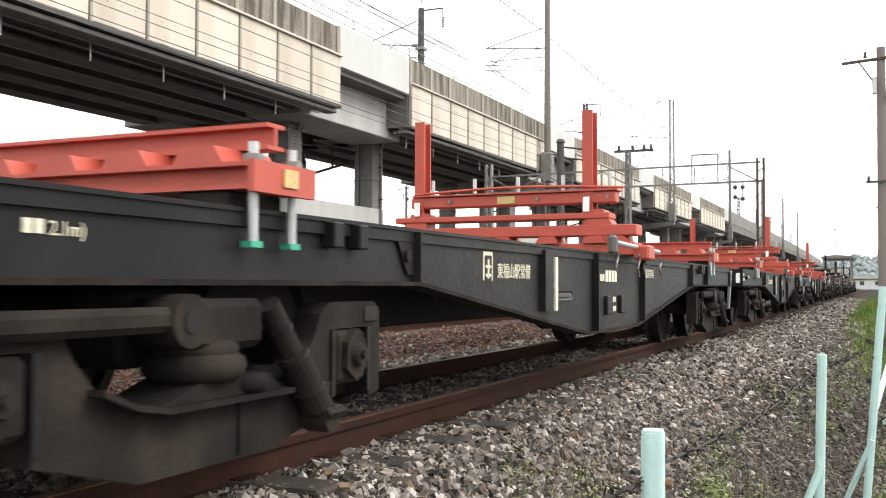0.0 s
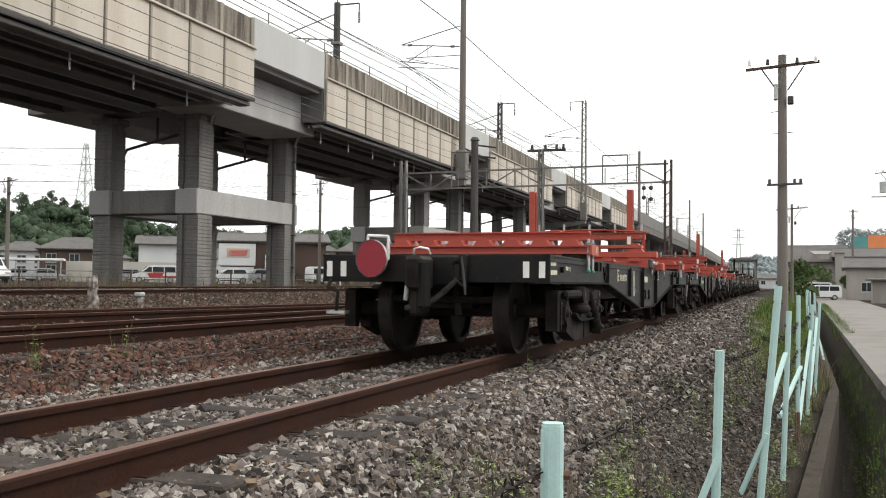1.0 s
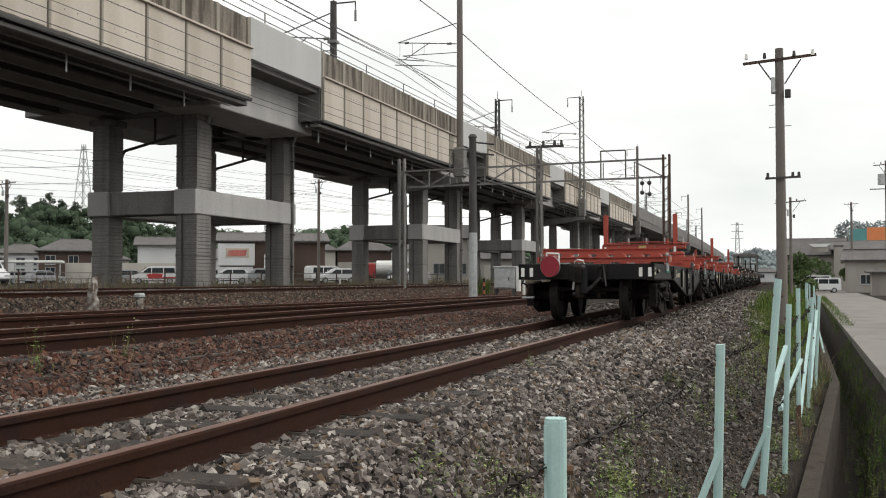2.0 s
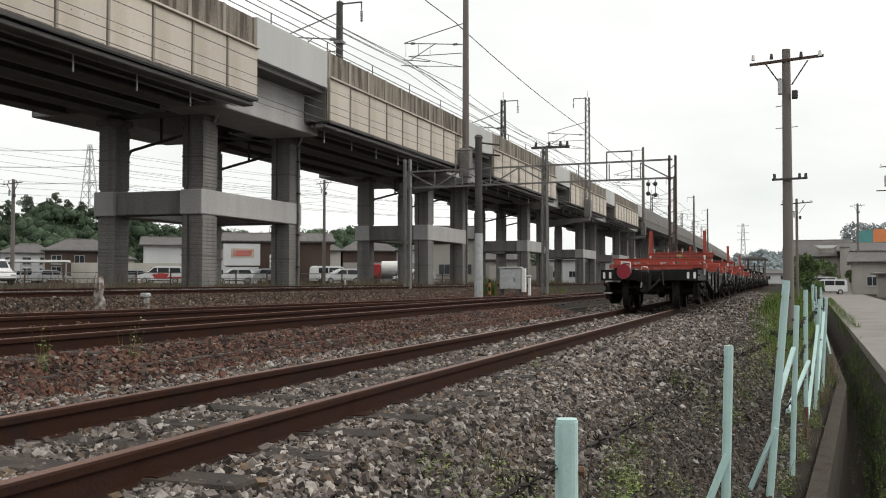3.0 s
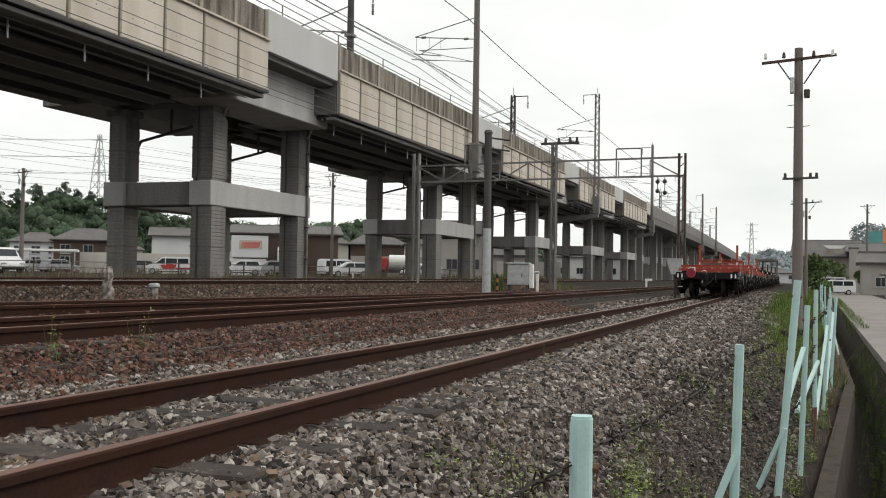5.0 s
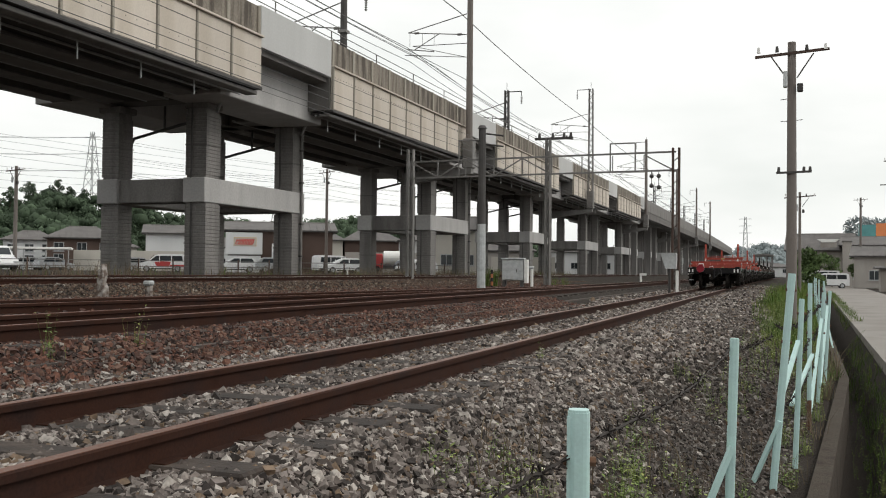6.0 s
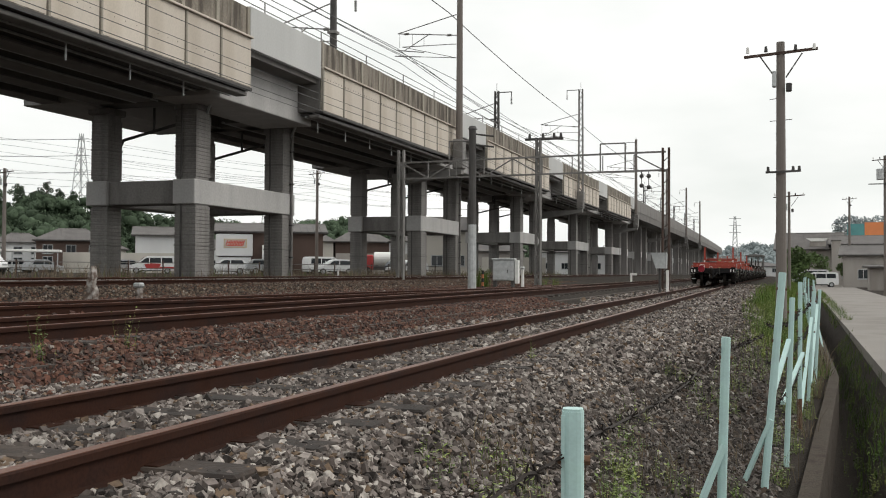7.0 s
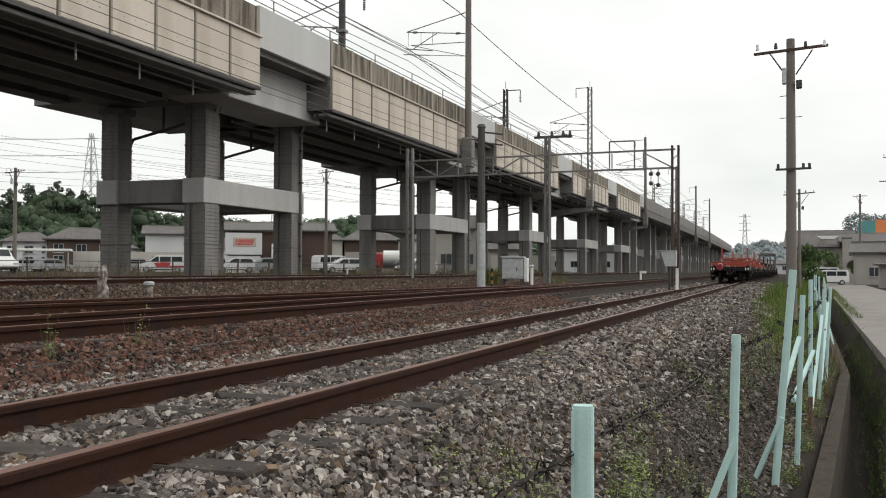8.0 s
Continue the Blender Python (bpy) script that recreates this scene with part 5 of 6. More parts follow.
    part("air_hose", rod(B(), (1.05, L + 0.1, 0.86), (1.0, L + 0.25, 0.35), 0.025), M["zinc"], w)
    if marks:
        bars(w, 1.043, 0.12, 0.81, 5, 0.035, 0.04, 0.01)
        bars(w, 1.043, 0.12, 0.73, 6, 0.035, 0.04, 0.01)
        bars(w, 1.043, 0.76, 0.777, 2, 0.026, 0.036, 0.01)
        part("emblem", box(B(), 1.043, 1.046, 3.7, 3.83, 0.68, 0.83), M["letter"], w)
        part("emblem_ground", box(B(), 1.044, 1.0475, 3.715, 3.815, 0.68, 0.81), M["wagon"], w)
        part("emblem_bar", box(B(), 1.044, 1.049, 3.755, 3.775, 0.69, 0.79), M["letter"], w)
        part("emblem_bar", box(B(), 1.044, 1.049, 3.73, 3.8, 0.7, 0.715), M["letter"], w)
        part("emblem_bar", box(B(), 1.044, 1.049, 3.73, 3.8, 0.745, 0.76), M["letter"], w)
        lettering("東福山駅常備", 0.09, w, 1.045, 3.9, 0.7)
        bars(w, 1.043, 6.0, 0.69, 2, 0.05, 0.05, 0.015)
        bars(w, 1.043, 6.15, 0.685, 4, 0.07, 0.085, 0.02)
        lettering("レール輸送専用", 0.085, w, 1.045, 7.25, 0.73)
        bars(w, 1.043, 6.32, 0.53, 3, 0.035, 0.04, 0.015)
        bars(w, 1.043, 6.32, 0.46, 3, 0.035, 0.04, 0.015)
        lettering("2.1m)", 0.052, w, 1.045, 0.84, 0.775)
    cross_rack(w, 1.75, False)
    cross_rack(w, 6.86, True)
    cross_rack(w, L - 1.7, False)
    for yc in (1.5, L - 1.5):
        bogie(w, yc)
    return w, [wheelset(w, yc + a) for yc in (1.5, L - 1.5) for a in (-0.83, 0.83)]


first, first_wheels = flat_wagon()
WAGONS = [first] + [copy_thing(first, pose(0, 0, 0)) for k in range(6)]


for w in WAGONS[3:]:
    for c in w.children_recursive:
        if c.type == "MESH" and c.data.materials[0] == M["red"]:
            c.material_slots[0].link = "OBJECT"
            c.material_slots[0].material = M["wagon_dust"] if c.name.startswith(("post", "upper")) else M["brown_steel"]
    tagged(w, "dark fishbelly flat wagon with unpainted brown rail racks")


def tail_disc(w):
    """The red disc and its bracket, hung on the last wagon's end beam."""
    m = pose(-0.53, -0.12, 0.86, 0, 0, -13)
    part("tail_disc", rod(B(), (0, -0.008, 0), (0, 0.008, 0), 0.165, n=48), M["red_disc"], w, "round red tail disc with a pale rim", at=m)
    bm = B()
    bmesh.ops.create_cone(bm, cap_ends=False, segments=48, radius1=0.171, radius2=0.171, depth=0.022, matrix=pose(0, 0, 0, 90))
    bmesh.ops.create_cone(bm, cap_ends=False, segments=48, radius1=0.166, radius2=0.166, depth=0.022, matrix=pose(0, 0, 0, 90))
    part("disc_rim", bm, M["zinc"], w, at=m)
    bm = B()
    rod(bm, (-0.6, -0.05, 0.85), (-0.6, -0.05, 1.07), 0.014)
    rod(bm, (-0.6, -0.05, 1.07), (-0.4, -0.05, 1.06), 0.014)
    rod(bm, (-0.4, -0.05, 1.06), (-0.4, -0.05, 0.85), 0.014)
    part("disc_bracket", bm, M["white"], w)


tail_disc(first)


def portal_frame(w):
    """A tall grey steel portal under a shallow roof on the leading wagon."""
    for y in (1.0, 5.0):
        for s in (-1, 1):
            part("portal_post", box(B(), s * 1.0 - 0.06, s * 1.0 + 0.06, y - 0.06, y + 0.06, 0.9, 2.9), M["steel"], w)
        part("portal_beam", box(B(), -1.1, 1.1, y - 0.07, y + 0.07, 2.78, 2.9), M["steel"], w)
        part("portal_beam", box(B(), -1.1, 1.1, y - 0.05, y + 0.05, 2.1, 2.18), M["steel"], w)
        for s in (-0.35, 0.35):
            part("portal_post", box(B(), s - 0.04, s + 0.04, y - 0.04, y + 0.04, 0.9, 2.8), M["steel"], w)
    part("portal_roof", prism(B(), [(-1.2, 2.9), (1.2, 2.9), (1.15, 3.0), (0, 3.15), (-1.15, 3.0)], "y", 0.8, 5.2), M["steel"], w)
    tagged(w, "dark flat wagon carrying a grey portal frame under a roof")


portal_frame(WAGONS[-1])


# ---- plants ----
def blades(name, label, spots, material, category="grass"):
    """Tufts of bent blades: spots are (x, y, radius, count, height)."""
    rnd = np.random.default_rng(len(spots) * 7 + 3)
    verts, faces = [], []
    for x, y, r, n, h in spots:
        for i in range(n):
            a, d = rnd.uniform(0, 6.28), r * math.sqrt(rnd.uniform(0, 1))
            px, py = x + d * math.cos(a), y + d * math.sin(a)
            pz = ground_z(px, py) - 0.02
            hh = h * rnd.uniform(0.45, 1.1)
            w = 0.0025 + (0.004 if y < 12 else 0.012) * rnd.uniform(0, 1) * min(1, h)
            t = rnd.uniform(0, 6.28)
            lean = hh * rnd.uniform(0.1, 0.6)
            lx, ly = math.cos(t) * lean, math.sin(t) * lean
            f = rnd.uniform(0, 6.28)
            wx, wy = math.cos(f) * w, math.sin(f) * w
            k = len(verts)
            verts += [(px - wx, py - wy, pz), (px + wx, py + wy, pz), (px + lx * 0.35 + wx, py + ly * 0.35 + wy, pz + hh * 0.6), (px + lx * 0.35 - wx, py + ly * 0.35 - wy, pz + hh * 0.6), (px + lx, py + ly, pz + hh)]
            faces += [(k, k + 1, k + 2, k + 3), (k + 3, k + 2, k + 4)]
    ob = raw(name, verts, faces, material)
    return tagged(ob, label, category, kind="stuff")


def leafy(name, label, spots, material, category="weeds"):
    """Leafy weeds: thin stems set with small leaves. Spots as for blades."""
    rnd = np.random.default_rng(len(spots) * 11 + 1)
    verts, faces = [], []
    for x, y, r, n, h in spots:
        for i in range(n):
            a, d = rnd.uniform(0, 6.28), r * math.sqrt(rnd.uniform(0, 1))
            px, py = x + d * math.cos(a), y + d * math.sin(a)
            pz = ground_z(px, py) - 0.02
            hh = h * rnd.uniform(0.4, 1.1)
            lx, ly = rnd.uniform(-0.2, 0.2) * hh, rnd.uniform(-0.2, 0.2) * hh
            k = len(verts)
            verts += [(px - 0.002, py, pz), (px + 0.002, py, pz), (px + lx, py + ly, pz + hh)]
            faces.append((k, k + 1, k + 2))
            m = max(4, int(hh / 0.035))
            for j in range(m):
                q = (j + 1) / m
                bx, by, bz = px + lx * q, py + ly * q, pz + hh * q
                t = rnd.uniform(0, 6.28)
                s = rnd.uniform(0.018, 0.042) * (1.2 - 0.5 * q)
                dx, dy, dz = math.cos(t) * s, math.sin(t) * s, rnd.uniform(-0.3, 0.7) * s
                nx, ny = -math.sin(t) * s * 0.28, math.cos(t) * s * 0.28
                k = len(verts)
                verts += [(bx, by, bz), (bx + dx * 0.5 + nx, by + dy * 0.5 + ny, bz + dz * 0.6), (bx + dx, by + dy, bz + dz), (bx + dx * 0.5 - nx, by + dy * 0.5 - ny, bz + dz * 0.6)]
                faces.append((k, k + 1, k + 2, k + 3))
    return tagged(raw(name, verts, faces, material), label, category, kind="stuff")


leafy("weeds", "small leafy green weeds growing through the ballast", [(-1.3, 4.9, 0.18, 34, 0.2), (-1.05, 4.5, 0.24, 60, 0.24), (-1.45, 4.4, 0.2, 30, 0.18), (-0.88, 6.0, 0.1, 34, 0.3), (-0.8, 5.4, 0.14, 50, 0.34), (-0.95, 6.8, 0.1, 16, 0.26),
                                                                  (-0.62, 5.1, 0.14, 40, 0.32), (-1.0, 7.6, 0.12, 9, 0.2), (-0.55, 6.4, 0.2, 26, 0.22), (0.02, 7.75, 0.1, 30, 0.28), (-2.02, 8.4, 0.04, 6, 0.25), (-0.25, 6.9, 0.1, 20, 0.18), (0.1, 9.3, 0.15, 40, 0.35),
                                                                  (0.25, 11.5, 0.2, 60, 0.45), (0.4, 13.6, 0.2, 60, 0.4), (-4.9, 5.6, 0.1, 10, 0.36), (-4.95, 6.6, 0.1, 9, 0.36), (-0.9, 10.2, 0.2, 24, 0.22), (-0.6, 9.0, 0.15, 12, 0.2)], M["weed"])
blades("dry_grass", "dry straw-coloured stalks among the weeds", [(-1.1, 5.0, 0.5, 60, 0.3), (-0.7, 6.4, 0.4, 40, 0.3), (-0.1, 8.0, 0.3, 30, 0.3), (0.3, 10.3, 0.2, 40, 0.4), (0.45, 13.5, 0.2, 60, 0.5), (0.62, 16.5, 0.3, 90, 0.6)], M["dry_grass"])
TUFTS = []
for i in range(44):
    y = 15.5 + i * 0.75
    u = -0.45 + 0.3 * math.sin(i * 1.7)
    TUFTS.append((u + warp(y), y, 0.42, 60 if i % 3 else 130, 0.24 + 0.012 * (y - 15) + 0.08 * math.sin(i * 2.3)))
for i in range(40):
    y = 30 + i * 2.2
    TUFTS.append((-0.7 + warp(y), y, 0.95, 150, 0.7))
for i in range(26):
    y = 20 + i * 1.5
    TUFTS.append((-0.85 - 0.008 * (y - 19) + 0.3 * math.sin(i * 2.9) + warp(y), y, 0.45 + 0.01 * (y - 19), 50 if i % 2 else 120, 0.3 + 0.008 * (y - 19)))
blades("grass", "tall bright green grass on the embankment by the fence", TUFTS, M["grass"])
leafy("weeds", "low yellow-green weeds at the edge of the grass", [(-0.75 + warp(y), y, 0.25, 34, 0.28) for y in (9.8, 11.4, 13.0)] + [(-0.55 + 0.35 * math.sin(i * 2.4) + warp(14 + i * 0.7), 14 + i * 0.7, 0.4, 60, 0.3 + 0.01 * i) for i in range(26)], M["weed"])
blades("grass", "lush green grass between the ditch and the lane", [(0.82 + 0.12 * math.sin(i * 1.3) + warp(11 + i * 0.45), 11 + i * 0.45, 0.2, 16, 0.22 + 0.06 * math.sin(i)) for i in range(42)] + [(1.25 + 0.027 * y, y, 0.3, 90, 0.3) for y in range(36, 90, 2)], M["grass"])
leafy("weeds", "leafy weeds hanging over the ditch", [(0.62 + 0.12 * math.sin(i * 2.1) + warp(4.5 + i * 0.5), 4.5 + i * 0.5, 0.16, 10 if i % 3 else 24, 0.28) for i in range(44)], M["grass"])
blades("grass", "mixed green and brown grass along the foot of the viaduct", [(-20.2 + 1.2 * math.sin(i * 1.9), 12 + i * 0.75, 0.9, 9, 0.4 + 0.15 * math.sin(i * 0.7)) for i in range(110)], M["grass"])
blades("dry_grass", "brown dry grass along the foot of the viaduct", [(-21.5 + 1.5 * math.sin(i * 1.3), 12 + i * 0.75, 1.0, 80, 0.5 + 0.15 * math.sin(i * 0.9)) for i in range(110)], M["dry_grass"])
blades("grass", "grass tufts beside the relay cabinet", [(-10.4, 35.0, 0.35, 160, 0.8), (-9.4, 42, 0.5, 80, 0.5)], M["grass"])


def crown_mesh(name, lumps, n, size, material, parent=None, seed=1, inner=0.55):
    """Leaves as small bent quads spread over lumps (x, y, z, radius)."""
    rnd = np.random.default_rng(seed)
    lumps = np.array(lumps, float)
    which = rnd.choice(len(lumps), n, p=lumps[:, 3] ** 2 / (lumps[:, 3] ** 2).sum())
    d = rnd.normal(size=(n, 3))
    d /= np.linalg.norm(d, axis=1, keepdims=True)
    c = lumps[which, :3] + d * lumps[which, 3:4] * rnd.uniform(inner, 1.08, (n, 1)) * np.array([1, 1, 0.8])
    a, b = rnd.normal(size=(n, 3)), rnd.normal(size=(n, 3))
    a /= np.linalg.norm(a, axis=1, keepdims=True)
    b = np.cross(a, b)
    b /= np.linalg.norm(b, axis=1, keepdims=True)
    s = size * rnd.uniform(0.5, 1.3, (n, 1))
    v = np.stack([c - a * s, c + b * s * 0.5, c + a * s, c - b * s * 0.5], 1).reshape(-1, 3)
    f = np.arange(n * 4).reshape(-1, 4)
    return raw(name, v, f, material, parent)


def tree(x, y, h, r, label, n=1500, size=0.25, seed=1, material="leaf"):
    z = ground_z(x, y)
    t = thing("tree", label, "tree", "trees", at=pose(x, y, z))
    rnd = random.Random(seed)
    bm = B()
    rod(bm, (0, 0, -0.2), (0.1, 0, h * 0.55), 0.05 * h / 2, 0.02 * h / 2, 8)
    for i in range(4):
        a = i * 1.6 + rnd.uniform(0, 1)
        rod(bm, (0.06, 0, h * 0.35), (math.cos(a) * r * 0.6, math.sin(a) * r * 0.6, h * 0.7), 0.02 * h / 2, 0.008 * h / 2, 6)
    part("trunk", bm, M["bark"], t)
    lumps = [(rnd.uniform(-0.6, 0.6) * r, rnd.uniform(-0.6, 0.6) * r, h * rnd.uniform(0.35, 0.9), r * rnd.uniform(0.3, 0.55)) for i in range(9)]
    crown_mesh("crown", lumps, n, size, M[material], t, seed)
    return t


def wooded_hill(name, label, pts, material, leaf, n, seed, base=0.0, crowns=2.2):
    """A ridge through pts (x, y, height, half width) with tree crowns over it."""
    rnd = random.Random(seed)
    lumps = []
    for (xa, ya, ha, wa), (xb, yb, hb, wb) in zip(pts, pts[1:]):
        m = int(math.hypot(xb - xa, yb - ya) / 5) + 1
        for i in range(m):
            k = i / m
            for j in range(20):
                q = rnd.uniform(0, 1)
                w = wa + (wb - wa) * k
                h = (ha + (hb - ha) * k) * (1 - 0.9 * q)
                lumps.append((xa + (xb - xa) * k + w * q * 0.5 + rnd.uniform(-4, 4), ya + (yb - ya) * k - w * q + rnd.uniform(-4, 4), base + h * rnd.uniform(0.85, 1.02), rnd.uniform(2.5, 4.6) * crowns / 2.2))
    hill = thing(name, label, "wooded hill")
    verts, faces = [], []
    for x, y, h, w in pts:
        verts += [(x - w * 0.3, y + w, -1), (x, y, base + h * 0.9), (x + w * 0.6, y - w * 1.1, -1)]
    for i in range(len(pts) - 1):
        for j in range(2):
            faces.append((i * 3 + j, i * 3 + j + 1, i * 3 + j + 4, i * 3 + j + 3))
    slope = raw("slope", verts, faces, M[material], hill)
    tagged(crown_mesh("tree_crowns", lumps, n, leaf, M[material], hill, seed, 0.8), kind="stuff")
    q = np.repeat(np.array(lumps), 7, 0)
    g = np.random.default_rng(seed)
    d = g.normal(size=(len(q), 3))
    d /= np.linalg.norm(d, axis=1, keepdims=True)
    d[:, 2] = np.abs(d[:, 2]) * 0.8
    c = q[:, :3] + d * q[:, 3:4] * g.uniform(0.35, 0.75, (len(q), 1))
    r = q[:, 3:4] * g.uniform(0.2, 0.42, (len(q), 1))
    v = ICO[None] * (1 + g.uniform(-0.3, 0.3, (len(q), len(ICO), 1))) * r[:, None, :] + c[:, None, :]
    f = (ICO_F[None] + np.arange(len(q))[:, None, None] * len(ICO)).reshape(-1, 3)
    tagged(raw("crown_mass", v.reshape(-1, 3), f, M[material], hill, True), kind="stuff")
    return hill


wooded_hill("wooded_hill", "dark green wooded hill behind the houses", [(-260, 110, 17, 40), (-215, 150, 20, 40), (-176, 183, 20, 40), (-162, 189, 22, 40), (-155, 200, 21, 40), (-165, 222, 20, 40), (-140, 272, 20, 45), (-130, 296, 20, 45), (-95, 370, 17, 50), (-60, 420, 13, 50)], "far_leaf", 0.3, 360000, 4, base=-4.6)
# no air in between: its haze is all in the material's colour
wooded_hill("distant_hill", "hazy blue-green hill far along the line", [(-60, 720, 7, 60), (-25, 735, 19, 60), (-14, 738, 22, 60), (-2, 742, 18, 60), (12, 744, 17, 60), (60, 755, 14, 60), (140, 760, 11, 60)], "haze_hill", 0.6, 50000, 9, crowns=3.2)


def pine(x, y, z, h, seed):
    t = thing("pine_tree", "dark umbrella-shaped pine on the hilltop", "tree", "pines on the hill", at=pose(x, y, z))
    part("trunk", rod(B(), (0, 0, -4), (0.4, 0, h), 0.3, 0.1, 7), M["bark"], t)
    rnd = random.Random(seed)
    lumps = []
    for i in range(16):
        k = rnd.uniform(0.2, 1.0)
        reach = 1.9 * (1.15 - k) + 0.25
        lumps.append((0.3 * k + rnd.uniform(-reach, reach), rnd.uniform(-reach, reach), h * k, rnd.uniform(0.45, 0.85)))
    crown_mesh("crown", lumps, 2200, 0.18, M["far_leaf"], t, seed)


for i, (px, py, h) in enumerate(((-171, 185, 6.5), (-167.5, 187, 4.6), (-165, 188, 7.5), (-162.2, 189, 5.2), (-174.5, 183, 5.0), (-178.5, 181, 6.0), (-158.5, 190, 5.0), (-155, 192, 3.5), (-152, 195, 4.0))):
    pine(px, py, 15.0, h * 0.9, i + 3)
tree(2.9, 112, 5.2, 1.9, "dense round green tree beside the grey house", 3200, 0.2, 5, "bush")
tree(5.9, 138, 4.4, 1.3, "small green garden tree", 900, 0.16, 6, "bush")
tree(8.6, 131, 4.2, 1.2, "small green garden tree", 900, 0.16, 8, "bush")


# ---- buildings ----
def house(x, y, w, d, wall_h, roof_h, turn, wall, label, windows=3, roof="roof", z=None, hip=True, storeys=1, name="house", door=True):
    """A house whose long side, w wide, faces -y before it is turned."""
    t = thing(name, label, "house" if name == "house" else "building", "", at=pose(x, y, ground_z(x, y) if z is None else z, 0, 0, turn))
    part("wall", box(B(), -w / 2, w / 2, -d / 2, d / 2, -0.4, wall_h, 0.02), M[wall], t)
    bm = B()
    e = 0.5
    k = d * 0.45 if hip else 0.0
    lo = [bm.verts.new(q) for q in ((-w / 2 - e, -d / 2 - e, wall_h), (w / 2 + e, -d / 2 - e, wall_h), (w / 2 + e, d / 2 + e, wall_h), (-w / 2 - e, d / 2 + e, wall_h))]
    up = [bm.verts.new((q.co.x, q.co.y, wall_h + 0.15)) for q in lo]
    a, b = bm.verts.new((-w / 2 - e + k, 0, wall_h + roof_h)), bm.verts.new((w / 2 + e - k, 0, wall_h + roof_h))
    bm.faces.new(lo[::-1])
    for i in range(4):
        bm.faces.new((lo[i], lo[(i + 1) % 4], up[(i + 1) % 4], up[i]))
    bm.faces.new((up[0], up[1], b, a))
    bm.faces.new((up[2], up[3], a, b))
    bm.faces.new((up[1], up[2], b))
    bm.faces.new((up[3], up[0], a))
    rf = part("roof", bm, M[roof], t)
    bm = B()
    n = int(w / 0.6)
    for i in range(1, n):
        xx = -w / 2 - e + (w + 2 * e) * i / n
        top = min(1.0, (xx + w / 2 + e) / k, (w / 2 + e - xx) / k) if hip else 1.0
        bar(bm, (xx, -d / 2 - e, wall_h + 0.17), (xx, (-d / 2 - e) * (1 - top), wall_h + 0.17 + (roof_h - 0.15) * top), 0.09, 0.07)
    tagged(part("roof_ribs", bm, M[roof], rf), kind="stuff")
    part("gutter", box(B(), -w / 2 - e, w / 2 + e, -d / 2 - e - 0.1, -d / 2 - e, wall_h - 0.02, wall_h + 0.1), M["dark_steel"], rf)
    bm = B()
    for i in range(int(w / 0.9) + 1):
        xx = -w / 2 + 0.02 + (w - 0.04) * i / int(w / 0.9)
        box(bm, xx - 0.03, xx + 0.03, -d / 2 - 0.03, -d / 2, -0.3, wall_h)
    box(bm, -w / 2, w / 2, -d / 2 - 0.05, -d / 2, 0.0, 0.35)
    tagged(part("wall_boards", bm, M[wall], t), kind="stuff")
    part("ridge", rod(B(), a_co(-w / 2 - e + k, wall_h + roof_h), a_co(w / 2 + e - k, wall_h + roof_h), 0.1, n=6), M["concrete"], rf)
    for s in range(storeys):
        for i in range(windows):
            xx = -w / 2 + w * (i + 0.5) / windows
            zz = 0.95 + s * (wall_h - 2.6)
            f = part("window", box(B(), xx - 0.62, xx + 0.62, -d / 2 - 0.06, -d / 2 + 0.02, zz, zz + 1.15), M["zinc"], t)
            for q in (-1, 1):
                part("pane", box(B(), xx + q * 0.29 - 0.26, xx + q * 0.29 + 0.26, -d / 2 - 0.075, -d / 2 - 0.06, zz + 0.07, zz + 1.08), M["glass"], f)
            part("window_sill", box(B(), xx - 0.7, xx + 0.7, -d / 2 - 0.14, -d / 2, zz - 0.08, zz - 0.01), M["zinc"], f)
    return t


def a_co(x, z):
    return (x, 0, z)


house(-105.5, 115, 7, 6, 4.2, 1.5, 38, "wall_white", "white house with a grey tiled hip roof", 3, storeys=2)
house(-88.6, 106, 8.4, 6.5, 4.1, 1.7, 38, "wall_brown", "brown timber house with a grey hip roof", 3, storeys=2)
house(-97.5, 113, 4.6, 5, 4.1, 1.1, 38, "wall_white", "small white two-storey house with a grey hip roof", 2, storeys=2)
house(-80, 116, 6, 6, 4.6, 1.6, 34, "wall_cream", "small cream house with a grey roof", 2, storeys=2)
house(-73, 105, 7.5, 6, 4.6, 1.2, 34, "wall_white", "white flat-fronted workshop with a low roof", 0, hip=False, name="workshop")
house(-50.5, 91, 10.5, 8, 4.2, 1.1, 30, "wall_brown", "dark roadside shop with a white front under a low roof", 0, hip=False, name="shop", roof="roof")
house(-66, 130, 7.5, 7, 4.6, 2.0, 28, "wall_cream", "cream house with a grey hip roof", 3)
house(-59, 134, 8, 7, 4.6, 2.0, 28, "wall_brown", "brown house with a grey roof", 3)
house(-48, 128, 7, 6, 4.4, 2.0, 25, "wall_white", "white two-storey house behind the viaduct", 2)
house(-33.5, 99, 4.6, 5, 4.6, 1.6, 22, "wall_cream", "buff house with pale windows behind the viaduct", 2, hip=False)
house(-41, 144, 9, 6, 3.4, 1.6, 18, "wall_grey", "grey house seen under the viaduct", 3)
house(-36, 180, 12, 7, 4.0, 1.6, 14, "wall_white", "pale building seen between the columns", 4)
house(-55, 168, 12, 7, 4.2, 1.8, 18, "wall_cream", "cream building far behind the columns", 4)
house(-112, 140, 10, 7, 3.8, 1.8, 38, "wall_cream", "cream house with a grey roof below the hill", 3)
house(-89, 142, 9, 7, 3.8, 1.8, 34, "wall_white", "white house below the wooded hill", 3)
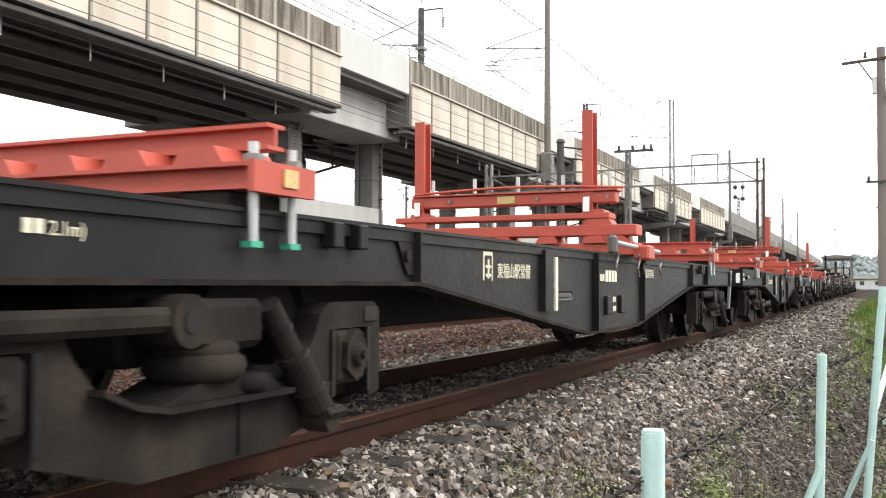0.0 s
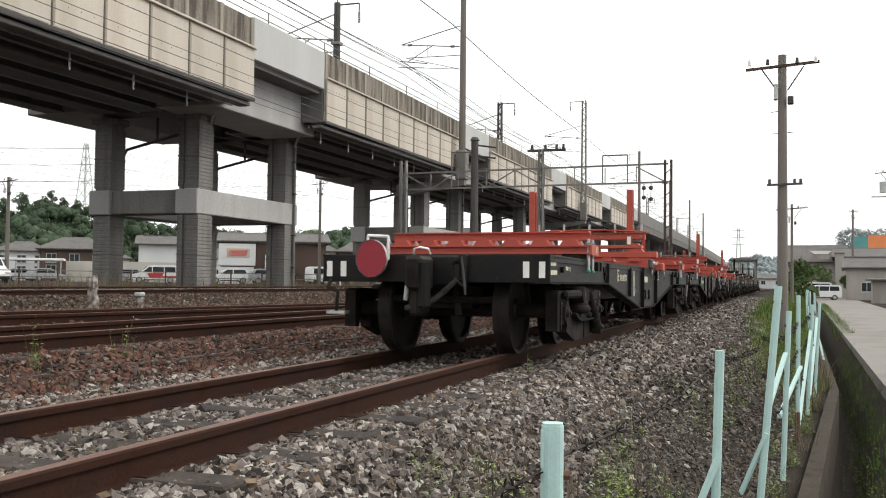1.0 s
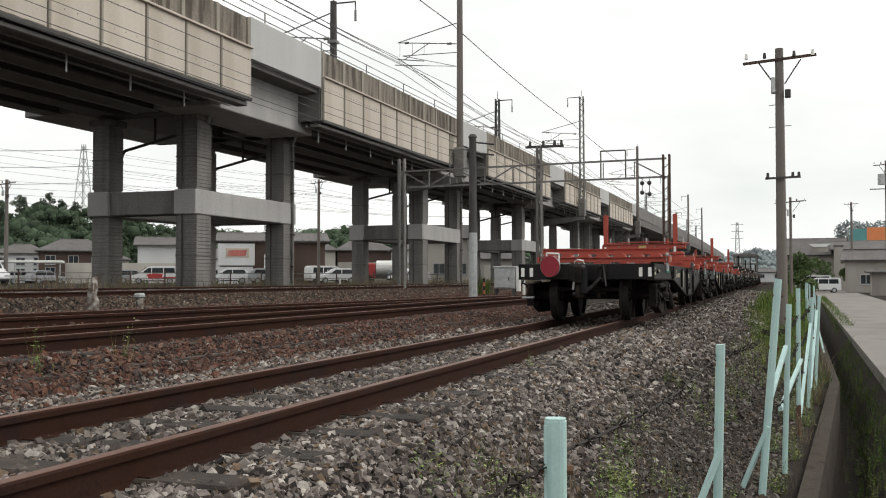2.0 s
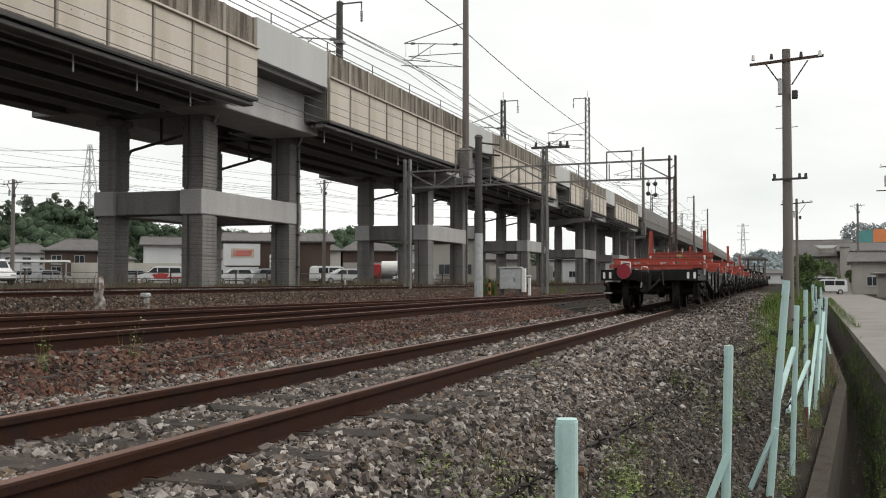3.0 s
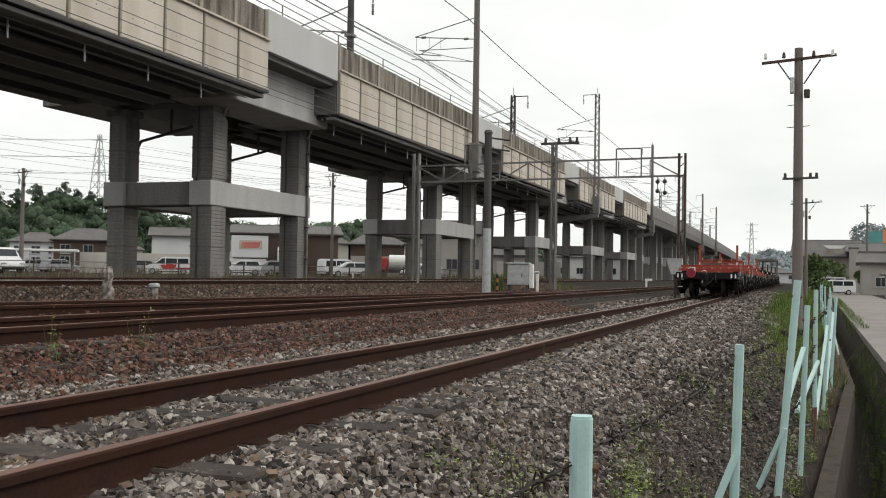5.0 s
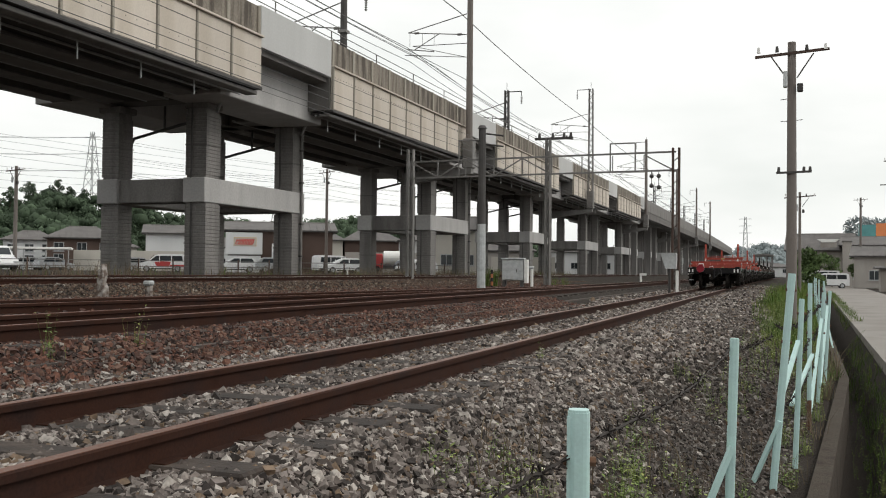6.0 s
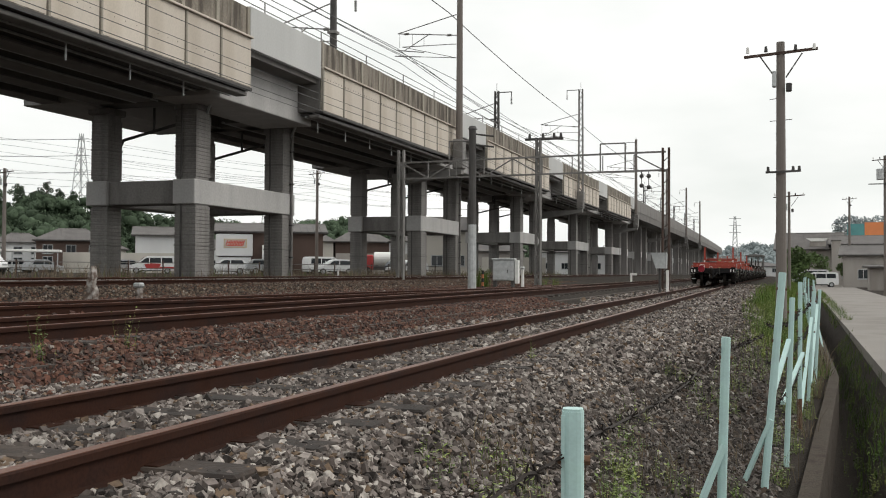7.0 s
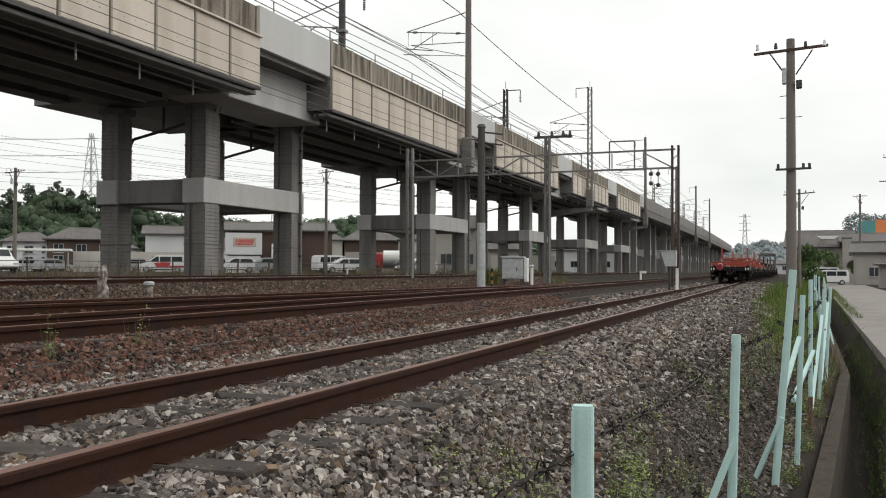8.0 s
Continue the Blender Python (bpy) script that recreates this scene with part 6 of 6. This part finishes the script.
house(4.9, 152, 8.5, 8, 4.9, 2.6, -4, "wall_grey", "weathered grey house with a dark gabled roof", 2, z=-0.9, hip=False)
house(12.6, 128, 9, 7, 3.7, 1.3, -6, "wall_grey", "long grey shed with a rusty low roof", 2, z=-0.9, hip=False, name="shed")
house(14.0, 150, 12, 8, 5.6, 1.4, -6, "wall_grey", "tall grey workshop behind the shed", 3, z=-0.9, hip=False, name="workshop")
house(-6, 300, 16, 9, 2.6, 1.2, 0, "wall_white", "pale building far along the line", 4)
house(-14, 330, 12, 9, 4, 2, 0, "wall_grey", "low grey building far along the line", 3)
house(9.6, 104, 1.6, 2.4, 2.2, 0.25, 0, "wall_grey", "small grey shed beside the lane", 0, z=-0.95, hip=False, name="shed")


def roof_vent(x, y, z, w, turn, key, label):
    t = thing("roof_vent", label, "roof vent", at=pose(x, y, z, 0, 0, turn))
    part("base", box(B(), -w * 0.35, w * 0.35, -0.4, 0.4, -0.6, 0.12), M[key], t)
    part("hood", prism(B(), [(-w / 2, 0.55), (w / 2, 0.55), (w * 0.28, 0.1), (-w * 0.28, 0.1)], "y", -0.5, 0.5), M["white"], t)


roof_vent(5.8, 146.5, 5.1, 3.0, -4, "wall_grey", "white flared roof vent on the dark house roof")


def block_chimney(x, y, h, label):
    t = thing("chimney", label, "chimney", at=pose(x, y, -0.95))
    part("shaft", box(B(), -0.55, 0.55, -0.5, 0.5, 0, h, 0.03), M["wall_grey"], t)
    part("rim", box(B(), -0.65, 0.65, -0.6, 0.6, h, h + 0.2, 0.03), M["dark_concrete"], t)


block_chimney(7.9, 141, 6.0, "square grey block chimney between the sheds")


def hillock():
    lumps = [(19.5 + 4 * math.cos(i * 1.7), 236 + 3 * math.sin(i * 2.3), 9.0 + 2.2 * math.sin(i * 1.1), 3.2) for i in range(14)]
    t = thing("wooded_hillock", "small round wooded hillock behind the hoarding, tinted pale with haze", "hillock")
    # mound and crowns take the haze-tinted colour to look farther off
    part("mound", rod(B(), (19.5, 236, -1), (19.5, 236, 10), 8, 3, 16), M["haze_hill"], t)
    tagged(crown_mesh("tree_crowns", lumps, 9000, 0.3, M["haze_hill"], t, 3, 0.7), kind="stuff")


hillock()


def shop_sign():
    t = thing("shop_sign", "cream sign board with slanted red lettering shapes on the shop", "sign", at=pose(-51.4, 85.4, 1.9, 0, 0, 31))
    part("board", box(B(), -1.9, 1.75, -0.12, 0.3, 0.2, 2.45, 0.06), M["wall_white"], t)
    part("lower_front", box(B(), -1.9, 1.6, 0.0, 0.3, -1.8, 0.1), M["wall_white"], t)
    part("frame_edge", box(B(), -1.1, 1.15, -0.15, -0.12, 1.05, 1.95, 0.02), M["yellow"], t)
    part("face", box(B(), -1.04, 1.09, -0.165, -0.15, 1.1, 1.9), M["wall_cream"], t)
    x = -0.95
    for w in (0.36, 0.26, 0.26, 0.26, 0.26, 0.12):
        for u, q in ((0.0, 0.09), (w - 0.09, 0.09)):
            part("letter_shape", prism(B(), [(x + u, 1.28), (x + u + q, 1.28), (x + u + q + 0.16, 1.8), (x + u + 0.16, 1.8)], "y", -0.18, -0.166), M["sign_red"], t)
        part("letter_shape", prism(B(), [(x + 0.08, 1.5), (x + w, 1.56), (x + w + 0.02, 1.66), (x + 0.12, 1.6)], "y", -0.178, -0.166), M["sign_red"], t)
        x += w + 0.05
    part("underline", box(B(), -0.85, 0.75, -0.18, -0.166, 1.22, 1.29), M["sign_red"], t)


shop_sign()


def carport():
    t = thing("carport", "low white carport roof over parked cars", "carport", at=pose(-80, 88.5, 0.5, 0, 0, 38))
    part("roof", box(B(), -6.0, 3.5, -2.2, 2.2, 2.15, 2.4, 0.03), M["white"], t)
    for x in (-4.2, -1.5, 0.8, 3.2):
        part("column", box(B(), x - 0.06, x + 0.06, -2.0, -1.88, -0.3, 2.15), M["zinc"], t)


carport()


def roadside_fence(a, b, n):
    """A low pipe fence between two points of the road behind the viaduct."""
    a, b = Vector(a), Vector(b)
    t = thing("roadside_fence", "low weathered pipe fence along the road", "fence", "fences by the road")
    for i in range(n + 1):
        q = a.lerp(b, i / n)
        part("post", rod(B(), (q.x, q.y, q.z - 0.2), (q.x, q.y, q.z + 0.95), 0.05, n=7), M["brown_steel"], t)
    for z in (0.45, 0.82):
        part("rail", bar(B(), a + Vector((0, 0, z)), b + Vector((0, 0, z)), 0.05), M["steel"], t)


roadside_fence((-44, 44.5, 0.3), (-33, 58, 0.3), 8)
roadside_fence((-32.5, 58.6, 0.3), (-27.5, 82, 0.3), 10)


def garden_wall(x, y, w, h, turn, key, label):
    tagged(part("garden_wall", box(B(), -w / 2, w / 2, -0.1, 0.1, -0.4, h, 0.01), M[key], None, at=pose(x, y, 0.3, 0, 0, turn)), label, "wall", kind="structure")


garden_wall(-72, 97, 16, 2.4, 34, "wall_cream", "long pale block wall behind the car park")
garden_wall(-46, 114, 14, 2.6, 25, "wall_grey", "dark grey block wall behind the car park")
garden_wall(-31, 118, 8, 2.2, 15, "wall_cream", "pale wall behind the columns")


def car(x, y, turn, paint, label, van=False, z=None, patch=None):
    t = thing("van" if van else "car", label, "van" if van else "car", "parked cars", at=pose(x, y, ground_z(x, y) if z is None else z, 0, 0, turn))
    l, h = (4.6, 1.78) if van else (4.1, 1.48)
    if van:
        side = [(-l / 2, 0.3), (l / 2 - 0.1, 0.3), (l / 2, 0.55), (l / 2 - 0.12, 0.85), (l / 2 - 0.85, 1.05), (l / 2 - 1.65, h - 0.1), (l / 2 - 2.0, h), (-l / 2 + 0.25, h), (-l / 2 + 0.05, h - 0.15), (-l / 2, 1.0)]
        glass = [(-l / 2 + 0.3, 1.08), (l / 2 - 1.1, 1.08), (l / 2 - 1.75, h - 0.18), (-l / 2 + 0.35, h - 0.18)]
    else:
        side = [(-l / 2, 0.3), (l / 2 - 0.1, 0.28), (l / 2, 0.5), (l / 2 - 0.1, 0.75), (l / 2 - 1.1, 0.92), (l / 2 - 1.75, h - 0.08), (l / 2 - 2.1, h), (-l / 2 + 0.9, h), (-l / 2 + 0.35, h - 0.15), (-l / 2 + 0.02, 0.95)]
        glass = [(-l / 2 + 0.4, 0.95), (l / 2 - 1.25, 0.95), (l / 2 - 1.85, h - 0.14), (-l / 2 + 0.6, h - 0.14)]
    bm = prism(B(), side, "y", -0.82, 0.82)
    bmesh.ops.bevel(bm, geom=bm.edges[:], offset=0.05, segments=2, affect="EDGES")
    body = part("body", bm, M[paint], t, smooth=False)
    for s in (-1, 1):
        part("side_window", prism(B(), glass, "y", s * 0.815, s * 0.83), M["glass"], body)
        for a in (-l / 2 + 0.8, l / 2 - 0.8):
            wh = part("wheel", rod(B(), (a, s * 0.62, 0.3), (a, s * 0.84, 0.3), 0.31, n=18), M["tyre"], t)
            part("rim", rod(B(), (a, s * 0.83, 0.3), (a, s * 0.85, 0.3), 0.2, n=14), M["car_silver"], wh)
        part("headlight", box(B(), l / 2 - 0.2, l / 2 - 0.02, s * 0.6 - 0.18, s * 0.6 + 0.18, 0.6, 0.74, 0.03), M["zinc"], body)
        if patch:
            part("door_panel", prism(B(), [(-0.6, 0.5), (0.5, 0.5), (0.75, 0.95), (0.1, 1.05), (-0.9, 1.0)], "y", s * 0.825, s * 0.835), M[patch], body)
            part("side_band", box(B(), -l / 2 + 0.1, -0.7, s * 0.825, s * 0.835, 0.5, 0.7), M[patch], body)
    for s in (-1, 1):
        for a in ((-0.9, 0.25) if van else (-0.35, 0.6)):
            part("window_post", box(B(), a - 0.04, a + 0.04, s * 0.815, s * 0.838, 0.95, h - 0.14), M[paint], body)
        part("door_mirror", box(B(), l / 2 - 1.35, l / 2 - 1.2, s * 0.83, s * 0.98, 1.0, 1.14, 0.03), M[paint], body)
        part("sill_trim", box(B(), -l / 2 + 1.2, l / 2 - 1.2, s * 0.8, s * 0.83, 0.26, 0.36), M["tyre"], body)
    part("bumper", box(B(), l / 2 - 0.16, l / 2 + 0.03, -0.74, 0.74, 0.3, 0.48, 0.04), M["tyre"], body)
    part("windscreen", prism(B(), [(l / 2 - (1.0 if van else 1.18), 1.17 if van else 0.97), (l / 2 - (1.45 if van else 1.72), h - 0.14), (l / 2 - (1.5 if van else 1.77), h - 0.14), (l / 2 - (1.05 if van else 1.23), 1.17 if van else 0.97)], "y", -0.68, 0.68), M["glass"], body)
    return t


car(-50.75, 51.85, -24, "car_white", "white people carrier parked close behind the railway", True)
car(-59.5, 83, 215, "car_white", "white van with red side panels", True, patch="car_red")
car(-66, 88, 60, "car_silver", "silver car parked in the car park")
car(-49.4, 80.5, 215, "car_white", "white car parked by the shop")
car(-45.8, 82, 40, "car_silver", "silver car parked behind the columns")
car(-40.0, 84.5, 220, "car_white", "white car parked behind the columns")
car(-42.5, 88, 50, "car_white", "white pickup-sized van behind the columns", True)
car(-36, 93, 60, "car_dark", "dark car parked behind the columns")
car(-34.6, 90, 230, "car_white", "small white car behind the columns")
car(-81, 88, 70, "car_white", "white car under the carport")
car(-77, 87.5, 70, "car_silver", "silver car under the carport")
car(-70, 90, 50, "car_white", "white car by the pale wall")
car(4.85, 124, 184, "car_white", "white people carrier turning on the lane", True, z=-0.95)
car(4.3, 134, 184, "car_white", "white van behind the people carrier", True, z=-0.6)
car(14, 103, 90, "car_silver", "silver car parked at the shed", z=-0.95)


def tank_truck():
    t = thing("tank_truck", "small lorry with a white tank behind the columns", "lorry", at=pose(-43.6, 106, 0.3, 0, 0, 20))
    bm = rod(B(), (-1.2, 0, 1.8), (1.2, 0, 1.8), 0.85, n=18)
    part("tank", bm, M["white"], t, smooth=False)
    part("cab", box(B(), -2.6, -1.3, -0.9, 0.9, 0.5, 2.3, 0.12), M["car_red"], t)
    part("chassis", box(B(), -2.6, 1.6, -0.7, 0.7, 0.5, 0.95), M["dark_steel"], t)
    for a in (-2.0, 1.0):
        for s in (-1, 1):
            part("wheel", rod(B(), (a, s * 0.6, 0.45), (a, s * 0.9, 0.45), 0.45, n=16), M["tyre"], t)


tank_truck()


def box_truck():
    t = thing("box_truck", "white box lorry parked by the shop", "lorry", at=pose(-47.6, 86, 0.3, 0, 0, 120))
    part("box", box(B(), -1.0, 1.6, -0.9, 0.9, 0.7, 2.9, 0.03), M["white"], t)
    part("cab", box(B(), -2.4, -1.1, -0.85, 0.85, 0.5, 2.2, 0.12), M["car_white"], t)
    for a in (-1.8, 0.9):
        for s in (-1, 1):
            part("wheel", rod(B(), (a, s * 0.6, 0.38), (a, s * 0.88, 0.38), 0.38, n=16), M["tyre"], t)


box_truck()


def hoarding():
    t = thing("hoarding", "large rooftop hoarding in orange and teal", "hoarding", at=pose(13.2, 160, -0.9, 0, 0, -6))
    part("teal_panel", box(B(), -2.6, -0.2, -0.1, 0.1, 6.6, 9.2), M["sign_teal"], t)
    part("orange_panel", box(B(), -0.18, 4.5, -0.1, 0.1, 6.9, 9.4), M["sign_orange"], t)
    part("white_panel", box(B(), -2.6, 4.5, -0.12, 0.08, 5.8, 6.6), M["white"], t)
    for x in (-2.2, 1, 4):
        part("strut", box(B(), x - 0.15, x + 0.15, 0.1, 0.4, 0, 9.0), M["steel"], t)


hoarding()


def pylon(x, y, h, label, w=4.0):
    t = thing("lattice_pylon", label, "pylon", "power pylons", at=pose(x, y, 0))
    n = 12
    for sx, sy in ((-1, -1), (1, -1), (1, 1), (-1, 1)):
        part("leg", bar(B(), (sx * w, sy * w, 0), (sx * 0.5, sy * 0.5, h), 0.32), M["zinc"], t)
    bm = B()
    for i in range(n):
        a, b = i / n, (i + 1) / n
        wa, wb = w + (0.5 - w) * a, w + (0.5 - w) * b
        for s in (-1, 1):
            bar(bm, (-wa, s * wa, h * a), (wb, s * wb, h * b), 0.16)
            bar(bm, (wa, s * wa, h * a), (-wb, s * wb, h * b), 0.16)
    tagged(part("lattice", bm, M["zinc"], t), kind="stuff")
    for k in (0.72, 0.84, 0.96):
        part("crossarm", bar(B(), (-3.6, 0, h * k), (3.6, 0, h * k), 0.3), M["zinc"], t)


pylon(-271, 329, 57, "grey steel lattice pylon behind the hill", 5)
pylon(-23, 625, 36, "hazy lattice pylon far along the line", 2.2)
pylon(-235, 420, 40, "far lattice pylon seen between columns", 4)
for k in (0.72, 0.84, 0.96):
    for s in (-1, 1):
        wire("power_line", [(-420 + 3 * s, 230, 57 * k + 12), (-271 + 3 * s, 329, 57 * k), (-90 + 3 * s, 520, 57 * k - 6)], 0.07, "thin power line strung between pylons", 6, 12, "power lines")
for z, dx in ((6.1, 0), (5.6, 0.4), (5.2, -0.3), (4.6, 0.2)):
    wire("telephone_wire", [(-75 + dx, 10, z + 7), (-35.8 + dx, 72.3, z + 2.2), (-40 + dx, 120, z + 4.4)], 0.012, "thin wire between utility poles", 0.5, 10, "wires behind the viaduct")
    wire("telephone_wire", [(-80 + dx, 30, z + 5), (-50 + dx, 53, z + 1.4), (-35.8 + dx, 72.3, z + 2.6)], 0.011, "thin wire between utility poles", 0.4, 10, "wires behind the viaduct")


def under_pipes():
    """Bent drain pipes hung under the viaduct's cross heads."""
    for k in range(0, 3):
        g0 = GAP0 + PERIOD * k
        for y in (g0 + 1.6, GAP1 + PERIOD * k + 2.4):
            t = thing("drain_pipe", "dark bent drain pipe hung under the viaduct", "drain pipe", "drain pipes")
            bm = B()
            rod(bm, (-24.3, y, 5.2), (-24.0, y, 5.7), 0.06)
            rod(bm, (-24.0, y, 5.7), (-21.2, y, 6.3), 0.06)
            part("pipe", bm, M["dark_steel"], t)
            part("hanger", rod(B(), (-22.6, y, 6.0), (-22.6, y, 6.9), 0.05), M["dark_steel"], t)


under_pipes()


# ---- motion ----
def on_track(y):
    slope = (track_x(y + 1) - track_x(y - 1)) / 2
    return pose(track_x(y) + 0.03 + 0.05 * min(1, max(0, (y - 5) / 9)), y, 0, 0, 0, math.degrees(-math.atan(slope)))


def train_y(t):
    """The tail of the train slows a little as it draws past."""
    return Y0 + V * t + 0.18 * (1 - math.exp(-t / 0.3))


def motions():
    for k, w in enumerate(WAGONS):
        walk(w, [(0.25 * i, on_track(train_y(0.25 * i) + PITCH * k)) for i in range(33)])
        sets = [c for c in w.children if c.name.startswith("wheelset")]
        for ws in sets:
            y = ws.matrix_basis.translation.y
            turn = -math.degrees(V / 15 / AXLE_R)
            walk(ws, [(i / 15, pose(0, y, AXLE_R, turn * i)) for i in range(121)])


motions()
